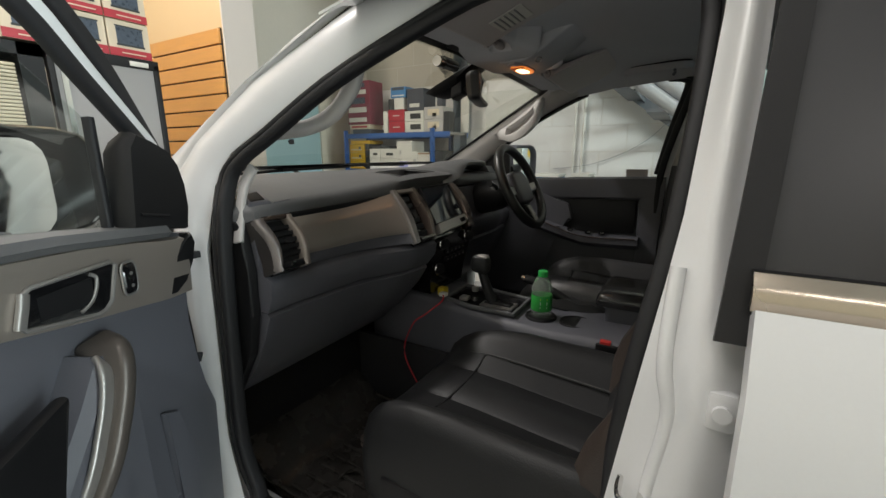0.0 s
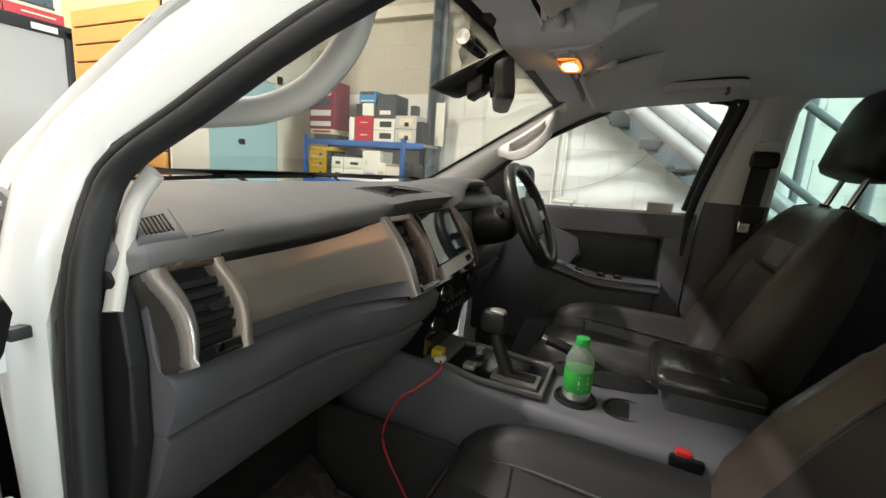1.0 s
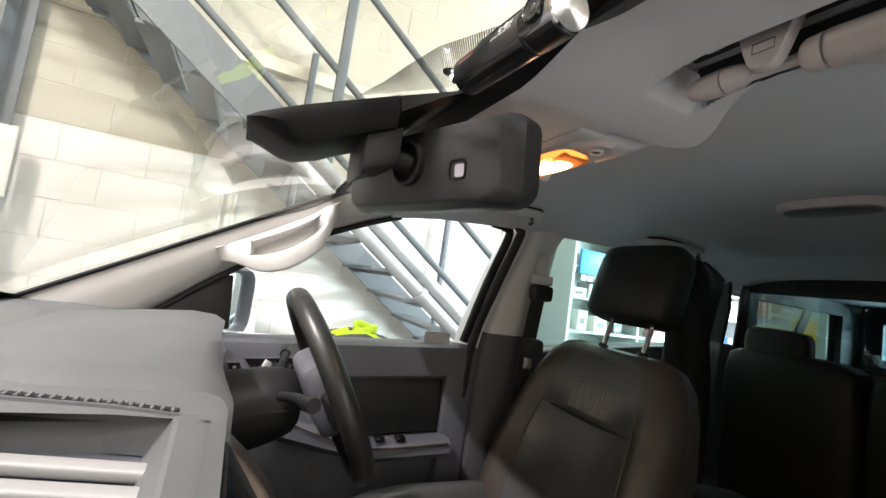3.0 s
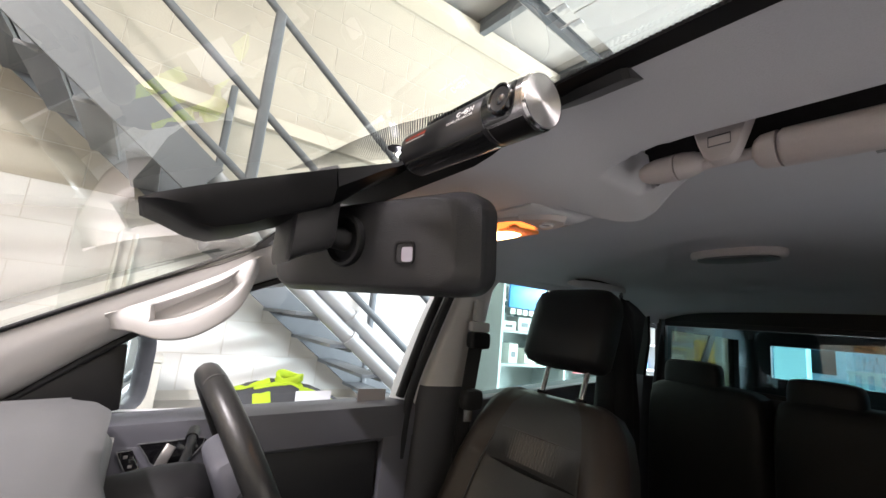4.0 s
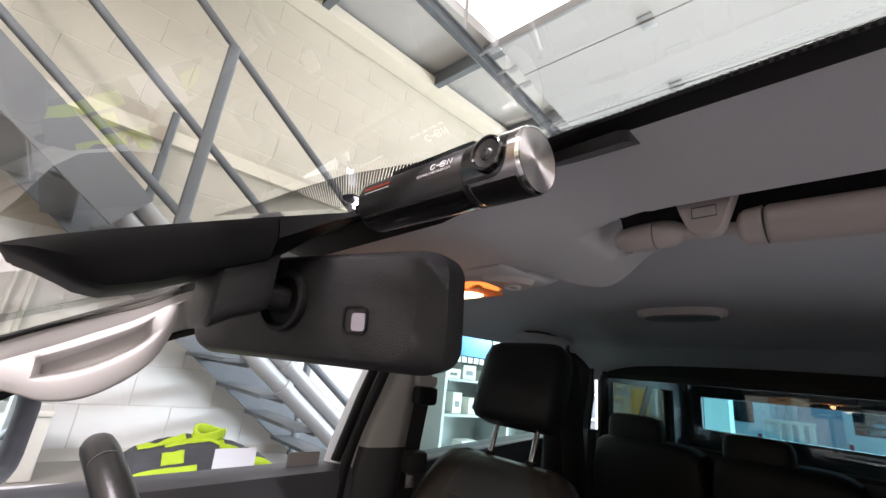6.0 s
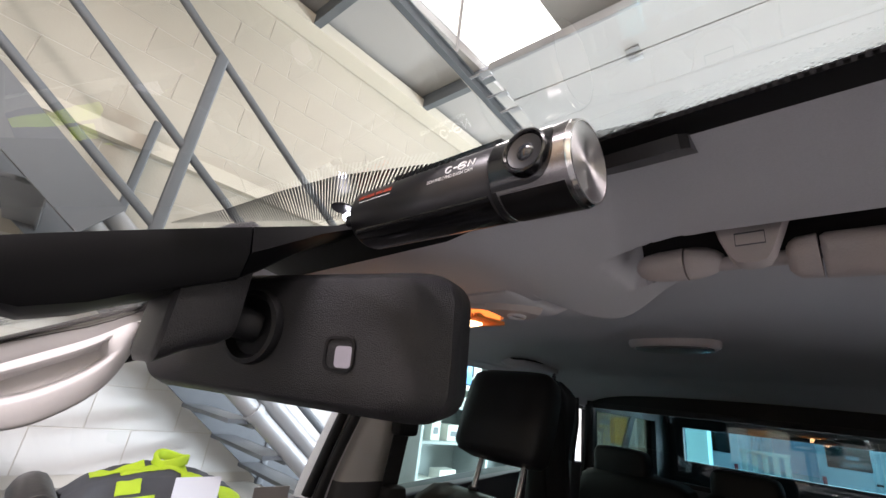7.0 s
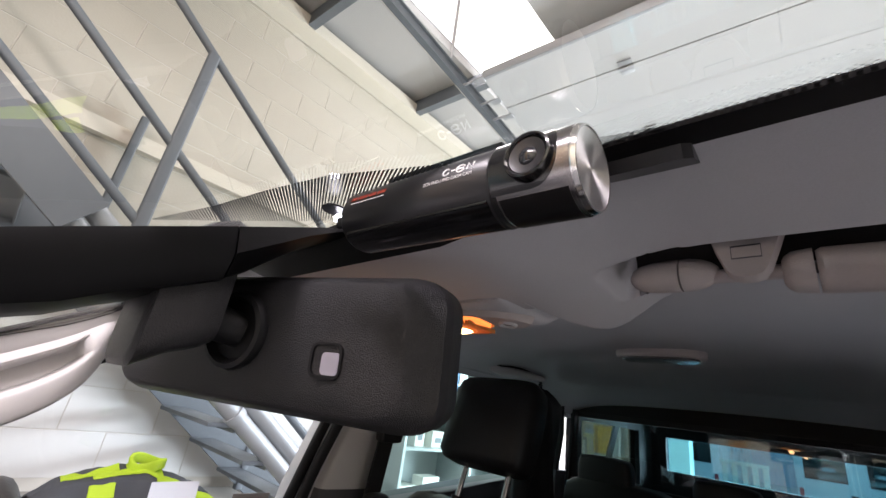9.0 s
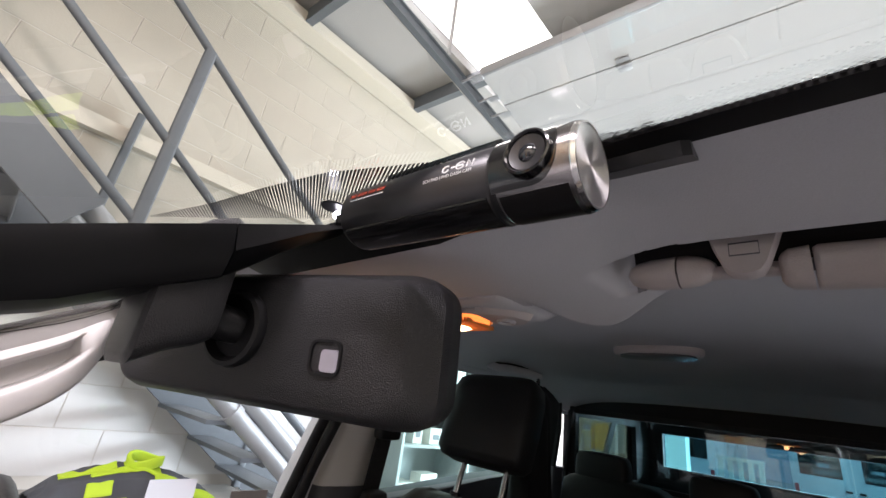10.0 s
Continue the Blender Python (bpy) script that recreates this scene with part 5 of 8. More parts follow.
part("button_slot", loft([[S(x, s, n) for x, s in ((0.03, 0.835), (0.065, 0.825), (0.065, 0.91), (0.03, 0.925))] for n in (0.008, 0.0125)]), GLOSS_BLACK, dash)


def stack_arch(left, right, tone, label, lean=0.0):
    """A bowed frame that runs down the stack; left and right give its edges along the way, lean drops the left cheek."""
    rows = []
    for s in span(-0.02, 1.04, 16):
        bow = 0.010 * math.sin(math.pi * min(1, max(0, s)))
        a, b = left(s), right(s)
        rows.append([S(a - lean, s, -0.012 if lean == 0 else -0.022), S(a, s, 0.0 + bow), S(a + 0.003, s, 0.005 + bow), S(b - 0.004, s, 0.005 + bow), S(b, s, 0.0 + bow), S(b, s, -0.02)])
    part("stack_arch", loft(rows), tone, dash, label, angle=35)


stack_arch(lambda s: -0.246 - 0.012 * s, lambda s: -0.221 - 0.012 * s + 0.005 * math.sin(math.pi * s), ROSE, "satin silver vent arch")
stack_arch(lambda s: -0.149 - 0.016 * s + 0.010 * math.sin(math.pi * s), lambda s: -0.121 - 0.019 * s + 0.010 * math.sin(math.pi * s), ARCH, "dark bronze inner vent arch", 0.003)
stack_arch(lambda s: 0.100 - 0.022 * s + 0.014 * math.sin(math.pi * s), lambda s: 0.142 - 0.022 * s + 0.016 * math.sin(math.pi * s), ARCH, "bronze arch beside the screen")
for i in range(6):
    part("vent_slat", loft([[S(x, 0.12 + 0.14 * i, -0.012), S(x, 0.14 + 0.14 * i, 0.0), S(x, 0.22 + 0.14 * i, -0.004), S(x, 0.23 + 0.14 * i, -0.012)] for x in (-0.214, -0.172)]), BLACK_PLASTIC, dash)
part("vent_knob", loft([[S(-0.195 + 0.01 * cx, 0.52 + 0.06 * cy, n) for cx, cy in rect_profile(2, 2, 0.5)] for n in (-0.004, 0.006)]), BLACK_PLASTIC, dash)
part("vent_frame", sweep([S(x, 1.0, 0.002) for x in span(-0.232, -0.155, 4)], rect_profile(0.012, 0.014, 0.003), up=SN), GLOSS_BLACK, dash)
part("vent_frame", sweep([S(x, 0.03, 0.0) for x in span(-0.222, -0.142, 4)], rect_profile(0.012, 0.014, 0.003), up=SN), BRONZE_FRAME, dash)
# black strip paints the shadowed gap between the soft pad and the strip below it
part("pad_seam", sweep([(x, 0.7835 - bulge(x) + 0.022 * tuck(x), 1.3135 + crown(x) * 0.55) for x in span(-0.64, 0.13, 40)], rect_profile(0.010, 0.014, 0.003)), BLACK_PLASTIC, dash, "black strip for the shadowed gap under the dash pad")

# climate panel with its knobs, below the screen
part("climate_panel", loft([[(CX + w * a, y, z) for a in (-1, 1)] + [(CX + w * 0.9, 0.80, z), (CX - w * 0.9, 0.80, z)] for y, z, w in ((0.672, 1.195, 0.135), (0.682, 1.12, 0.128), (0.70, 1.04, 0.118), (0.705, 0.985, 0.112))]), GLOSS_BLACK, dash, "gloss black climate panel")
for x, z in ((-0.125, 1.155), (0.05, 1.155), (-0.13, 1.07)):
    y = table(z, ((1.04, 0.70), (1.12, 0.682), (1.195, 0.672)))
    part("climate_knob", join(rod((x, y, z), (x, y - 0.022, z + 0.004), 0.017, 20), rod((x, y - 0.022, z + 0.004), (x, y - 0.024, z + 0.0045), 0.013, 20)), BLACK_PLASTIC, dash)
    part("knob_ring", sweep([(x + 0.0185 * math.cos(a), y - 0.006, z + 0.0185 * math.sin(a)) for a in span(0, 2 * math.pi, 18)], ring_profile(0.0022, 6), up=(0, 1, 0)), CHROME, dash)
for i in range(5):
    for z in (1.115, 1.09):
        x = -0.095 + 0.028 * i
        part("climate_button", box((x, 0.676, z), (x + 0.022, 0.69, z + 0.014), 0.002), BLACK_PLASTIC, dash)
        part("button_mark", box((x + 0.007, 0.6755, z + 0.005), (x + 0.015, 0.676, z + 0.008)), SILVER, dash)

# instrument hood
def hood_ring(x):
    """The brow over the dials; towards the middle it sinks smoothly into the pad."""
    n = x - 0.33
    h = 0.020 * (1 - (0.6 if n < 0 else 1.0) * (n / 0.22) ** 2)
    k = (0.03 if n < 0 else 0.10) * (n / 0.22) ** 4
    brow = ((1.05, 1.385), (0.92, 1.40 + h * 0.8), (0.83, 1.405 + h), (0.785 + k, 1.402 + h), (0.772 + k, 1.394 + h), (0.775 + k, 1.384 + h), (0.86, 1.375 + h * 0.6), (1.05, 1.35))
    sunk = ((1.05, 1.375), (0.92, 1.398), (0.83, 1.397), (0.79, 1.389), (0.762, 1.378), (0.745, 1.358), (0.86, 1.34), (1.05, 1.34))
    e = 1 - ease(0.12, 0.27, x)
    drop = 0.022 * (1 - ease(0.02, 0.13, x))
    return [(x, a[0] + (b[0] - a[0]) * e, a[1] + (b[1] - a[1]) * e - drop) for a, b in zip(brow, sunk)]


part("instrument_hood", loft([hood_ring(x) for x in span(0.02, 0.55, 36)]), DASH_TOP, dash, "charcoal instrument hood", angle=60)
part("hood_side", loft([[(x, y, z) for y, z in ((0.95, 1.39), (0.82, 1.39), (0.80, 1.36), (0.79, 1.26), (0.84, 1.22), (0.95, 1.22))] for x in (0.535, 0.60)]), DASH_TOP, dash)
part("cluster", box((0.17, 0.86, 1.22), (0.52, 0.90, 1.40), 0.01), GLOSS_BLACK, dash, "dark instrument cluster")
for x in (0.25, 0.43):
    part("dial_ring", sweep([(x + 0.052 * math.cos(a), 0.857, 1.315 + 0.052 * math.sin(a)) for a in span(0, 2 * math.pi, 24)], ring_profile(0.004, 6), up=(0, 1, 0)), SILVER, dash)
part("side_vent", loft([[(0.61 + 0.045 * r * cx, 0.775 - d, 1.27 + 0.05 * r * cz) for cx, cz in rect_profile(2, 2, 0.6)] for r, d in ((1.0, 0.0), (0.95, 0.012), (0.7, 0.012), (0.6, 0.0))]), SILVER, dash)

# steering wheel: rim, hub, spokes, stalks, shroud
WM = Matrix.Translation((0.372, 0.585, 1.318)) @ Euler((radians(63), 0, 0)).to_matrix().to_4x4()


def torus(R, r, n=48, k=12, m=None):
    rings = [[((R + r * math.cos(2 * math.pi * j / k)) * math.cos(2 * math.pi * i / n), (R + r * math.cos(2 * math.pi * j / k)) * math.sin(2 * math.pi * i / n), r * 1.1 * math.sin(2 * math.pi * j / k)) for j in range(k)] for i in range(n)]
    bm = loft(rings + rings[:1], caps=False)
    bmesh.ops.remove_doubles(bm, verts=bm.verts, dist=1e-5)
    if m:
        bm.transform(m)
    return bm


wheel = car("steering_wheel", torus(0.17, 0.0175, m=WM), ARM_LEATHER, "black leather steering wheel")
part("wheel_hub", pillow(0, -0.005, -0.016, 0.165, 0.145, 0.062, WM, power=3.2), DASH_LOW, wheel, "slate air-bag cover")
part("hub_badge", loft([[WM @ Vector((0.028 * cx, 0.015 * cy, z)) for cx, cy in ring_profile(1, 20)] for z in (0.009, 0.0145)]), SILVER, wheel, "plain silver oval badge")
for a in (-4, 184, 270):
    c, s = math.cos(radians(a)), math.sin(radians(a))
    up = WM.to_3x3() @ Vector((0, 0, 1))
    part("spoke", sweep([WM @ Vector((0.055 * c, 0.055 * s - 0.012, -0.018)), WM @ Vector((0.11 * c, 0.11 * s - 0.006, -0.012)), WM @ Vector((0.166 * c, 0.166 * s, -0.004))], rect_profile(0.058, 0.02, 0.008), up=up, scales=(1.1, 0.85, 0.75)), BLACK_PLASTIC, wheel)
    part("spoke_trim", sweep([WM @ Vector((0.075 * c, 0.075 * s - 0.01, -0.004)), WM @ Vector((0.155 * c, 0.155 * s, 0.004))], rect_profile(0.034, 0.006, 0.003), up=up), SILVER, wheel, "satin silver spoke trim")
for a in (72, 108):
    c, s = math.cos(radians(a)), math.sin(radians(a))
    part("rim_seam", torus(0.0178, 0.0008, 20, 6, WM @ Matrix.Translation((0.17 * c, 0.17 * s, 0)) @ Euler((radians(90), 0, radians(a))).to_matrix().to_4x4()), STITCH, wheel)
for i in range(26):
    a = radians(20 + 5.4 * i)
    part("stitch", beam(WM @ Vector((0.1525 * math.cos(a), 0.1525 * math.sin(a), -0.003)), WM @ Vector((0.1525 * math.cos(a + 0.02), 0.1525 * math.sin(a + 0.02), 0.004)), 0.0012, 0.0012), STITCH, wheel)
def column_half(y, z, w, top, low):
    """Cross-section of the column shroud: rounded above, flatter below."""
    return [(0.372 + w * math.cos(a), y, z + (top if math.sin(a) > 0 else low) * math.sin(a)) for a in span(0, 2 * math.pi * 23 / 24, 23)]


col = car("steering_column", loft([column_half(*r) for r in ((0.632, 1.290, 0.042, 0.036, 0.045), (0.640, 1.290, 0.054, 0.046, 0.058), (0.665, 1.288, 0.062, 0.054, 0.070), (0.70, 1.283, 0.066, 0.058, 0.078), (0.76, 1.272, 0.070, 0.060, 0.082), (0.86, 1.25, 0.074, 0.060, 0.086))]), BLACK_PLASTIC, "black steering column shroud", angle=50)
part("shroud_seam", sweep([(0.372 - 0.0635, 0.655, 1.289), (0.372 - 0.0665, 0.70, 1.283), (0.372 - 0.0705, 0.76, 1.272), (0.372 - 0.0745, 0.86, 1.25)], rect_profile(0.002, 0.003)), RUBBER, col)
part("ignition_barrel", rod((0.372 + 0.06, 0.70, 1.265), (0.372 + 0.078, 0.695, 1.265), 0.014, 20), SILVER, col)
for s in (-1, 1):
    part("stalk", tube([(0.372 + s * 0.06, 0.67, 1.31), (0.372 + s * 0.12, 0.655, 1.325), (0.372 + s * 0.18, 0.645, 1.335)], 0.008), BLACK_PLASTIC, col)
    part("stalk_tip", rod((0.372 + s * 0.165, 0.648, 1.332), (0.372 + s * 0.195, 0.642, 1.338), 0.011), BLACK_PLASTIC, col)

# ---- centre console ----
CL, CR = -0.175, 0.115
con = car("centre_console", loft([[(a, y, 0.55), (a - 0.004, y, z - 0.03), (a + 0.004, y, z - 0.008), (a + 0.02, y, z), (b - 0.02, y, z), (b - 0.004, y, z - 0.008), (b + 0.004, y, z - 0.03), (b, y, 0.55)] for y, a, b, z in ((0.98, -0.12, 0.07, 1.0), (0.74, -0.135, 0.08, 0.975), (0.6, CL + 0.03, 0.09, 0.960), (0.45, CL + 0.012, 0.10, 0.950), (0.3, CL - 0.005, CR, 0.950), (0.16, CL - 0.02, CR, 0.962), (0.05, CL - 0.02, CR, 0.965), (-0.35, CL - 0.02, CR, 0.965))]), DASH_LOW, "slate plastic centre console", angle=50)
part("shift_plate", loft([[(x, y, 0.953 + d + 0.05 * max(0, y - 0.45) * 0.6) for x, y in ((-0.135, 0.42), (0.02, 0.42), (0.04, 0.56), (0.03, 0.66), (-0.115, 0.66), (-0.14, 0.56))] for d in (0.0, 0.008)]), GLOSS_BLACK, con, "gloss black shifter plate")
part("shift_frame", sweep([(x, y, 0.962 + 0.03 * max(0, y - 0.45)) for x, y in ((-0.137, 0.415), (0.024, 0.415), (0.044, 0.56), (0.033, 0.665), (-0.117, 0.665), (-0.143, 0.56), (-0.137, 0.415), (0.024, 0.415))], rect_profile(0.012, 0.014, 0.004)), DASH_TOP, con)
part("shift_surround", loft([[(x, y, 0.962 + d) for x, y in ((-0.115, 0.43), (-0.05, 0.43), (-0.05, 0.54), (-0.115, 0.54))] for d in (0.0, 0.006)]), SILVER, con)
part("shift_gate", sweep([(-0.082, 0.44, 0.97), (-0.082, 0.53, 0.972)], rect_profile(0.03, 0.01, 0.003)), BLACK_PLASTIC, con)
part("shift_lever", sweep(smooth_path([(-0.082, 0.505, 0.965), (-0.082, 0.525, 1.01), (-0.082, 0.545, 1.06), (-0.082, 0.555, 1.09)], 4), ring_profile(0.016, 14), up=(0, 1, 0), scales=[1.15 - 0.03 * i for i in range(13)]), LEATHER, con, "leather shift lever")
part("shift_knob", pillow(-0.082, 0.552, 1.095, 0.048, 0.066, 0.062, power=2.4), LEATHER, con)
part("knob_cap", pillow(-0.082, 0.546, 1.112, 0.036, 0.046, 0.032, power=2.2), SILVER, con, "satin silver knob cap")
part("aux_socket", box((-0.125, 0.58, 0.972), (-0.095, 0.61, 0.985), 0.004), SILVER, con)
part("power_socket", rod((-0.02, 0.6, 0.975), (-0.02, 0.6, 0.99), 0.012), SILVER, con)
for y in (0.345, 0.238):
    part("cup_well", lathe([(0.036, 0.0), (0.040, 0.010), (0.043, 0.012), (0.046, 0.0125), (0.048, 0.010), (0.049, 0.0)], 28, Matrix.Translation((-0.078, y, 0.945))), BLACK_PLASTIC, con, "black cup holder ring")
    part("cup_floor", lathe([(0.001, 0.0), (0.038, 0.0), (0.038, 0.0105), (0.001, 0.0105)], 28, Matrix.Translation((-0.078, y, 0.9455))), BLACK_PLASTIC, con)
part("handbrake_boot", loft([[(x, y, z) for x, z in ((0.04 - w, 0.955), (0.04 - w * 0.6, 0.955 + h), (0.04 + w * 0.6, 0.955 + h), (0.04 + w, 0.955))] for y, w, h in ((0.42, 0.02, 0.012), (0.37, 0.032, 0.03), (0.33, 0.03, 0.022), (0.29, 0.034, 0.032), (0.25, 0.03, 0.02), (0.21, 0.03, 0.026), (0.17, 0.02, 0.01))]), LEATHER, con)
part("handbrake_lever", sweep(smooth_path([(0.04, 0.28, 0.97), (0.04, 0.38, 1.015), (0.04, 0.44, 1.03)], 4), ring_profile(0.014, 12)), BLACK_PLASTIC, con)
part("handbrake_button", rod((0.04, 0.44, 1.03), (0.04, 0.452, 1.033), 0.008, 12), CHROME, con)
part("armrest_box", box((-0.045, -0.03, 0.95), (0.165, 0.165, 1.012), 0.016, 3), DASH_LOW, con)
part("armrest_lid", loft([[(x, y, z) for x, z in ((-0.05 + k, 1.028), (-0.056 + k, 1.045), (-0.045 + k, 1.066 - k), (0.0, 1.070 - k * 1.2), (0.12, 1.070 - k * 1.2), (0.165 - k, 1.067 - k), (0.176 - k, 1.045), (0.17 - k, 1.028))] for y, k in ((0.212, 0.014), (0.206, 0.006), (0.19, 0.0), (0.08, 0.0), (0.01, 0.0), (-0.004, 0.008))]), mat("polished_black_leather", (0.03, 0.03, 0.031), 0.2, var=0.25, grain=260, bump=0.08, bump_scale=330, stain=7, coat=0.3), con, "padded black leather armrest lid polished by use", angle=60).location = (0, -0.02, -0.02)
part("lid_seam", sweep([(-0.054, 0.18, 1.027), (-0.055, -0.01, 1.027)], rect_profile(0.003, 0.003)), STITCH, con)
part("carpet_side", box((-0.19, 0.2, 0.56), (-0.168, 1.0, 0.80), 0.008), CARPET, con)

# ---- seats ----
def padded(name, rings, material, parent, label="", angle=70):
    return part(name, loft(rings), material, parent, label, angle) if parent else car(name, loft(rings), material, label, angle=angle)


def front_seat(x, label, hide, lift=0.0, lean=18, fore=0.0):
    def cush(y, zc, crest, half, k=1.0):
        """Cross-section of the cushion: flat middle, raised side bolsters, skirts."""
        h = half
        pts = [(-h, 0.72), (-h - 0.004, 0.80), (-h + 0.004, crest - 0.035), (-h + 0.022, crest - 0.006), (-h + 0.045, crest), (-h + 0.072, crest - 0.018), (-h + 0.10, zc + 0.006), (-0.075, zc), (-0.07, zc - 0.008 * k), (-0.065, zc), (0.065, zc)]
        pts += [(0.07, zc - 0.008 * k), (0.075, zc), (h - 0.10, zc + 0.006), (h - 0.072, crest - 0.018), (h - 0.045, crest), (h - 0.022, crest - 0.006), (h - 0.004, crest - 0.035), (h + 0.004, 0.80), (h, 0.72)]
        return [(x + a, y - 1.1 * lift, z + (lift if z > 0.8 else 0)) for a, z in pts]
    rows = ((0.555, 0.80, 0.815, 0.20, 0), (0.553, 0.84, 0.86, 0.215, 0), (0.54, 0.875, 0.90, 0.228, 0), (0.515, 0.893, 0.925, 0.236, 0), (0.48, 0.90, 0.945, 0.242, 0.3), (0.42, 0.902, 0.962, 0.246, 1), (0.33, 0.897, 0.968, 0.250, 1), (0.2, 0.885, 0.965, 0.252, 1), (0.08, 0.875, 0.962, 0.252, 1), (-0.05, 0.87, 0.96, 0.25, 1))
    seat = padded("front_seat", [cush(*r) for r in rows], hide, None, label)
    part("seat_front_panel", loft([[(x - 0.20, y - 1.1 * lift, z), (x + 0.20, y - 1.1 * lift, z), (x + 0.21, y - 0.03 - 1.1 * lift, z), (x - 0.21, y - 0.03 - 1.1 * lift, z)] for y, z in ((0.552, 0.80), (0.548, 0.74), (0.53, 0.70))]), LEATHER_SIDE, seat)
    for dz in (0.0, 0.013):
        part("piping", sweep(smooth_path([(x - 0.236, 0.45, 0.845 - dz), (x - 0.226, 0.535, 0.842 - dz), (x - 0.19, 0.558, 0.838 - dz), (x, 0.563, 0.836 - dz), (x + 0.19, 0.558, 0.838 - dz), (x + 0.226, 0.535, 0.842 - dz), (x + 0.236, 0.45, 0.845 - dz)], 5), ring_profile(0.0035, 8)), LEATHER_SIDE, seat).location = (0, -1.1 * lift, lift)
    part("cross_seam", sweep(smooth_path([(x - 0.15, 0.425, 0.908), (x - 0.07, 0.415, 0.902), (x + 0.07, 0.415, 0.902), (x + 0.15, 0.425, 0.908)], 4), rect_profile(0.004, 0.004)), BLACK_PLASTIC, seat).location = (0, -1.1 * lift, lift)
    for s in (-1, 1):
        part("bolster_seam", sweep(smooth_path([(x + s * 0.145, 0.50, 0.903), (x + s * 0.150, 0.40, 0.912), (x + s * 0.152, 0.2, 0.90), (x + s * 0.152, 0.0, 0.885)], 5), rect_profile(0.004, 0.004)), STITCH, seat).location = (0, -1.1 * lift, lift)
    for k in (x - 0.255, x + 0.225):
        part("seat_side_skirt", box((k, -0.05, 0.66), (k + 0.03, 0.48, 0.80), 0.012), BLACK_PLASTIC, seat)
    for k in (x - 0.2, x + 0.16):
        part("seat_rail", box((k, -0.1, 0.555), (k + 0.04, 0.45, 0.70)), BLACK_PLASTIC, seat)
    bk = Matrix.Translation((x, 0.03 + fore, 0.88)) @ Euler((radians(lean), 0, 0)).to_matrix().to_4x4()

    def back(h, half, mid, crest, deep):
        pts = [(-half, -deep), (-half - 0.006, -deep * 0.4), (-half + 0.004, crest * 0.7), (-half + 0.025, crest), (-half + 0.055, crest * 0.95), (-half + 0.085, mid + 0.006), (-0.04, mid), (0.04, mid)]
        pts += [(half - 0.085, mid + 0.006), (half - 0.055, crest * 0.95), (half - 0.025, crest), (half - 0.004, crest * 0.7), (half + 0.006, -deep * 0.4), (half, -deep)]
        return [bk @ Vector((a, b, h * 1.06)) for a, b in pts]
    rows = ((0.0, 0.235, 0.02, 0.05, 0.10), (0.10, 0.245, 0.022, 0.07, 0.10), (0.22, 0.248, 0.018, 0.068, 0.10), (0.345, 0.240, 0.010, 0.05, 0.095), (0.355, 0.238, 0.002, 0.045, 0.095), (0.365, 0.236, 0.010, 0.045, 0.095), (0.44, 0.222, 0.006, 0.026, 0.09), (0.50, 0.20, -0.002, 0.008, 0.085), (0.535, 0.17, -0.018, -0.012, 0.08), (0.548, 0.135, -0.04, -0.036, 0.07))
    rest = part("backrest", loft([back(*r) for r in rows]), hide, seat, "black leather backrest, its bolsters tinted for brownish light", 70)
    rest.data.materials.append(LEATHER_SIDE)
    for i in range((len(rows) - 1) * 14):
        rest.data.polygons[i].material_index = 1 if i % 14 in (1, 2, 3, 4, 8, 9, 10, 11) else 0
    for s in (-1, 1):
        part("backrest_seam", sweep([bk @ Vector(p) for p in smooth_path([(s * 0.165, 0.03, 0.05), (s * 0.168, 0.03, 0.2), (s * 0.155, 0.022, 0.36), (s * 0.13, 0.006, 0.47), (s * 0.10, -0.016, 0.535)], 5)], rect_profile(0.004, 0.004), up=(1, 0, 0)), STITCH, seat)
        part("headrest_post", rod(bk @ Vector((s * 0.065, -0.045, 0.52)), bk @ Vector((s * 0.065, -0.045, 0.74)), 0.007), CHROME, seat, "chrome headrest post")
        part("post_collar", rod(bk @ Vector((s * 0.065, -0.045, 0.572)), bk @ Vector((s * 0.065, -0.045, 0.588)), 0.014), BLACK_PLASTIC, seat)
    ribs = [[bk @ Vector((0.135 - 0.27 * i / 60, y - 0.0018 * (i % 2), h)) for h, y in ((0.392, 0.0125), (0.41, 0.0115), (0.435, 0.0105), (0.462, 0.0090))] for i in range(61)]
    part("backrest_insert", loft(ribs, caps=False, closed=False), hide, seat, "ribbed leather band")
    # black strip paints the shade in the backrest's crease
    part("backrest_crease", sweep([bk @ Vector((a, 0.0035, 0.377)) for a in span(-0.15, 0.15, 4)], rect_profile(0.012, 0.008, 0.003), up=(0, 1, 0)), BLACK_PLASTIC, seat, "black strip darkening the deep crease across the backrest")
    part("band_seam", sweep([bk @ Vector((a, 0.0095, 0.464)) for a in span(-0.14, 0.14, 4)], rect_profile(0.003, 0.003), up=(0, 1, 0)), STITCH, seat)
    part("headrest", loft([[bk @ Vector(((0.012 if x > 0 else 0) + 0.88 * w * cx, -0.04 + d * cy, h + 0.062)) for cx, cy in rect_profile(2, 2, 0.5)] for h, w, d in ((0.600, 0.11, 0.03), (0.604, 0.13, 0.045), (0.62, 0.143, 0.056), (0.70, 0.145, 0.062), (0.775, 0.145, 0.060), (0.808, 0.138, 0.052), (0.822, 0.124, 0.036), (0.827, 0.10, 0.02))]), LEATHER, seat, "black leather headrest", 50)
    return seat


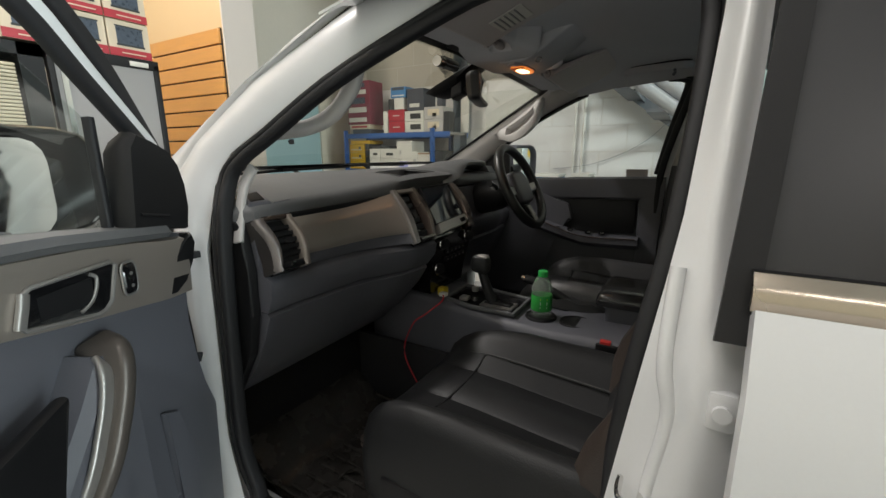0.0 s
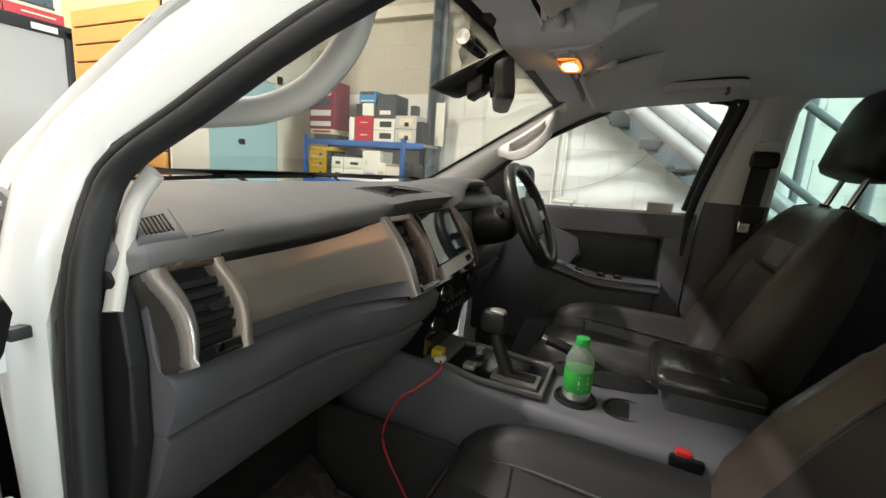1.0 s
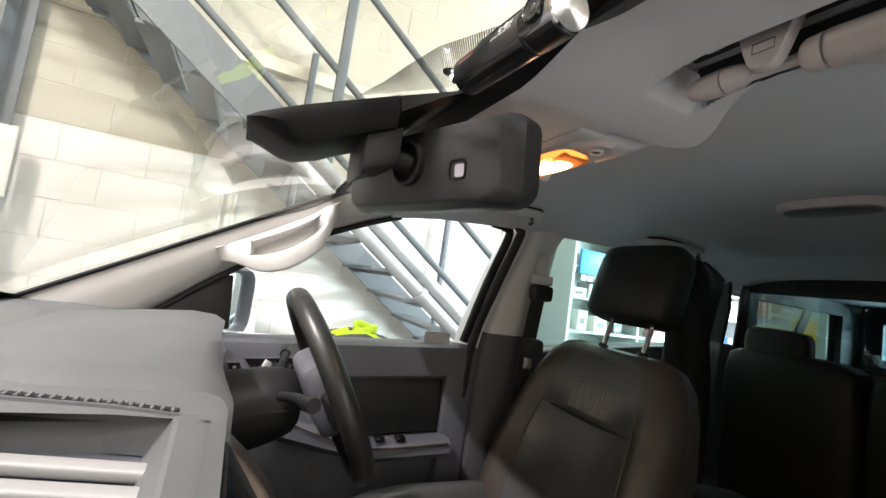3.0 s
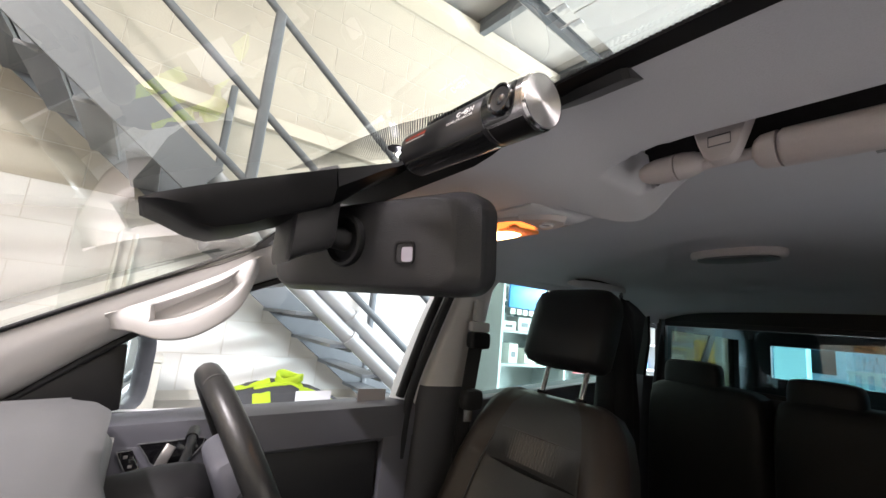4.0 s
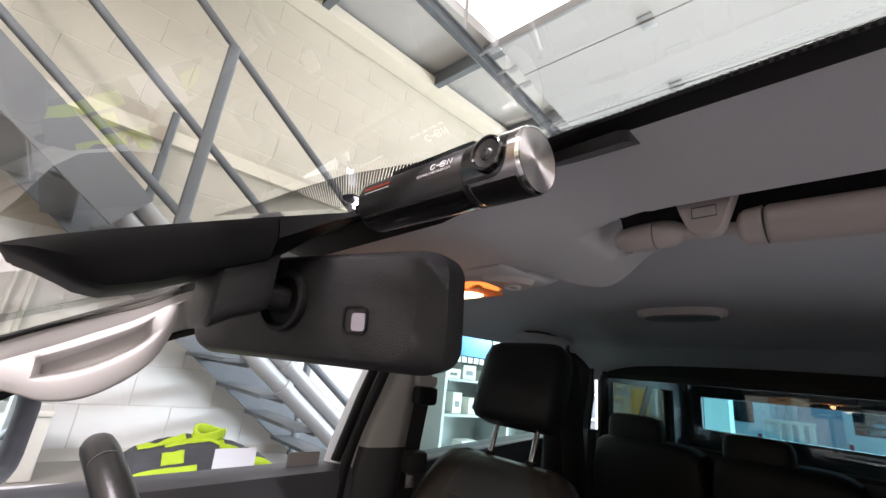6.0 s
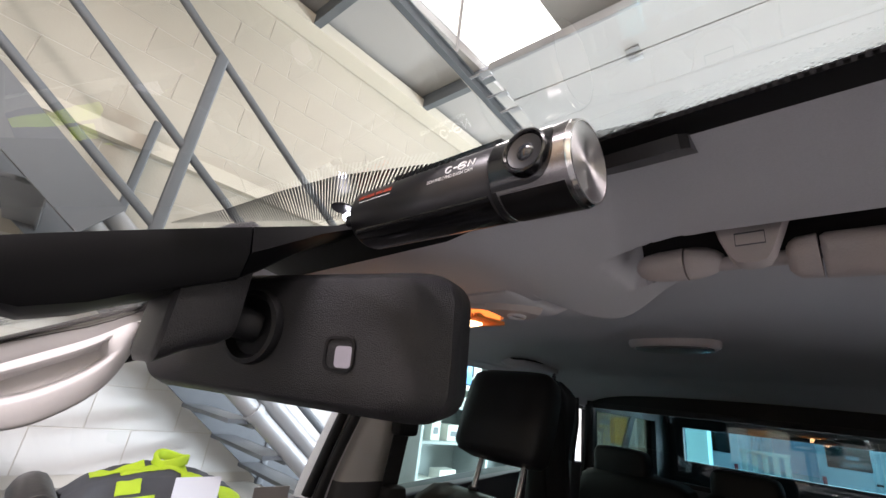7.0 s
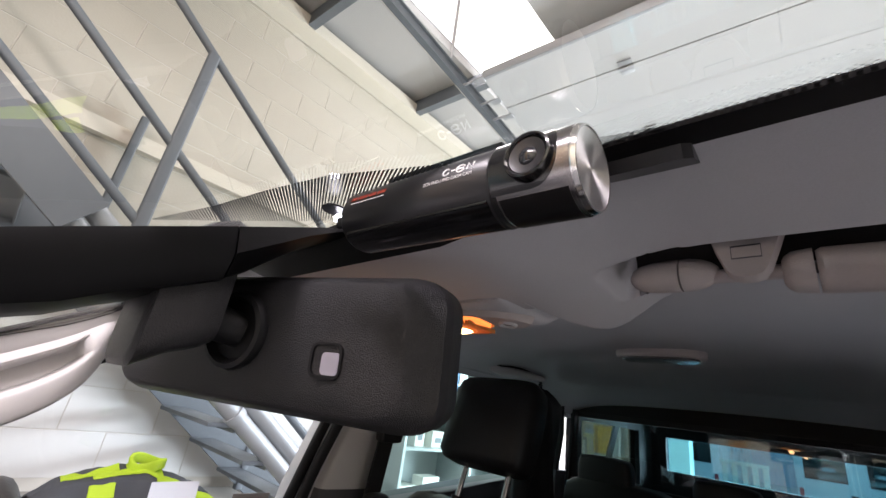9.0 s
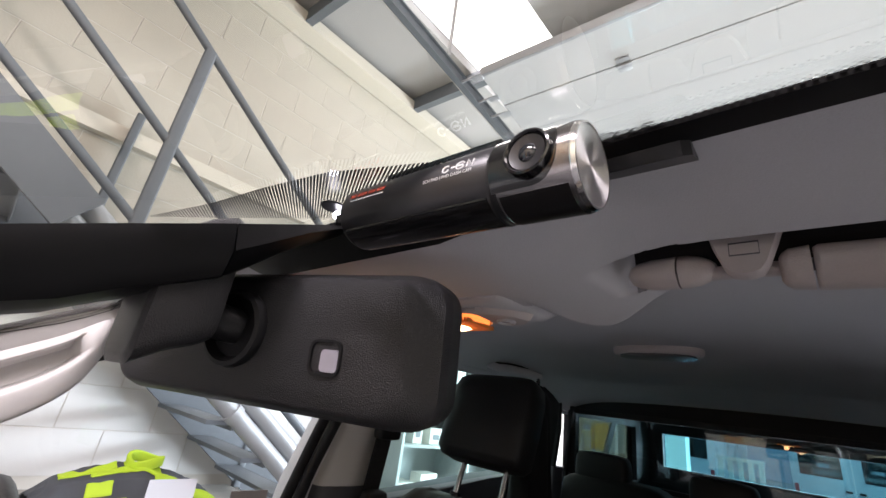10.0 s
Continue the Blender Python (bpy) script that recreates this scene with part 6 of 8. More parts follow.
front_seat(0.385, "black leather driver's seat polished by use, paled for the light on it", WORN_LIT_LEATHER, lift=0.035)
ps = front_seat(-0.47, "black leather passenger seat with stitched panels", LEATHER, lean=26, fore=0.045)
BUCKLE = mat("red_buckle_button", (0.55, 0.035, 0.03), 0.35, var=0.05)
part("buckle", box((-0.20, 0.10, 0.86), (-0.165, 0.16, 0.955), 0.006), BLACK_PLASTIC, ps)
part("buckle_button", box((-0.195, 0.122, 0.950), (-0.170, 0.150, 0.962), 0.003), BUCKLE, ps, "red buckle button")
part("buckle_tag", loft([[(-0.235, 0.06, 0.955 + d), (-0.215, 0.035, 0.957 + d), (-0.205, 0.055, 0.945 + d), (-0.225, 0.075, 0.943 + d)] for d in (0, 0.002)]), mat("white_tag", (0.7, 0.7, 0.7), 0.6), ps)

rs = car("rear_seat", pillow(CX, -0.74, 0.86, 1.28, 0.52, 0.2), LEATHER, "black leather rear bench with three headrests")
for x, w in ((0.36, 0.40), (-0.04, 0.38), (-0.44, 0.40)):
    part("rear_backrest", pillow(x, -1.02, 1.16, w, 0.16, 0.60, power=6), LEATHER, rs)
for x, w, z in ((0.405, 0.20, 1.475), (0.02, 0.19, 1.46), (-0.45, 0.20, 1.475)):
    part("rear_headrest", pillow(x, -1.005, z, w, 0.085, 0.13, power=4), LEATHER, rs, "black leather rear headrest")
    for s in (-1, 1):
        part("headrest_post", rod((x + s * 0.05, -1.01, 1.36), (x + s * 0.05, -1.01, z - 0.04), 0.006), CHROME, rs)

# ---- header: map lamp console, visors, mirror, roof handles ----
LENS = bpy.data.materials.new("amber_lamp_lens")
LENS.use_nodes = True
b = LENS.node_tree.nodes["Principled BSDF"]
b.inputs["Base Color"].default_value = (0.85, 0.40, 0.12, 1)
b.inputs["Roughness"].default_value = 0.2
b.inputs["Emission Color"].default_value, b.inputs["Emission Strength"].default_value = (1.0, 0.27, 0.05, 1), 1.6

def console_ring(y, z, w, top):
    """Cross-section of the overhead console: a shallow tray with rounded lower edges."""
    return [(-0.0185 + w * cx, y, top + (z - top) * cz) if cz in (0, 1) else (-0.0185 + w * cx, y, z + (1 - cz) * 0.05) for cx, cz in ((-1, 0), (-1, 0.84), (-0.985, 0.93), (-0.94, 0.985), (-0.86, 1), (0.86, 1), (0.94, 0.985), (0.985, 0.93), (1, 0.84), (1, 0))]


oc = car("overhead_console", loft([console_ring(*r) for r in ((0.4935, 1.6995, 0.102, 1.715), (0.4925, 1.6975, 0.103, 1.715), (0.486, 1.6960, 0.103, 1.72), (0.46, 1.6950, 0.103, 1.73), (0.432, 1.6950, 0.103, 1.75), (0.418, 1.6972, 0.102, 1.78), (0.395, 1.7070, 0.100, 1.80), (0.36, 1.7290, 0.097, 1.81), (0.32, 1.7580, 0.092, 1.82), (0.29, 1.7790, 0.086, 1.82), (0.272, 1.7930, 0.078, 1.82))]), HEADLINER, "grey overhead lamp console", angle=50)
part("console_tongue", loft([[(-0.098 + (x + 0.098) * k, 0.455 + (y - 0.455) * k, z) for x, y in ((-0.080, 0.436), (-0.094, 0.432), (-0.108, 0.435), (-0.1195, 0.447), (-0.113, 0.463), (-0.100, 0.473), (-0.087, 0.478))] for k, z in ((1.06, 1.6965), (1.0, 1.6925), (0.92, 1.6908))]), VISOR, oc, "pale tongue beside the lamp", angle=40)
part("microphone_boss", lathe([(0.0078, 0.001), (0.0078, -0.0012), (0.0068, -0.0022), (0.0058, -0.0012), (0.0052, 0.0004), (0.0005, 0.0004)], 24, Matrix.Translation((-0.0986, 0.4507, 1.6906))), HEADLINER, oc, "small round microphone boss")
# darker disc paints the shade in the boss's hollow
part("microphone_grille", lathe([(0.0050, 0.0), (0.0048, -0.0006), (0.0005, -0.0006)], 20, Matrix.Translation((-0.0986, 0.4507, 1.6907))), DASH_LOW, oc)
part("lamp_well", loft([[(-0.025 + r * 0.057 * cx + 0.10 * (0.455 - (0.456 + r * 0.0245 * cy)), 0.456 + r * 0.0245 * cy, z) for cx, cy in rect_profile(2, 2, 0.5)] for r, z in ((1.05, 1.6955), (1.04, 1.6922), (0.99, 1.6915), (0.96, 1.6945))]), VISOR, oc, "raised rim round the lamp lens")
part("map_lamp", loft([[(-0.025 + r * 0.054 * cx + 0.10 * (0.455 - (0.456 + r * 0.0215 * cy)), 0.456 + r * 0.0215 * cy, z) for cx, cy in rect_profile(2, 2, 0.5)] for r, z in ((1.0, 1.6948), (1.0, 1.6893), (0.92, 1.6864), (0.6, 1.6856))]), LENS, oc, "lit amber map lamp lens")
# glowing patch on the lens face stands in for the bulb's hot spot
part("lamp_bulb", loft([[(-0.028 + r * 0.036 * cx, 0.4545 + r * 0.0165 * cy, z) for cx, cy in rect_profile(2, 2, 0.7)] for r, z in ((1.0, 1.6868), (0.9, 1.6852), (0.6, 1.6844))]), glow("hot_lamp_bulb", (1.0, 0.70, 0.36), 9.0), oc, "white-hot patch on the lens where the bulb shines through")
part("lamp_ribs", join(*[box((-0.0775 + 0.0032 * i, 0.438, 1.6856), (-0.0762 + 0.0032 * i, 0.4745, 1.6890)) for i in range(10)]), mat("orange_lens_ribs", (0.60, 0.24, 0.06), 0.3), oc, "fine amber ribs of the lens")
SLOPE_N = Vector((0, -0.47, -0.88))
part("tray_catch", loft([[Vector((-0.067 + 0.0235 * r * cx, 0.396 + 0.0085 * r * cy, 1.7065 - 0.0045 * r * cy)) + SLOPE_N * d for cx, cy in ring_profile(1, 24)] for r, d in ((1.0, -0.004), (1.0, 0.0012), (0.88, 0.0022), (0.80, 0.0002), (0.3, -0.0004))]), VISOR, oc, "oval catch on the console slope")
lamp = new("map_lamp_bulb", bpy.data.lights.new("map_lamp_bulb", "POINT"))
lamp.data.energy, lamp.data.color, lamp.data.shadow_soft_size = 0.11, (1.0, 0.50, 0.20), 0.012
lamp.location = (-0.018, 0.456, 1.674)


# front liner panels, lower than the roof lining, with the grooves in which the visors lie
BOWL_REAR = ((-0.63, 0.42), (-0.40, 0.425), (-0.25, 0.426), (-0.22, 0.420), (-0.20, 0.408), (-0.183, 0.394), (-0.170, 0.384), (-0.156, 0.379), (-0.146, 0.386), (-0.138, 0.405), (-0.132, 0.44), (-0.1285, 0.488))


def bowl_z(x, y):
    groove = ease(-0.184, -0.200, x) * ease(0.428, 0.434, y) * (1 - ease(0.482, 0.488, y))
    return 1.7235 - 0.020 * (abs(x - CX) / 0.66) ** 2 + 0.040 * groove - 0.024 * ease(-0.235, -0.130, x) + 0.004 * ease(0.50, 0.57, y)


def bowl(u, v):
    """u: across, v: from the header back to the rolled rear edge and up into the roof."""
    r = table(u, BOWL_REAR)
    if v <= 1:
        y = 0.578 + (r - 0.578) * v
        return (u, y, bowl_z(u, y))
    z0 = bowl_z(u, r)
    k = v - 1
    return (u, r - 0.008 * math.sin(min(1.0, k * 2.2) * math.pi / 2) - 0.012 * k, z0 + 0.004 * k + 0.06 * k * k)


car("front_liner_panel", sheet(lambda u, v: (u, v, 1.6993 + 0.004 * ease(0.50, 0.57, v)), span(-0.129, 0.050, 4), span(0.46, 0.578, 8), 0.003, (0, 0, -1)), HEADLINER, "grey middle panel of the front headliner")


# black sheet added for the dark gap, hiding the white roof behind it
def header_seal(x, v):
    side = x if x < CX else 2 * CX - x
    z0 = 1.7028 if side > -0.129 else bowl_z(side, 0.578) - 0.0005
    y = 0.5785 + 0.021 * v
    return (x, y, z0 + (screen((x - CX) / 0.66, 0.052)[2] - 0.006 - z0) * v)


car("header_seal", sheet(header_seal, span(-0.62, 0.54, 60), span(0, 1, 4), 0.002), SHROUD, "black sheet filling the dark gap between the headliner and the windscreen", angle=60)
for s in (1, -1):
    us = span(-0.1285, -0.26, 32) + span(-0.28, -0.63, 14)
    panel = sheet(lambda u, v: bowl(u, v) if s > 0 else mx(bowl(u, v)), us, span(0, 1, 72) + span(1.08, 2.0, 8))
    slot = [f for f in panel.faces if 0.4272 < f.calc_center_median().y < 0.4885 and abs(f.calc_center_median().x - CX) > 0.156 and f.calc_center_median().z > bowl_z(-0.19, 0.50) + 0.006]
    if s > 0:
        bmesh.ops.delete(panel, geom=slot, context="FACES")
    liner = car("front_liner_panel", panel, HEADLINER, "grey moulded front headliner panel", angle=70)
    if s < 0:
        continue
    # dark lining puts the shade inside the visor groove into its colour
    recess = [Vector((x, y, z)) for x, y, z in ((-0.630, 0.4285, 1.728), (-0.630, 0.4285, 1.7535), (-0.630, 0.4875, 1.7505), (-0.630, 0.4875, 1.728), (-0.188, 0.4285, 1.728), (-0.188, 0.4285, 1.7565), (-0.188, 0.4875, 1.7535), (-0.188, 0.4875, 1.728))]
    part("visor_recess", loft([recess[:4], recess[4:]], closed=False), mat("groove_shade", (0.03, 0.028, 0.030), 0.9, var=0.2), liner, "visor recess coloured dark for the groove's shade")


def visor(side, label):
    def P(x, y, z):
        return Vector((x, y, z)) if side < 0 else mx((x, y, z))

    def drop(x):
        return -0.020 * ((abs(x - CX) / 0.66) ** 2 - 0.14)
    roll = [(0.452 + 0.0135 * math.cos(radians(t)), 1.7140 + 0.0122 * math.sin(radians(t))) for t in range(120, -121, -20)]
    blade = [(0.42, 1.716), (0.34, 1.747), (0.275, 1.768), (0.264, 1.773), (0.272, 1.777), (0.42, 1.736)]
    v = car("sun_visor", loft([[P(x, y0 + k * (y - y0) , 1.714 + k * (z - 1.714) + drop(x)) for y, z in roll + blade] for x, k, y0 in ((-0.2915, 0.93, 0.42), (-0.294, 1.0, 0.42), (-0.45, 1.0, 0.42), (-0.58, 1.0, 0.42), (-0.62, 0.96, 0.42), (-0.63, 0.8, 0.42))]), VISOR, label, angle=50)
    part("visor_collar", sweep([P(-0.2770, 0.451, 1.7145), P(-0.2785, 0.451, 1.7145), P(-0.2815, 0.451, 1.7145), P(-0.2905, 0.451, 1.7145)], ring_profile(0.0122, 24), scales=(0.55, 0.75, 0.93, 1.0)), VISOR, v)
    part("visor_rod", rod(P(-0.235, 0.450, 1.716), P(-0.285, 0.450, 1.7155), 0.0042), VISOR, v)
    part("rod_end", sweep([P(x, 0.450, 1.7185) for x in (-0.1965, -0.1985, -0.203, -0.211, -0.2265)], ring_profile(0.0105, 24), scales=(0.25, 0.55, 0.80, 0.95, 1.0)), VISOR, v)
    part("rod_end", sweep([P(x, 0.450, 1.7185) for x in (-0.2275, -0.232, -0.239, -0.244, -0.247)], ring_profile(0.0105, 24), scales=(0.98, 0.98, 0.85, 0.62, 0.35)), VISOR, v)
    clip = [(-0.2455, 1.738), (-0.2495, 1.722), (-0.2535, 1.711), (-0.2565, 1.7075), (-0.2605, 1.7062), (-0.2665, 1.7062), (-0.2705, 1.7078), (-0.2735, 1.712), (-0.2785, 1.725), (-0.2830, 1.738)]
    part("visor_clip", loft([[P(-0.264 + (x + 0.264) * k, 0.468 + dy, 1.72 + (z - 1.72) * k) for x, z in clip] for k, dy in ((1.0, -0.005), (1.0, 0.003), (0.93, 0.0048))]), VISOR, v, angle=60)
    part("clip_mark", sweep([P(x, 0.4730, z) for x, z in ((-0.257, 1.7245), (-0.2705, 1.7245), (-0.2705, 1.7175), (-0.257, 1.7175), (-0.257, 1.7245), (-0.2705, 1.7245))], rect_profile(0.0007, 0.0007), up=(0, 1, 0)), DASH_LOW, v)
    return v


pv = visor(-1, "grey sun visor stowed above the passenger seat")
visor(1, "grey sun visor stowed above the driver's seat")
LABEL = mat("pale_visor_label", (0.62, 0.60, 0.56), 0.6, var=0.05)
lz = lambda x, y: 1.7235 + (0.40 - y) * 0.3875 - 0.020 * ((abs(x - CX) / 0.66) ** 2 - 0.14) - 0.0005
part("warning_label", loft([[(x, y, lz(x, y) + d) for x, y in ((-0.40, 0.40), (-0.32, 0.40), (-0.32, 0.33), (-0.40, 0.33))] for d in (0.0, -0.002)]), LABEL, pv, "pale warning label")
for i in range(5):
    part("label_line", box((-0.395, 0.345 + 0.011 * i, lz(-0.36, 0.347 + 0.011 * i) - 0.0035), (-0.325, 0.349 + 0.011 * i, lz(-0.36, 0.347 + 0.011 * i) - 0.0018)), mat("grey_print", (0.25, 0.25, 0.25), 0.6) if i == 0 else bpy.data.materials["grey_print"], pv)

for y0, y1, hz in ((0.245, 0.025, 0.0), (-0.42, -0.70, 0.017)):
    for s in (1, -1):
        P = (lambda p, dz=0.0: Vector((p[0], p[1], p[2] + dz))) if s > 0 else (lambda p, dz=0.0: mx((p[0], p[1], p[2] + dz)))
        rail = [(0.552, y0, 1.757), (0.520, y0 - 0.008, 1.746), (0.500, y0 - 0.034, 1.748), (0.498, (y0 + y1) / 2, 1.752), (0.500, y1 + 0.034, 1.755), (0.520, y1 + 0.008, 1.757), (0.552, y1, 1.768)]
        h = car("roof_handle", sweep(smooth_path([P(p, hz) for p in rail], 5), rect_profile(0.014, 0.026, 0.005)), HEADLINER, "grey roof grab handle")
        # black strip paints the shadow gap round the handle
        part("handle_gasket", sweep(smooth_path([P((p[0] - 0.003, p[1], p[2]), hz + 0.0145) for p in rail], 5), rect_profile(0.016, 0.006, 0.002)), BLACK_PLASTIC, h, "black strip standing in for the shadow gap behind the handle")
        part("handle_hook", sweep(smooth_path([P((0.500, y1 + 0.055, 1.748), hz), P((0.492, y1 + 0.050, 1.732), hz), P((0.500, y1 + 0.055, 1.724), hz)], 4), ring_profile(0.005, 8)), DASH_LOW, h)

def dome_ring(k, z, dy=0.0):
    return [(-0.004 + 0.092 * k * cx, -0.285 + dy + 0.048 * k * cy, z) for cx, cy in rect_profile(2, 2, 0.8)]


dome = car("dome_lamp", loft([dome_ring(1.0, 1.812), dome_ring(1.0, 1.797), dome_ring(0.97, 1.791), dome_ring(0.90, 1.7885)]), VISOR, "grey dome lamp in the headliner", angle=50)
part("lamp_lens", loft([dome_ring(0.86, 1.790), dome_ring(0.84, 1.7855), dome_ring(0.7, 1.784)]), mat("grey_lens", (0.10, 0.10, 0.10), 0.3), dome, "smoked grey lens")

# rear-view mirror, seen from the windscreen side
MM = Matrix.Translation((-0.020, 0.608, 1.6445)) @ Euler((radians(-6), 0, radians(19))).to_matrix().to_4x4()


MRR = [(sx * 0.80 + 0.20 * math.copysign(abs(math.cos(radians(t))) ** 0.9, math.cos(radians(t))), sz * 0.52 + 0.48 * math.copysign(abs(math.sin(radians(t))) ** 0.9, math.sin(radians(t)))) for sx, sz, t0 in ((1, -1, -90), (1, 1, 0), (-1, 1, 90), (-1, -1, 180)) for t in range(t0 + 3, t0 + 90, 12)]


def mring(d, w, h, dz=0.0):
    return [MM @ Vector((w * cx, d, dz + h * cz)) for cx, cz in MRR]


mir = car("rear_view_mirror", loft([mring(-0.022, 0.124, 0.038), mring(-0.020, 0.128, 0.0415), mring(-0.004, 0.129, 0.042), mring(0.003, 0.1275, 0.0412), mring(0.0155, 0.1150, 0.0368), mring(0.0175, 0.1125, 0.0353), mring(0.0185, 0.109, 0.0335), mring(0.0205, 0.085, 0.024), mring(0.0212, 0.05, 0.014)]), MIRROR_GRAIN, "grained black rear-view mirror, its back towards the windscreen", angle=32)
part("mirror_glass", loft([mring(-0.0225, 0.119, 0.033), mring(-0.0235, 0.117, 0.031)]), MIRROR_GLASS, mir)
part("sensor_window", loft([[MM @ Vector((-0.068 + 0.0105 * r * cx, 0.0215 + d, -0.008 + 0.0095 * r * cz)) for cx, cz in rect_profile(2, 2, 0.5)] for r, d in ((1.0, -0.006), (1.0, 0.0006), (0.85, 0.0006), (0.8, -0.002))]), BLACK_PLASTIC, mir)
part("sensor_lens", loft([[MM @ Vector((-0.0715 + 0.0056 * cx, 0.0212 + d, -0.0095 + 0.0058 * cz)) for cx, cz in rect_profile(2, 2, 0.4)] for d in (-0.001, 0.0012)]), mat("pale_lilac_lens", (0.42, 0.40, 0.47), 0.3), mir, "pale sensor lens")
BALL = MM @ Vector((0.0, 0.020, 0.004))
part("ball_cup", lathe([(0.012, 0.0), (0.0225, 0.0), (0.0235, 0.003), (0.0225, 0.007), (0.020, 0.008), (0.017, 0.003), (0.004, 0.003)], 28, Matrix.Translation(BALL) @ (MM.to_3x3() @ Matrix(((1, 0, 0), (0, 0, 1), (0, -1, 0)))).to_4x4()), BLACK_PLASTIC, mir)
part("ball_stem", rod(BALL, Vector((-0.022, 0.662, 1.650)), 0.0105, 16), BLACK_PLASTIC, mir)
part("stalk", loft([[Vector((-0.025 + w * cx, y, zm + h * cz)) for cx, cz in rect_profile(2, 2, 0.3)] for y, w, zm, h in ((0.6835, 0.026, 1.650, 0.030), (0.6815, 0.030, 1.651, 0.034), (0.667, 0.030, 1.662, 0.036), (0.655, 0.029, 1.6675, 0.037), (0.648, 0.026, 1.669, 0.034))]), MIRROR_GRAIN, mir, "black mirror stalk", angle=50)


def cover(y, w, t):
    """Cross-section of the shroud that hangs under the glass."""
    zt = screen(0, (y - 0.56) / 0.67)[2] - 0.004
    c = -0.016
    return [(c - w, y, zt - 0.002), (c - w - 0.002, y - 0.002, zt - t * 0.55), (c - w + 0.006, y - 0.003, zt - t * 0.93), (c - w + 0.02, y - 0.004, zt - t), (c + w - 0.02, y - 0.004, zt - t), (c + w - 0.006, y - 0.003, zt - t * 0.93), (c + w + 0.002, y - 0.002, zt - t * 0.55), (c + w, y, zt - 0.002)]


part("mount_cover", loft([cover(*r) for r in ((0.780, 0.038, 0.004), (0.771, 0.045, 0.010), (0.751, 0.049, 0.027), (0.738, 0.050, 0.034), (0.718, 0.050, 0.036), (0.70, 0.050, 0.034), (0.675, 0.050, 0.033), (0.6605, 0.050, 0.032))]), SHROUD, mir, "black plastic sensor shroud", angle=45)
part("mount_cover_upper", loft([cover(*r) for r in ((0.6595, 0.0495, 0.031), (0.646, 0.0495, 0.025), (0.622, 0.0495, 0.013), (0.604, 0.0495, 0.008), (0.578, 0.049, 0.005))]), SHROUD, mir, "black plastic upper shroud", angle=45)
# enamel stripes fanning round the shroud
FAN_IN = ((0.0, -0.064, 0.205), (0.18, -0.064, 0.165), (0.36, -0.066, 0.125), (0.52, -0.068, 0.085), (0.62, -0.085, 0.066), (0.74, -0.13, 0.060), (0.87, -0.18, 0.058), (1.0, -0.235, 0.056))
FAN_OUT = ((0.0, -0.067, 0.207), (0.18, -0.098, 0.186), (0.36, -0.130, 0.175), (0.52, -0.160, 0.160), (0.62, -0.172, 0.142), (0.74, -0.190, 0.118), (0.87, -0.222, 0.090), (1.0, -0.262, 0.064))
fan = bmesh.new()
for side in (1, -1):
    for i in range(124):
        t = i / 123
        a, b = [(table(t, [(r[0], r[1]) for r in q]), table(t, [(r[0], r[2]) for r in q])) for q in (FAN_IN, FAN_OUT)]
        nx, nv = -(b[1] - a[1]), (b[0] - a[0])
        n = max(1e-6, math.hypot(nx, nv))
        w0, w1 = 0.00022, 0.00032 + 0.00022 * t
        quad = ((a[0] + nx / n * w0, a[1] + nv / n * w0 * 1.5), (a[0] - nx / n * w0, a[1] - nv / n * w0 * 1.5), (b[0] - nx / n * w1, b[1] - nv / n * w1 * 1.5), (b[0] + nx / n * w1, b[1] + nv / n * w1 * 1.5))
        ps = []
        for x, v in quad:
            x = x if side > 0 else -0.032 - x
            ps.append(on_screen((x - CX) / (0.64 + 0.075 * v), v, 0.0022))
        fan.faces.new([fan.verts.new(q) for q in ps])
part("enamel_stripes", fan, FRIT, wind)["kind"] = "stuff"

# wipers resting at the foot of the windscreen
for pts in (((-0.60, 1.14, 1.408), (-0.3, 1.185, 1.416), (0.05, 1.20, 1.420)), ((-0.30, 1.175, 1.418), (0.1, 1.195, 1.424), (0.42, 1.18, 1.418))):
    pts = [Vector(q) + Vector((0, 0.030, -0.025)) for q in pts]
    wp = car("wiper", sweep(smooth_path(pts, 5), rect_profile(0.007, 0.009, 0.002)), RUBBER, "black wiper blade")
    p = Vector(pts[1])
    part("wiper_arm", tube([p, p + Vector((0.05, 0.02, 0.004)), p + Vector((0.16, 0.06, -0.03))], 0.005), BLACK_PLASTIC, wp)
    part("wiper_joint", box(p - Vector((0.02, 0.006, -0.002)), p + Vector((0.02, 0.008, 0.010)), 0.004), BLACK_PLASTIC, wp)

# ---- loose things in the cab ----
# dash camera stuck under the glass, lens towards the road
A0, A1 = Vector((-0.131, 0.626, 1.698)), Vector((-0.2445, 0.6225, 1.6955))
AX = (A1 - A0).normalized()
FW = (Vector((0, 0.97, -0.22)) - AX * AX.dot(Vector((0, 0.97, -0.22)))).normalized()
UPV = FW.cross(AX).normalized()
CAMR = 0.0148
dashcam = thing("dash_camera", A0.lerp(A1, 0.5), "black cylindrical dash camera with a turned steel end", "dash camera")


def around(a, r, ang):
    return A0.lerp(A1, a) + (FW * math.cos(ang) + UPV * math.sin(ang)) * r


def barrel(rows, n=40, caps=True):
    return loft([[around(a, r, 2 * math.pi * i / n) for i in range(n)] for a, r in rows], caps=caps)


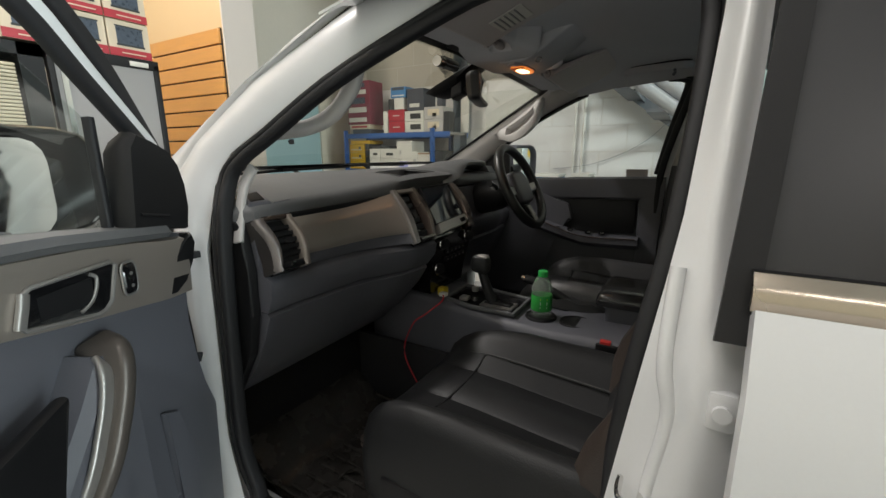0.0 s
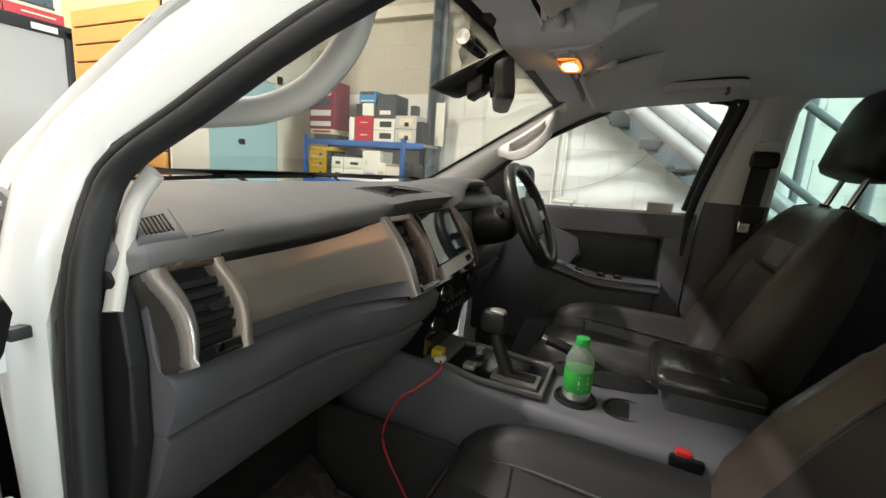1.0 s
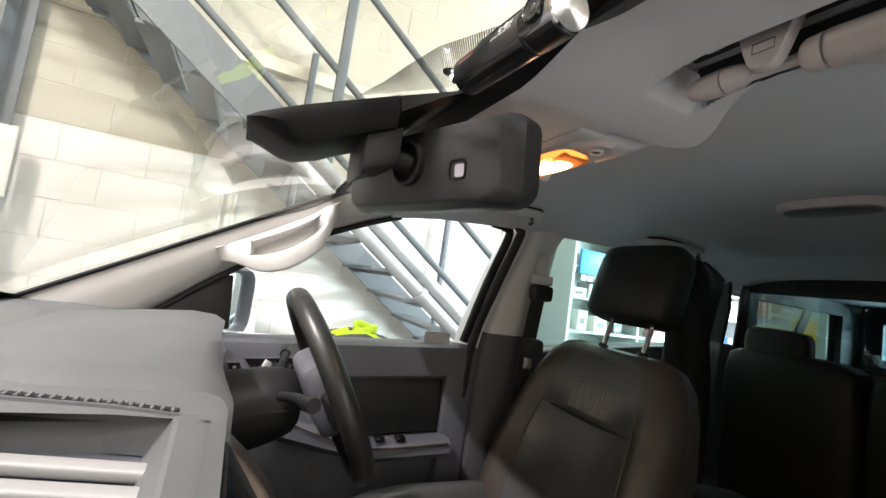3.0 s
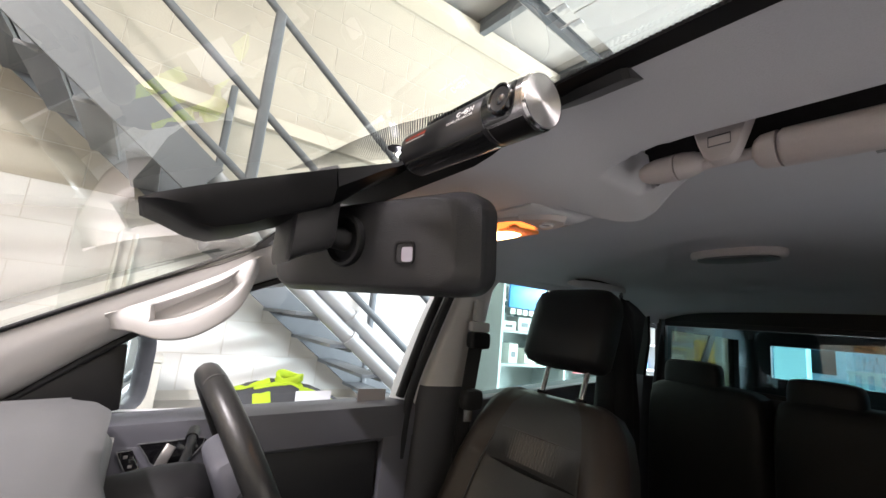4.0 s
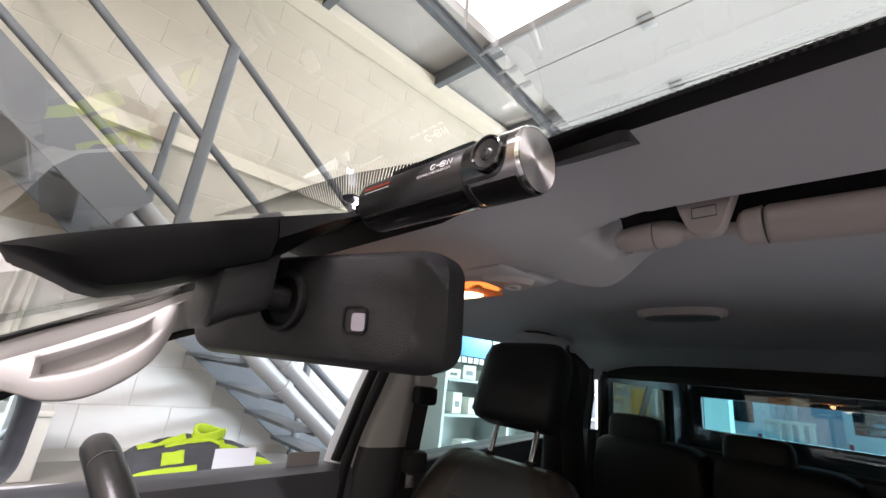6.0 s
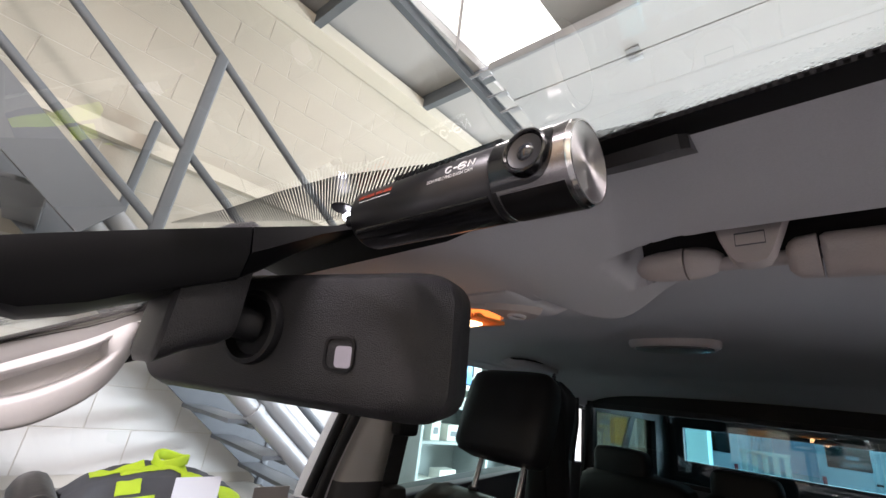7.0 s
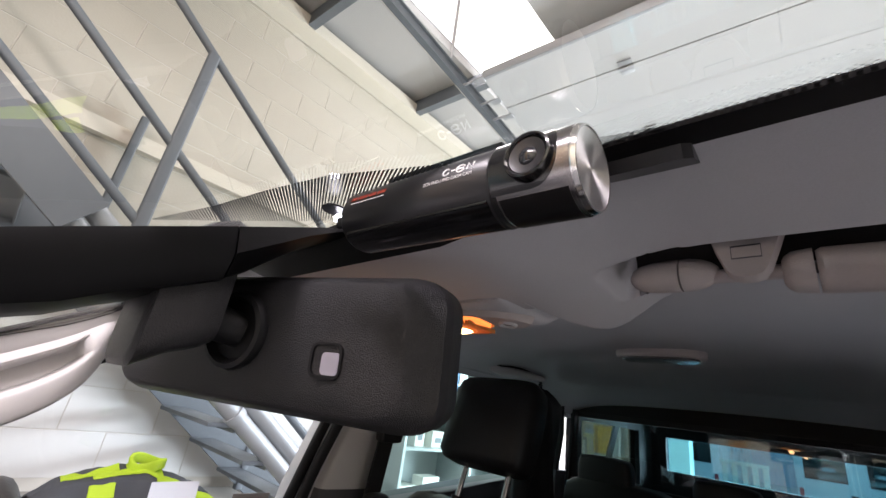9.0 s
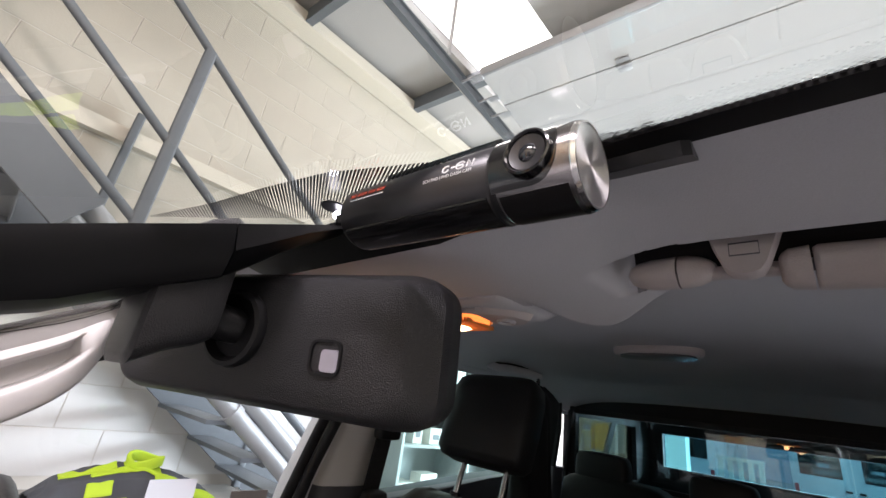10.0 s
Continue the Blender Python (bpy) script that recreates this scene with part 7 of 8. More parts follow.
SATIN_BLACK = mat("satin_black_shell", (0.018, 0.018, 0.020), 0.30, var=0.1, grain=900)
piece("body", barrel(((-0.012, CAMR * 0.80), (-0.004, CAMR * 0.95), (0.01, CAMR), (0.715, CAMR), (0.718, CAMR * 0.985), (0.724, CAMR * 0.985), (0.728, CAMR), (0.745, CAMR))), SATIN_BLACK, dashcam, "satin black body")
piece("lower_shell", loft([[around(a, CAMR * r, radians(g)) for g in span(-34, -170, 16) for r in (1.012,)] + [around(a, CAMR * 0.97, radians(g)) for g in span(-170, -34, 16)] for a in (0.015, 0.3, 0.6, 0.712)]), GLOSS_BLACK, dashcam, "gloss black lower shell")
piece("end_ring", barrel(((0.742, CAMR * 0.99), (0.745, CAMR * 1.005), (0.972, CAMR * 1.01), (0.978, CAMR * 1.0))), STEEL_CAP, dashcam, "turned steel ring")
piece("end_rim", barrel(((0.976, CAMR * 0.995), (0.982, CAMR * 1.0), (0.994, CAMR * 0.965), (0.9945, CAMR * 0.92)), caps=False), CHROME, dashcam, "polished steel rim", angle=20)
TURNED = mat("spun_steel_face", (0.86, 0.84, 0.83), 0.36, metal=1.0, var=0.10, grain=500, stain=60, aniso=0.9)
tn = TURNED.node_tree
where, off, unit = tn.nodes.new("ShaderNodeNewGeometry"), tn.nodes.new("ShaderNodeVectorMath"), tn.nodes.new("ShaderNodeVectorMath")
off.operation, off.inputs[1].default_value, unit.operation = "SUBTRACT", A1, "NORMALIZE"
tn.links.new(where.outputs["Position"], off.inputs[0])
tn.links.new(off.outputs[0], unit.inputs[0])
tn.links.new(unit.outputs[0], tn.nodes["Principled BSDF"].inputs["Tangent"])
# flat face dished slightly, shaping the spun reflection into the mesh
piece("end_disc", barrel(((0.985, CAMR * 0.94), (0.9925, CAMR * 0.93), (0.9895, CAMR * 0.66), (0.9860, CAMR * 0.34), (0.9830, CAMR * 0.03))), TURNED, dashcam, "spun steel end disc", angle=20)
piece("lower_band", loft([[around(a, CAMR * 1.022, radians(g)) for g in span(-34, -150, 14)] + [around(a, CAMR * 0.98, radians(g)) for g in span(-150, -34, 14)] for a in (0.752, 0.85, 0.965)]), mat("gunmetal_band", (0.035, 0.033, 0.034), 0.28, metal=0.7, var=0.08), dashcam, "gunmetal band under the lens")
# glowing point placed to fit a glint in the camera's view, on an added stem
GLINT = Vector((-0.1205, 0.6345, 1.6965))
piece("power_plug", sweep([A0, A0.lerp(GLINT, 0.5), GLINT], ring_profile(0.0032, 10), up=(0, 0, 1)), SATIN_BLACK, dashcam, "black stem added to carry the glowing point")
piece("status_lamp", lathe([(0.0004, 0.0), (0.0024, 0.0008), (0.0030, 0.0024), (0.0020, 0.0040), (0.0003, 0.0046)], 16, Matrix.Translation(GLINT)), glow("lit_glint_point", (0.86, 0.93, 1.0), 14.0), dashcam, "glowing white point for the glint beside the camera")
# added disc that keeps the point's reflection out of the windscreen
piece("lamp_hood", lathe([(0.0005, 0.0), (0.0062, 0.0), (0.0066, 0.0006), (0.0060, 0.0012), (0.0005, 0.0015)], 20, Matrix.Translation(GLINT + Vector((0, 0.0035, 0.0050)))), SATIN_BLACK, dashcam, "black disc added to block the point's reflection in the glass")
piece("ridge", sweep([around(a, CAMR + 0.0002, radians(-32)) for a in span(0.03, 0.71, 4)], rect_profile(0.0008, 0.0008)), GLOSS_BLACK, dashcam)
LA = radians(12)
def bezel_row(a):
    k = max(0.0, (a - 0.862) / 0.083)
    h = radians(40) * math.sqrt(max(0.0, 1 - k * k))
    top = radians(60)
    return [around(a, CAMR * r, LA + g) for g, r in [(g, 1.03) for g in span(-h, top * (1 if h else 0) * math.sqrt(max(0.0, 1 - k * k)), 14)]]
piece("lens_surround", loft([bezel_row(a) for a in (0.731, 0.76, 0.80, 0.862, 0.885, 0.905, 0.92, 0.932, 0.94, 0.944)], caps=False, closed=False), GLOSS_BLACK, dashcam, "gloss black lens surround")
LO = around(0.862, CAMR * 1.02, LA)
LM = Matrix.Translation(LO) @ Matrix((AX, UPV * math.cos(LA) - FW * math.sin(LA), FW * math.cos(LA) + UPV * math.sin(LA))).transposed().to_4x4() @ Matrix.Scale(0.66, 4)
piece("lens_housing", lathe([(0.0125, -0.008), (0.0125, 0.0010), (0.0122, 0.0026), (0.0112, 0.0030), (0.0104, 0.0024), (0.0098, 0.0004), (0.004, 0.0002)], 40, LM), GLOSS_BLACK, dashcam, "gloss black lens housing")
piece("lens_ring", lathe([(0.0062, 0.0002), (0.0094, 0.0012), (0.0096, 0.0016), (0.0064, 0.0008)], 40, LM), SATIN_BLACK, dashcam)
piece("lens", lathe([(0.0052, 0.0002), (0.0046, 0.0014), (0.003, 0.0022), (0.0012, 0.0026), (0.0002, 0.0027)], 28, LM), mat("coated_lens", (0.012, 0.014, 0.02), 0.03, var=0.0, coat=1.0), dashcam, "dark glass lens")
piece("mount_plate", loft([[around(a, r, ang) for a, ang in ((0.18, radians(75)), (0.72, radians(75)), (0.72, radians(115)), (0.18, radians(115)))] for r in (CAMR * 0.9, CAMR * 1.16)]), GLOSS_BLACK, dashcam)
WPRINT = mat("white_print", (0.75, 0.75, 0.75), 0.5, var=0.0)
RPRINT = mat("red_print", (0.42, 0.06, 0.03), 0.5, var=0.0)


def printed(a0, a1, ang0, ang1, material):
    """A small printed mark that follows the barrel."""
    k = 3
    piece("print", loft([[around(a0 + (a1 - a0) * i / k, CAMR + d, g) for g, d in ((radians(ang0), 0.00004), (radians(ang0), 0.00016), (radians(ang1), 0.00016), (radians(ang1), 0.00004))] for i in range(k + 1)]), material, dashcam)


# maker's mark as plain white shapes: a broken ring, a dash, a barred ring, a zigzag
def ring_mark(a, ang, w, h, gap):
    pts = [(a + w * math.cos(radians(t)), ang + h * math.sin(radians(t))) for t in range(gap, 361 - gap // 3, 20)]
    piece("print", sweep([around(x, CAMR + 0.0001, radians(y)) for x, y in pts], rect_profile(0.0006, 0.0002), up=FW), WPRINT, dashcam)


ring_mark(0.555, 27, 0.013, 6.0, 40)
printed(0.577, 0.592, 25.5, 28.5, WPRINT)
ring_mark(0.615, 27, 0.017, 6.5, 20)
printed(0.603, 0.627, 25.5, 28.5, WPRINT)
piece("print", sweep([around(x, CAMR + 0.0001, radians(y)) for x, y in ((0.643, 21), (0.643, 33), (0.665, 21), (0.665, 33))], rect_profile(0.0007, 0.0002), up=FW), WPRINT, dashcam)


def lettered(text, a, ang, size, material, parent, name):
    cu = bpy.data.curves.new(name, "FONT")
    cu.body, cu.size, cu.align_x, cu.extrude = text, size, "CENTER", 0.00004
    cu.materials.append(material)
    ob = new(name, cu)
    o = around(a, CAMR + 0.00022, radians(ang))
    nrm = (FW * math.cos(radians(ang)) + UPV * math.sin(radians(ang))).normalized()
    side = AX
    upd = nrm.cross(side).normalized()
    ob.matrix_world = Matrix.Translation(o) @ Matrix((side, upd, nrm)).transposed().to_4x4()
    bpy.context.view_layer.update()
    ob.parent = parent
    ob.matrix_parent_inverse = Matrix.Translation(parent.location).inverted()
    return ob


lettered("2CH FHD | FHD DASH CAM", 0.565, 11, 0.0019, WPRINT, dashcam, "lettering")
for i, (a0, a1) in enumerate(((0.05, 0.085), (0.095, 0.15), (0.16, 0.20), (0.21, 0.255))):
    printed(a0, a1, 25, 33, RPRINT)
printed(0.06, 0.255, 18, 20, WPRINT)
wire_box = thing("cable_box", (-0.24, 0.565, 1.738), "small black cable box tucked at the header", "cable box")
piece("case", loft([[on_screen((x - CX) / 0.64, v, d) for x, v in ((-0.200, 0.0), (-0.259, 0.0), (-0.262, 0.008), (-0.262, 0.036), (-0.259, 0.040), (-0.200, 0.040))] for d in (0.003, 0.0115)]), SATIN_BLACK, wire_box)

# drink bottle in the front cup holder
bt = thing("drink_bottle", (-0.078, 0.345, 0.956), "half-full clear bottle with green label and green cap", "bottle")
BM = Matrix.Translation((-0.078, 0.345, 0.957))
PET = bpy.data.materials.new("clear_bottle_plastic")
PET.use_nodes = True
b = PET.node_tree.nodes["Principled BSDF"]
b.inputs["Base Color"].default_value, b.inputs["Transmission Weight"].default_value, b.inputs["Roughness"].default_value, b.inputs["IOR"].default_value = (0.9, 1.0, 0.92, 1), 0.85, 0.12, 1.25
GREEN_LABEL = mat("green_bottle_label", (0.03, 0.40, 0.07), 0.35, var=0.1, stain=30)
GREEN_CAP = mat("green_cap", (0.02, 0.50, 0.10), 0.4, var=0.05)
piece("bottle", lathe([(0.005, 0.0), (0.028, 0.0), (0.031, 0.008), (0.031, 0.078), (0.0325, 0.082), (0.030, 0.095), (0.023, 0.112), (0.0145, 0.124), (0.0125, 0.128), (0.0125, 0.136)], 32, BM), PET, bt)
piece("label", lathe([(0.0314, 0.020), (0.0318, 0.021), (0.0318, 0.069), (0.0314, 0.070)], 32, BM), GREEN_LABEL, bt, "green printed label")
for a, z, w, h, m in ((208, 0.047, 0.022, 0.010, "white_print"), (208, 0.034, 0.022, 0.004, "white_print"), (208, 0.060, 0.022, 0.005, "yellow_print")):
    mt = bpy.data.materials.get(m) or mat(m, (0.75, 0.68, 0.06), 0.5, var=0.0)
    piece("print", loft([[BM @ Vector((r * math.cos(radians(a + s * w * 900)), r * math.sin(radians(a + s * w * 900)), z + t * h / 2)) for s, t in ((-1, -1), (1, -1), (1, 1), (-1, 1))] for r in (0.0318, 0.0324)]), mt, bt)
piece("cap", lathe([(0.0145, 0.126), (0.0152, 0.127), (0.0152, 0.140), (0.0142, 0.143), (0.001, 0.1435)], 32, BM), GREEN_CAP, bt, "green screw cap")

# red cable looping over the console side
RED = mat("red_cable", (0.55, 0.03, 0.04), 0.4, var=0.05)
cb = thing("charging_cable", (-0.23, 0.6, 0.6), "thin red cable hanging beside the console", "cable")
piece("wire", tube([(-0.135, 0.665, 0.985), (-0.17, 0.650, 0.975), (-0.205, 0.69, 0.935), (-0.222, 0.732, 0.895), (-0.225, 0.765, 0.785), (-0.222, 0.70, 0.66), (-0.24, 0.62, 0.585)], 0.0026, 8), RED, cb)
piece("plug", box((-0.14, 0.655, 0.978), (-0.118, 0.68, 0.99), 0.003), mat("white_plug", (0.75, 0.74, 0.7), 0.4), cb)
lab = thing("yellow_packet", (-0.10, 0.69, 0.98), "small yellow packet at the foot of the dash", "packet")
piece("packet", box((-0.115, 0.672, 0.972), (-0.085, 0.70, 0.998), 0.004), mat("yellow_packet_print", (0.6, 0.45, 0.03), 0.4), lab)

# rubber mat, scuffed, in the passenger footwell
fm = thing("floor_mat", (-0.46, 0.72, 0.56), "dirty black rubber floor mat in the footwell", "floor mat")
piece("mat", sheet(lambda u, v: (-0.70 + 0.46 * u, 0.46 + 0.52 * v, 0.572 + 0.10 * ease(0.7, 1.0, v) + 0.006 * noise.noise((u * 9, v * 9, 0))), span(0, 1, 24), span(0, 1, 24), 0.008, (0, 0, 1)), MAT_RUBBER, fm)
for i in range(9):
    x = -0.67 + 0.047 * i
    piece("rib", sweep([(x, 0.50, 0.574), (x, 0.70, 0.576), (x, 0.82, 0.582)], rect_profile(0.010, 0.008, 0.002)), MAT_RUBBER, fm)
piece("lip", sweep([(-0.70, 0.46, 0.575), (-0.24, 0.46, 0.575), (-0.24, 0.90, 0.60), (-0.70, 0.90, 0.60), (-0.70, 0.46, 0.575)], rect_profile(0.014, 0.014, 0.004)), MAT_RUBBER, fm)
random.seed(4)
for i in range(26):
    x, y = random.uniform(-0.66, -0.28), random.uniform(0.5, 0.82)
    a = random.uniform(0, 3.1)
    piece("scrap", sweep(smooth_path([(x, y, 0.583), (x + 0.03 * math.cos(a), y + 0.03 * math.sin(a), 0.587 + random.uniform(0, 0.006)), (x + 0.06 * math.cos(a + 0.3), y + 0.06 * math.sin(a + 0.3), 0.583)], 3), rect_profile(random.uniform(0.004, 0.012), 0.003)), MAT_RUBBER, fm)

# dark coat hanging from the rear roof handle
coat = thing("hanging_coat", (0.49, -0.64, 1.72), "black coat hanging from the rear roof handle", "coat")
FABRIC = mat("black_fabric", (0.01, 0.01, 0.011), 0.9, var=0.4, grain=300, bump=0.6)
piece("coat", loft([[(0.492 + d * math.cos(t) + 0.007 * math.sin(5 * t + z * 9), yc + w * math.sin(t) + 0.006 * math.sin(3 * t + z * 14), z) for t in span(0, 2 * math.pi * 31 / 32, 31)] for z, w, d, yc in ((1.735, 0.02, 0.010, -0.65), (1.715, 0.065, 0.022, -0.66), (1.685, 0.115, 0.035, -0.665), (1.64, 0.115, 0.044, -0.645), (1.56, 0.105, 0.05, -0.632), (1.45, 0.098, 0.052, -0.625), (1.35, 0.105, 0.052, -0.63), (1.2, 0.11, 0.05, -0.63), (1.0, 0.12, 0.05, -0.63))]), FABRIC, coat, angle=70)
piece("sleeve", loft([[(0.452 + d * math.cos(t) + 0.003 * math.sin(z * 60), -0.585 + w * math.sin(t) - 0.05 * (1.62 - z), z) for t in span(0, 2 * math.pi * 15 / 16, 15)] for z, w, d in ((1.66, 0.02, 0.015), (1.62, 0.045, 0.028), (1.50, 0.05, 0.032), (1.35, 0.046, 0.03), (1.20, 0.048, 0.031), (1.08, 0.042, 0.028))]), FABRIC, coat, angle=70)
piece("hanging_loop", tube([(0.500, -0.648, 1.752), (0.494, -0.65, 1.742), (0.492, -0.65, 1.732)], 0.004, 8), FABRIC, coat)

# ---- shelf with boxed goods against the block wall ----
shelf = thing("shelf_unit", (2.65, 2.76, 0), "blue steel shelf unit loaded with boxed goods", "shelf")
for x in (2.45, 2.84):
    for y in (2.27, 3.46):
        piece("upright", join(beam((x, y, 0), (x, y, 1.70), 0.045, 0.006), beam((x, y + (0.02 if y < 3 else -0.02), 0), (x, y + (0.02 if y < 3 else -0.02), 1.70), 0.006, 0.045)), BLUE_STEEL, shelf)
BOARD = mat("grey_chipboard", (0.32, 0.30, 0.27), 0.8, var=0.15)
for z in (1.665, 1.275, 0.85, 0.4):
    piece("shelf_board", box((2.46, 2.1, z - 0.03), (2.85, 3.47, z - 0.006)), BOARD, shelf)
    for x in (2.452, 2.846):
        piece("shelf_beam", box((x - 0.006, 2.08, z - 0.055), (x + 0.006, 3.475, z - 0.002), 0.002), BLUE_STEEL, shelf)
CARD = {
    "yellow": mat("yellow_carton", (0.72, 0.42, 0.02), 0.5, var=0.08, stain=20),
    "maroon": mat("maroon_carton", (0.20, 0.025, 0.045), 0.4, var=0.1, stain=20),
    "white": mat("white_carton", (0.72, 0.70, 0.64), 0.5, var=0.06, stain=15),
    "red": mat("red_carton", (0.45, 0.03, 0.045), 0.4, var=0.1, stain=20),
    "blue": mat("blue_carton", (0.06, 0.22, 0.46), 0.4, var=0.1, stain=20),
    "slate": mat("slate_carton", (0.06, 0.065, 0.08), 0.4, var=0.1, stain=20),
    "dark": mat("dark_carton", (0.03, 0.032, 0.03), 0.5, var=0.1),
    "grey": mat("pale_grey_carton", (0.5, 0.48, 0.46), 0.4, var=0.1, stain=20),
    "cream": mat("cream_carton", (0.70, 0.60, 0.45), 0.5, var=0.06, stain=15),
    "screen": mat("printed_screen", (0.05, 0.07, 0.10), 0.3, var=0.9, stain=45),
    "lilac": mat("lilac_print", (0.35, 0.35, 0.62), 0.5),
    "brown": mat("brown_cardboard", (0.36, 0.22, 0.12), 0.8, var=0.15),
}


def carton(y0, y1, z0, z1, colour, marks=(), x0=2.47, depth=0.24):
    """A carton on the shelf; marks are printed panels (colour, y0, y1, z0, z1 as shares of its face)."""
    names = {"yellow": "yellow printed carton on the blue shelf", "maroon": "maroon carton with white label bands", "white": "white printed carton on the blue shelf", "red": "red and white printed carton on the shelf", "blue": "blue printed carton at the top of the stack",
             "slate": "dark slate carton with a white label", "dark": "black boxed item on the blue shelf", "grey": "pale grey carton with faint print", "cream": "flat cream carton on the blue shelf", "brown": "brown cardboard carton"}
    c = thing("carton", (x0 + depth / 2, (y0 + y1) / 2, z0), names[colour], "box", "boxed goods on the shelf")
    piece("box", box((x0, y0, z0), (x0 + depth, y1, z1), 0.003, 1), CARD[colour], c)
    piece("tape", box((x0 + depth * 0.42, y0 + 0.004, z1 - 0.0005), (x0 + depth * 0.58, y1 - 0.004, z1 + 0.001)), CARD["cream"], c)
    for k, a, b2, e, f in marks:
        w, h = y1 - y0, z1 - z0
        piece("print", box((x0 - 0.0025, y1 - b2 * w, z0 + e * h), (x0 + 0.001, y1 - a * w, z0 + f * h)), CARD[k], c)


Z1, Z2 = 1.665, 1.275
for i in range(3):
    carton(3.20, 3.42, Z2 + 0.092 * i, Z2 + 0.09 + 0.092 * i, "yellow", (("cream", 0.1, 0.8, 0.25, 0.4), ("slate", 0.62, 0.75, 0.35, 0.7)))
carton(3.12, 3.40, Z2 + 0.277, Z2 + 0.315, "yellow")
for i in range(4):
    carton(3.14, 3.19, Z2 + 0.07 * i, Z2 + 0.068 + 0.07 * i, "dark")
for i in range(2):
    for y0, y1 in ((2.98, 3.13), (2.74, 2.975)):
        carton(y0, y1, Z2 + 0.112 * i, Z2 + 0.11 + 0.112 * i, "white", (("dark", 0.35, 0.75, 0.35, 0.6), ("grey", 0.1, 0.9, 0.08, 0.12)))
carton(2.56, 2.735, Z2, Z2 + 0.105, "white", (("lilac", 0.1, 0.75, 0.25, 0.85),))
carton(2.55, 2.75, Z2 + 0.107, Z2 + 0.30, "white", (("grey", 0.2, 0.3, 0.3, 0.5),))
carton(2.48, 2.555, Z2, Z2 + 0.19, "white", (("grey", 0.3, 0.7, 0.4, 0.6),))
carton(2.30, 2.475, Z2, Z2 + 0.175, "white", (("brown", 0.0, 1.0, 0.93, 1.0),))
carton(2.17, 2.29, Z2, Z2 + 0.2, "dark")
carton(2.85, 3.1, Z2 + 0.226, Z2 + 0.25, "dark")
carton(3.10, 3.42, Z1 + 0.10, Z1 + 0.56, "maroon", (("white", 0.05, 0.85, 0.28, 0.40), ("white", 0.05, 0.85, 0.06, 0.16), ("screen", 0.1, 0.8, 0.48, 0.62), ("white", 0.05, 0.85, 0.70, 0.80), ("screen", 0.1, 0.8, 0.85, 0.95)))
carton(3.12, 3.40, Z1 + 0.05, Z1 + 0.098, "cream", (("red", 0.1, 0.9, 0.3, 0.7),))
carton(3.10, 3.36, Z1, Z1 + 0.048, "slate")
for i in range(2):
    carton(2.64, 2.85, Z1 + 0.117 * i, Z1 + 0.115 + 0.117 * i, "red", (("white", 0.3, 0.7, 0.45, 0.52),))
    carton(2.40, 2.635, Z1 + 0.107 * i, Z1 + 0.105 + 0.107 * i, "white", (("dark", 0.3, 0.85, 0.25, 0.75),))
carton(2.86, 2.92, Z1, Z1 + 0.22, "white")
carton(2.645, 2.77, Z1 + 0.236, Z1 + 0.35, "white")
carton(2.775, 2.845, Z1 + 0.236, Z1 + 0.345, "dark")
carton(2.62, 2.81, Z1 + 0.352, Z1 + 0.46, "blue", (("slate", 0.1, 0.9, 0.7, 0.95), ("white", 0.1, 0.9, 0.15, 0.25)))
carton(2.40, 2.60, Z1 + 0.216, Z1 + 0.43, "slate", (("white", 0.15, 0.75, 0.15, 0.32),))
for i in range(2):
    carton(2.17, 2.395, Z1 + 0.122 * i, Z1 + 0.12 + 0.122 * i, "grey", (("cream", 0.2, 0.8, 0.3, 0.8), ("dark", 0.45, 0.65, 0.2, 0.5)))
carton(2.10, 2.165, Z1, Z1 + 0.19, "dark", depth=0.12)
carton(2.18, 2.24, Z1 + 0.245, Z1 + 0.33, "slate", depth=0.08)
sign = thing("red_sign", (2.6, 2.04, 1.86), "narrow red sign strip beside the shelf", "sign")
piece("strip", box((2.72, 2.02, 1.86), (2.73, 2.07, 2.05), 0.002), CARD["red"], sign)
piece("backing", box((2.70, 2.0, 1.66), (2.72, 2.09, 2.06), 0.002), CARD["white"], sign)

# ---- display board with boxed stereos stacked on it ----
GREY_BOARD = mat("grey_display_board", (0.36, 0.35, 0.345), 0.6, var=0.06, stain=2)
board = thing("display_board", (0.0, 3.0, 0), "grey display board in a black frame", "display board")
piece("panel", box((-0.27, 3.0, 0.3), (0.235, 3.02, 1.955)), GREY_BOARD, board)
piece("frame", join(box((-0.29, 2.985, 0.0), (-0.262, 3.03, 1.99), 0.003), box((0.232, 2.985, 0.0), (0.262, 3.03, 1.99), 0.003), box((-0.29, 2.985, 1.955), (0.262, 3.4, 2.012), 0.003)), BLACK_PLASTIC, board)
piece("price_tag", box((0.10, 2.978, 1.965), (0.20, 2.986, 1.992), 0.001), CARD["white"], board)
piece("upright", box((-0.24, 2.984, 0.3), (-0.215, 2.999, 1.9)), CHROME, board)
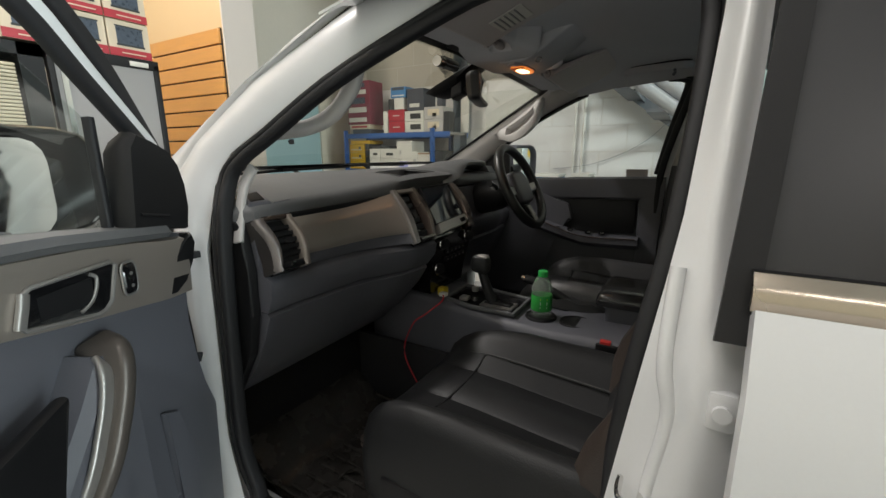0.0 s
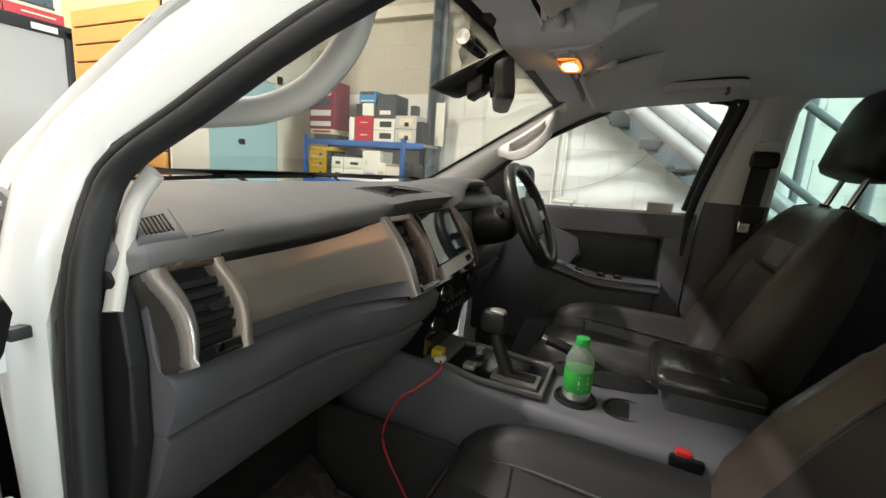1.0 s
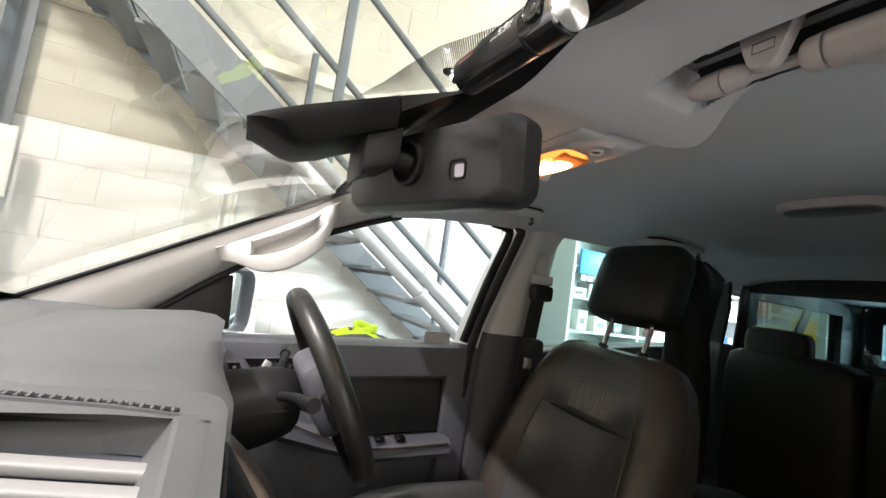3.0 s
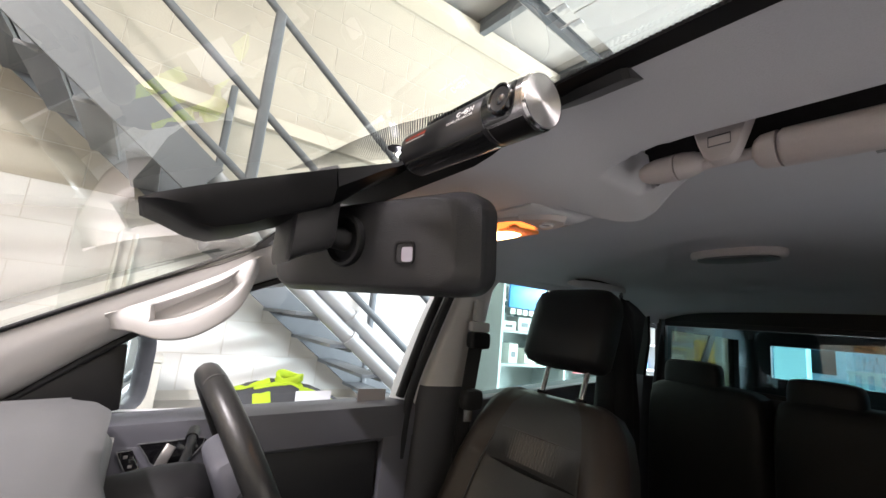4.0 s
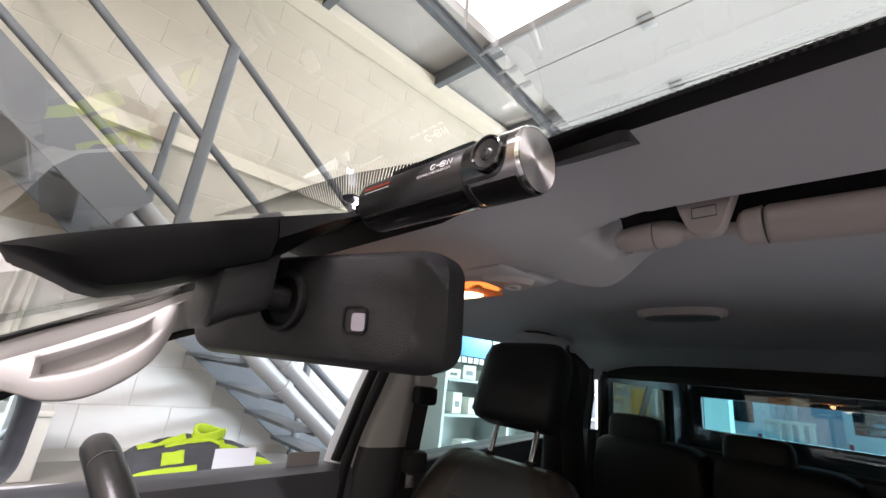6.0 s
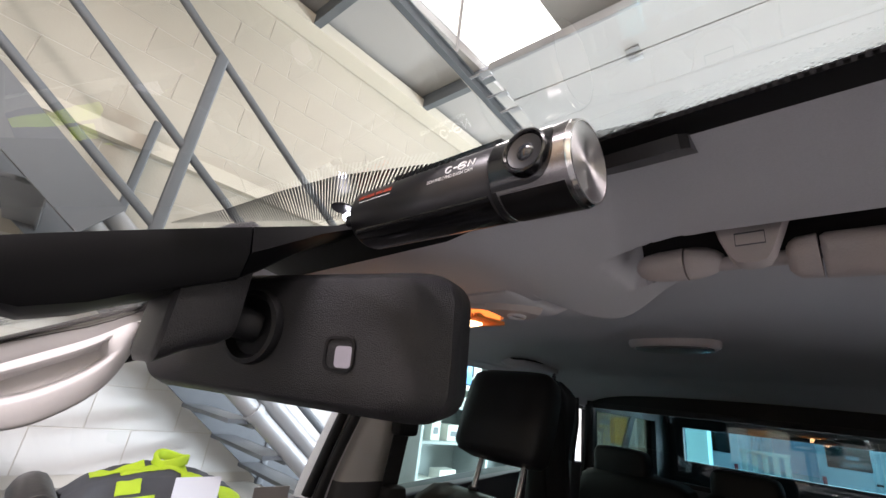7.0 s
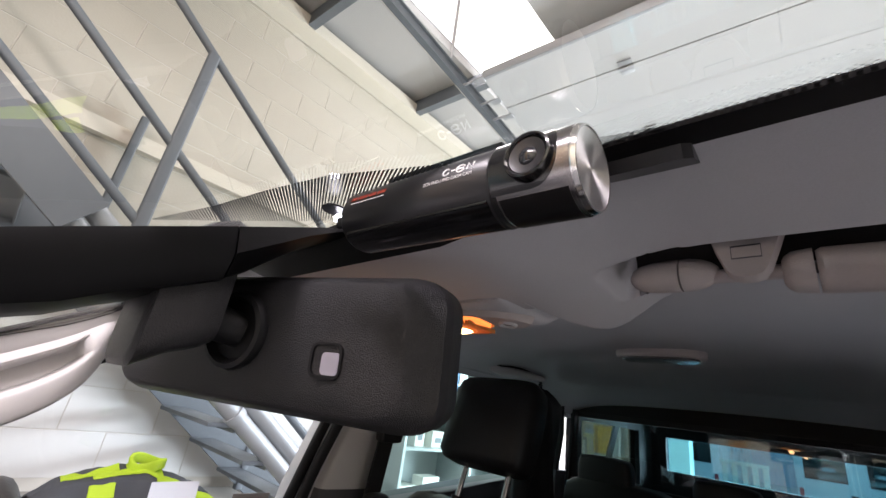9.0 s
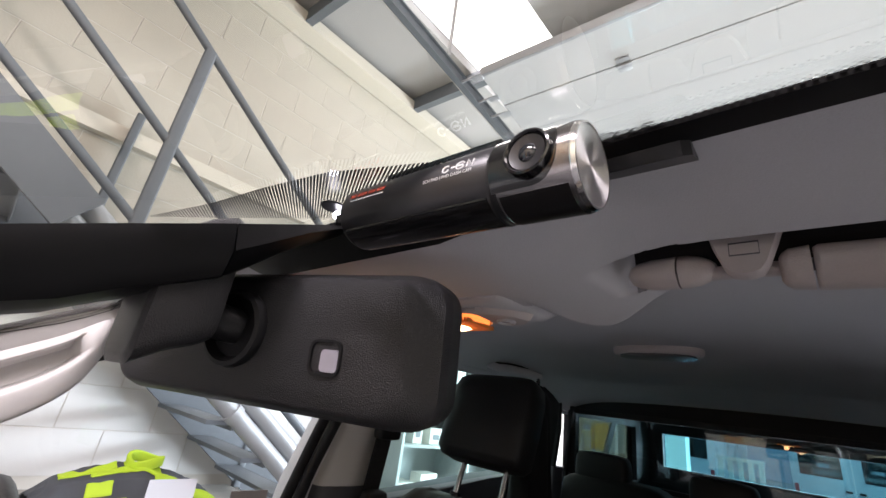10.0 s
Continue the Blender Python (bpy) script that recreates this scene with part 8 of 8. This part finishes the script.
for r in range(3):
    for x0 in (-0.44, -0.215, 0.015):
        c = thing("stereo_carton", (x0 + 0.11, 3.1, 2.015), "red and cream boxed car stereo with printed screen", "box", "boxed stereos")
        z0 = 2.015 + 0.205 * r
        piece("box", box((x0, 3.0, z0), (x0 + 0.222, 3.2, z0 + 0.2), 0.003, 1), CARD["cream"], c)
        piece("red_band", box((x0 - 0.001, 2.997, z0), (x0 + 0.223, 3.001, z0 + 0.045)), CARD["red"], c)
        piece("picture", box((x0 + 0.045, 2.997, z0 + 0.07), (x0 + 0.185, 3.001, z0 + 0.165)), CARD["screen"], c)
        piece("bezel", box((x0 + 0.04, 2.996, z0 + 0.165), (x0 + 0.19, 3.001, z0 + 0.172)), CARD["dark"], c)
        piece("bezel", box((x0 + 0.04, 2.996, z0 + 0.06), (x0 + 0.19, 3.001, z0 + 0.07)), CARD["dark"], c)
        piece("print", box((x0 + 0.06, 2.996, z0 + 0.018), (x0 + 0.19, 2.9975, z0 + 0.024)), CARD["cream"], c)
rack = thing("black_rack", (-0.6, 3.1, 0), "black shelf rack with cream folded goods", "rack")
piece("frame", join(box((-0.9, 3.0, 0), (-0.30, 3.3, 0.1)), box((-0.40, 3.0, 0.1), (-0.30, 3.3, 2.0)), box((-0.9, 3.0, 1.94), (-0.30, 3.3, 2.0)), box((-0.9, 3.28, 0.1), (-0.4, 3.3, 1.94)), box((-0.9, 3.0, 1.42), (-0.4, 3.3, 1.46))), BLACK_PLASTIC, rack)
for i in range(22):
    piece("folded_sheet", box((-0.88, 2.99, 1.50 + 0.018 * i), (-0.42, 3.2, 1.515 + 0.018 * i), 0.004, 1), CARD["cream"], rack)
piece("price_strip", box((-0.6, 2.985, 1.462), (-0.42, 2.99, 1.485)), CARD["white"], rack)

# ---- bench under the stairs with a work jacket thrown over it ----
bench = thing("workbench", (2.5, 0.2, 0), "plain bench below the stairs", "workbench")
piece("worktop", box((2.15, -0.75, 0.90), (2.86, 1.5, 0.94), 0.004), BOARD, bench)
for x in (2.2, 2.8):
    for y in (-0.7, 1.45):
        piece("leg", box((x - 0.03, y - 0.03, 0), (x + 0.03, y + 0.03, 0.9)), STEEL, bench)
HIVIS = mat("hi_vis_yellow_fabric", (0.52, 0.72, 0.03), 0.7, var=0.15, grain=200, bump=0.5, stain=12)
GREY_CLOTH = mat("grey_work_fabric", (0.075, 0.078, 0.088), 0.85, var=0.25, grain=200, bump=0.6, stain=10)
jk = thing("work_jacket", (2.35, -0.05, 0.94), "grey and hi-vis yellow work jacket thrown on the bench", "jacket")


def heap(u, v):
    y = 0.34 - 0.80 * u
    r = math.sin(math.pi * v)
    top = table(u, ((0, 0.08), (0.09, 0.145), (0.34, 0.195), (0.475, 0.205), (0.64, 0.175), (0.91, 0.085), (1, 0.03)))
    z = 0.945 + top * r ** 0.7 + 0.018 * noise.noise((u * 7, v * 6, 1.0)) * r + 0.012 * noise.noise((u * 17, v * 13, 4.0)) * r
    return (2.18 + 0.42 * v + 0.02 * noise.noise((u * 8, v * 5, 9.0)), y, z)


piece("body", sheet(heap, span(0, 1, 60), span(0, 1, 30), 0.008, (0, 0, 1)), GREY_CLOTH, jk, angle=80)
for u0, u1, v0, v1 in ((0.22, 0.34, 0.12, 0.22), (0.0, 0.42, 0.02, 0.09), (0.40, 0.60, 0.30, 0.5), (0.10, 0.36, 0.40, 0.5), (0.24, 0.5, 0.30, 0.38), (0.56, 0.74, 0.2, 0.32), (0.80, 0.97, 0.06, 0.30)):
    piece("yellow_panel", sheet(lambda u, v: Vector(heap(u, v)) + Vector((-0.006, 0, 0.007)), span(u0, u1, 14), span(v0, v1, 8), 0.006, (0, 0, 1)), HIVIS, jk, "bright hi-vis yellow panel", 80)
piece("collar", sweep([(2.375 + 0.05 * math.cos(a), -0.065 + 0.075 * math.sin(a), 1.158 + 0.012 * math.sin(2 * a) + 0.012 * math.cos(a)) for a in span(0, 2 * math.pi, 20)], rect_profile(0.02, 0.05, 0.008)), HIVIS, jk)
PAPER = mat("white_paper", (0.72, 0.70, 0.74), 0.7, var=0.03)
for nm, lo, hi in (("paper_sheet", (2.16, -0.272, 0.945), (2.166, -0.055, 1.112)),):
    pp = thing(nm, ((lo[0] + hi[0]) / 2, (lo[1] + hi[1]) / 2, lo[2]), "white paper sheet propped on the bench", "paper", "papers on the bench")
    piece("sheet", sheet(lambda u, v: (lo[0] + 0.02 * v + 0.006 * math.sin(2.5 * u), hi[1] + (lo[1] - hi[1]) * u, lo[2] + (hi[2] - lo[2]) * v), span(0, 1, 8), span(0, 1, 4), 0.001), PAPER, pp)
for y0, y1, z1, k in ((0.98, 1.2, 1.02, "blue"), (0.72, 0.86, 1.03, "grey"), (0.62, 0.70, 1.0, "white")):
    c = thing("bench_tub", (2.6, (y0 + y1) / 2, 0.94), "small tub standing on the bench", "tub", "tubs on the bench")
    piece("tub", box((2.45, y0, 0.942), (2.7, y1, z1 + 0.22), 0.01), CARD[k], c)
    piece("lid", box((2.44, y0 - 0.005, z1 + 0.22), (2.71, y1 + 0.005, z1 + 0.245), 0.006), CARD["white"], c)
cable = thing("wall_cable", (2.87, 1.0, 1.2), "thin pale cable looping down the block wall", "cable")
piece("wire", tube([(2.885, 1.15, 1.30), (2.885, 0.75, 1.36), (2.885, 0.35, 1.55), (2.885, 0.1, 1.85), (2.885, -0.02, 2.2)], 0.004, 6), DUCT, cable)
conduit = thing("wall_conduit", (2.87, 0.88, 1.6), "white conduit pipe clipped to the block wall", "conduit")
piece("pipe", rod((2.87, 0.88, 0.94), (2.87, 0.88, 1.95), 0.014), CARD["white"], conduit)
piece("pipe_run", rod((2.87, 0.96, 1.0), (2.87, 0.96, 1.95), 0.010), CARD["white"], conduit)

# ---- white display cabinet behind the stairs ----
SHOPWHITE = mat("white_shop_fitting", (0.46, 0.49, 0.49), 0.4, var=0.04)
cab = thing("display_cabinet", (2.6, -3.0, 0), "tall white shop display cabinet with shelves", "cabinet")
piece("back", box((2.84, -4.6, 0), (2.88, -1.85, 2.3)), SHOPWHITE, cab)
for y in (-4.6, -3.7, -2.8, -1.9):
    piece("side", box((2.42, y - 0.015, 0), (2.84, y + 0.015, 2.3), 0.003), SHOPWHITE, cab)
for z in (0.35, 0.85, 1.28, 1.58, 1.86, 2.28):
    piece("shelf", box((2.42, -4.585, z - 0.012), (2.84, -1.915, z + 0.012), 0.003), SHOPWHITE, cab)
random.seed(11)
for z in (0.86, 1.292, 1.592, 1.872):
    y = -4.5
    while y < -2.05:
        w, h = random.uniform(0.08, 0.22), random.uniform(0.08, 0.22)
        k = random.choice(("white", "white", "grey", "slate", "white", "blue", "white", "grey"))
        if not any(abs(y + w / 2 - s) < w / 2 + 0.03 for s in (-3.7, -2.8)):
            it = thing("boxed_item", (2.6, y + w / 2, z), "small boxed item on the white display shelf", "box", "boxed items on display")
            piece("box", box((2.48, y, z), (2.48 + random.uniform(0.1, 0.25), y + w, z + h), 0.003, 1), CARD[k], it)
            piece("print", box((2.4775, y + w * 0.25, z + h * 0.3), (2.481, y + w * 0.75, z + h * 0.6)), CARD[random.choice(("dark", "grey", "slate"))], it)
        y += w + random.uniform(0.02, 0.1)
bs = thing("blue_sign", (2.5, -2.2, 1.95), "bright blue shop sign with a row of white cards", "sign")
piece("panel", box((2.40, -2.45, 1.80), (2.415, -1.95, 2.02), 0.003), mat("sign_blue", (0.02, 0.28, 0.75), 0.4), bs)
for i in range(6):
    piece("card", box((2.396, -2.43 + 0.08 * i, 1.74), (2.40, -2.37 + 0.08 * i, 1.79)), CARD["white"], bs)
rb = thing("red_poster", (2.4, -3.05, 1.25), "red and white poster on the cabinet", "poster")
piece("sheet", box((2.408, -3.25, 1.22), (2.414, -2.92, 1.40), 0.001), CARD["red"], rb)
piece("print", box((2.404, -3.2, 1.26), (2.408, -3.05, 1.36)), CARD["white"], rb)
ys = thing("yellow_notice", (2.38, -5.85, 0), "yellow notice on a pale post", "notice")
piece("post", box((2.15, -5.9, 0), (2.62, -5.8, 3.0), 0.005), SHOPWHITE, ys)
piece("notice", box((2.24, -5.795, 1.36), (2.50, -5.79, 1.72), 0.001), CARD["yellow"], ys)

# ---- the yard outside the doorway ----
ground = structure("ground", box((-60, -90, -0.16), (60, RY - 6, -0.01)), mat("grey_yard_concrete", (0.32, 0.32, 0.32), 0.8, var=0.2, grain=10, stain=0.5), "grey concrete yard outside", "ground")
VANW = mat("white_van_paint", (0.72, 0.74, 0.76), 0.3, var=0.03, coat=0.4)


def van(x, y, label):
    v = thing("parked_van", (x, y, 0), label, "van", "vehicles in the yard")
    piece("body", prism([(-1.0, 0.45), (-1.0, 2.05), (-0.92, 2.3), (0.92, 2.3), (1.0, 2.05), (1.0, 0.45)], y - 2.2, y + 2.2, "y", 0.06, m=Matrix.Translation((x, 0, 0))), VANW, v)
    for s in (-0.5, 0.5):
        w = piece("rear_window", box((x + s - 0.34, y + 2.195, 1.35), (x + s + 0.34, y + 2.21, 1.95), 0.004), GLOSS_BLACK, v)
        piece("door_handle", box((x + s * 0.2 - 0.05, y + 2.2, 1.12), (x + s * 0.2 + 0.05, y + 2.225, 1.16), 0.005), BLACK_PLASTIC, v)
        piece("tail_lamp", box((x + s * 1.84 - 0.035, y + 2.19, 0.85), (x + s * 1.84 + 0.035, y + 2.215, 1.15), 0.01), CARD["red"], v)
    piece("bumper", box((x - 1.0, y + 2.15, 0.4), (x + 1.0, y + 2.3, 0.62), 0.03), BLACK_PLASTIC, v)
    for sx in (-0.9, 0.9):
        for sy in (-1.5, 1.4):
            piece("wheel", lathe(tyre_prof, 24, Matrix.Translation((x + sx, y + sy, 0.385)) @ Euler((0, radians(90), 0)).to_matrix().to_4x4()), RUBBER, v)
    return v


van(2.9, -13.2, "white panel van parked in the yard")
van(-0.3, -14.2, "white van parked beside the pallets")
pal = thing("pallet", (1.15, -9.0, 0), "pale slatted crate standing in the yard", "crate")
for i in range(5):
    piece("slat", box((0.82 + 0.15 * i, -9.05, 1.05), (0.90 + 0.15 * i, -9.0, 1.48), 0.005), CARD["white"], pal)
piece("rail", join(box((0.80, -9.02, 1.44), (1.52, -8.98, 1.50), 0.004), box((0.80, -9.02, 1.02), (1.52, -8.98, 1.08), 0.004)), CARD["white"], pal)
piece("base", box((0.80, -9.6, 0), (1.52, -9.06, 1.02), 0.01), CARD["slate"], pal)
structure("backdrop", box((-30, -40.2, 0), (30, -40, 9)), mat("distant_grey_buildings", (0.35, 0.40, 0.46), 0.8, var=0.3, grain=1, stain=0.3), "plain grey-blue distance across the yard", "backdrop")

# ---- painted blocks of the side wall, each a piece of its own ----
def block_mesh(name, w, paint):
    bm = box((-0.0035, -w / 2, -0.1165), (0.0, w / 2, 0.1165), 0.0018, 1)
    return finish(name, bm, paint)


# one paint: cool daylight put into the lower blocks' colour, warm lamplight above
lower, upper = block_mesh("block", 0.456, COOL_LIT_BLOCK), block_mesh("block", 0.456, WARM_LIT_BLOCK)
for r in range(17):
    z = 0.9885 - 0.1187 + 0.2375 * r
    off = 0.0 if r % 2 else 0.2305
    for c in range(16):
        y = 3.4985 - 0.461 * c - off
        if y < -3.6 or (r < 1):
            continue
        ob = new("block", lower if z < 2.1 else upper)
        ob.location = (WX + 0.0118, y, z)
        ob.parent = wall_side
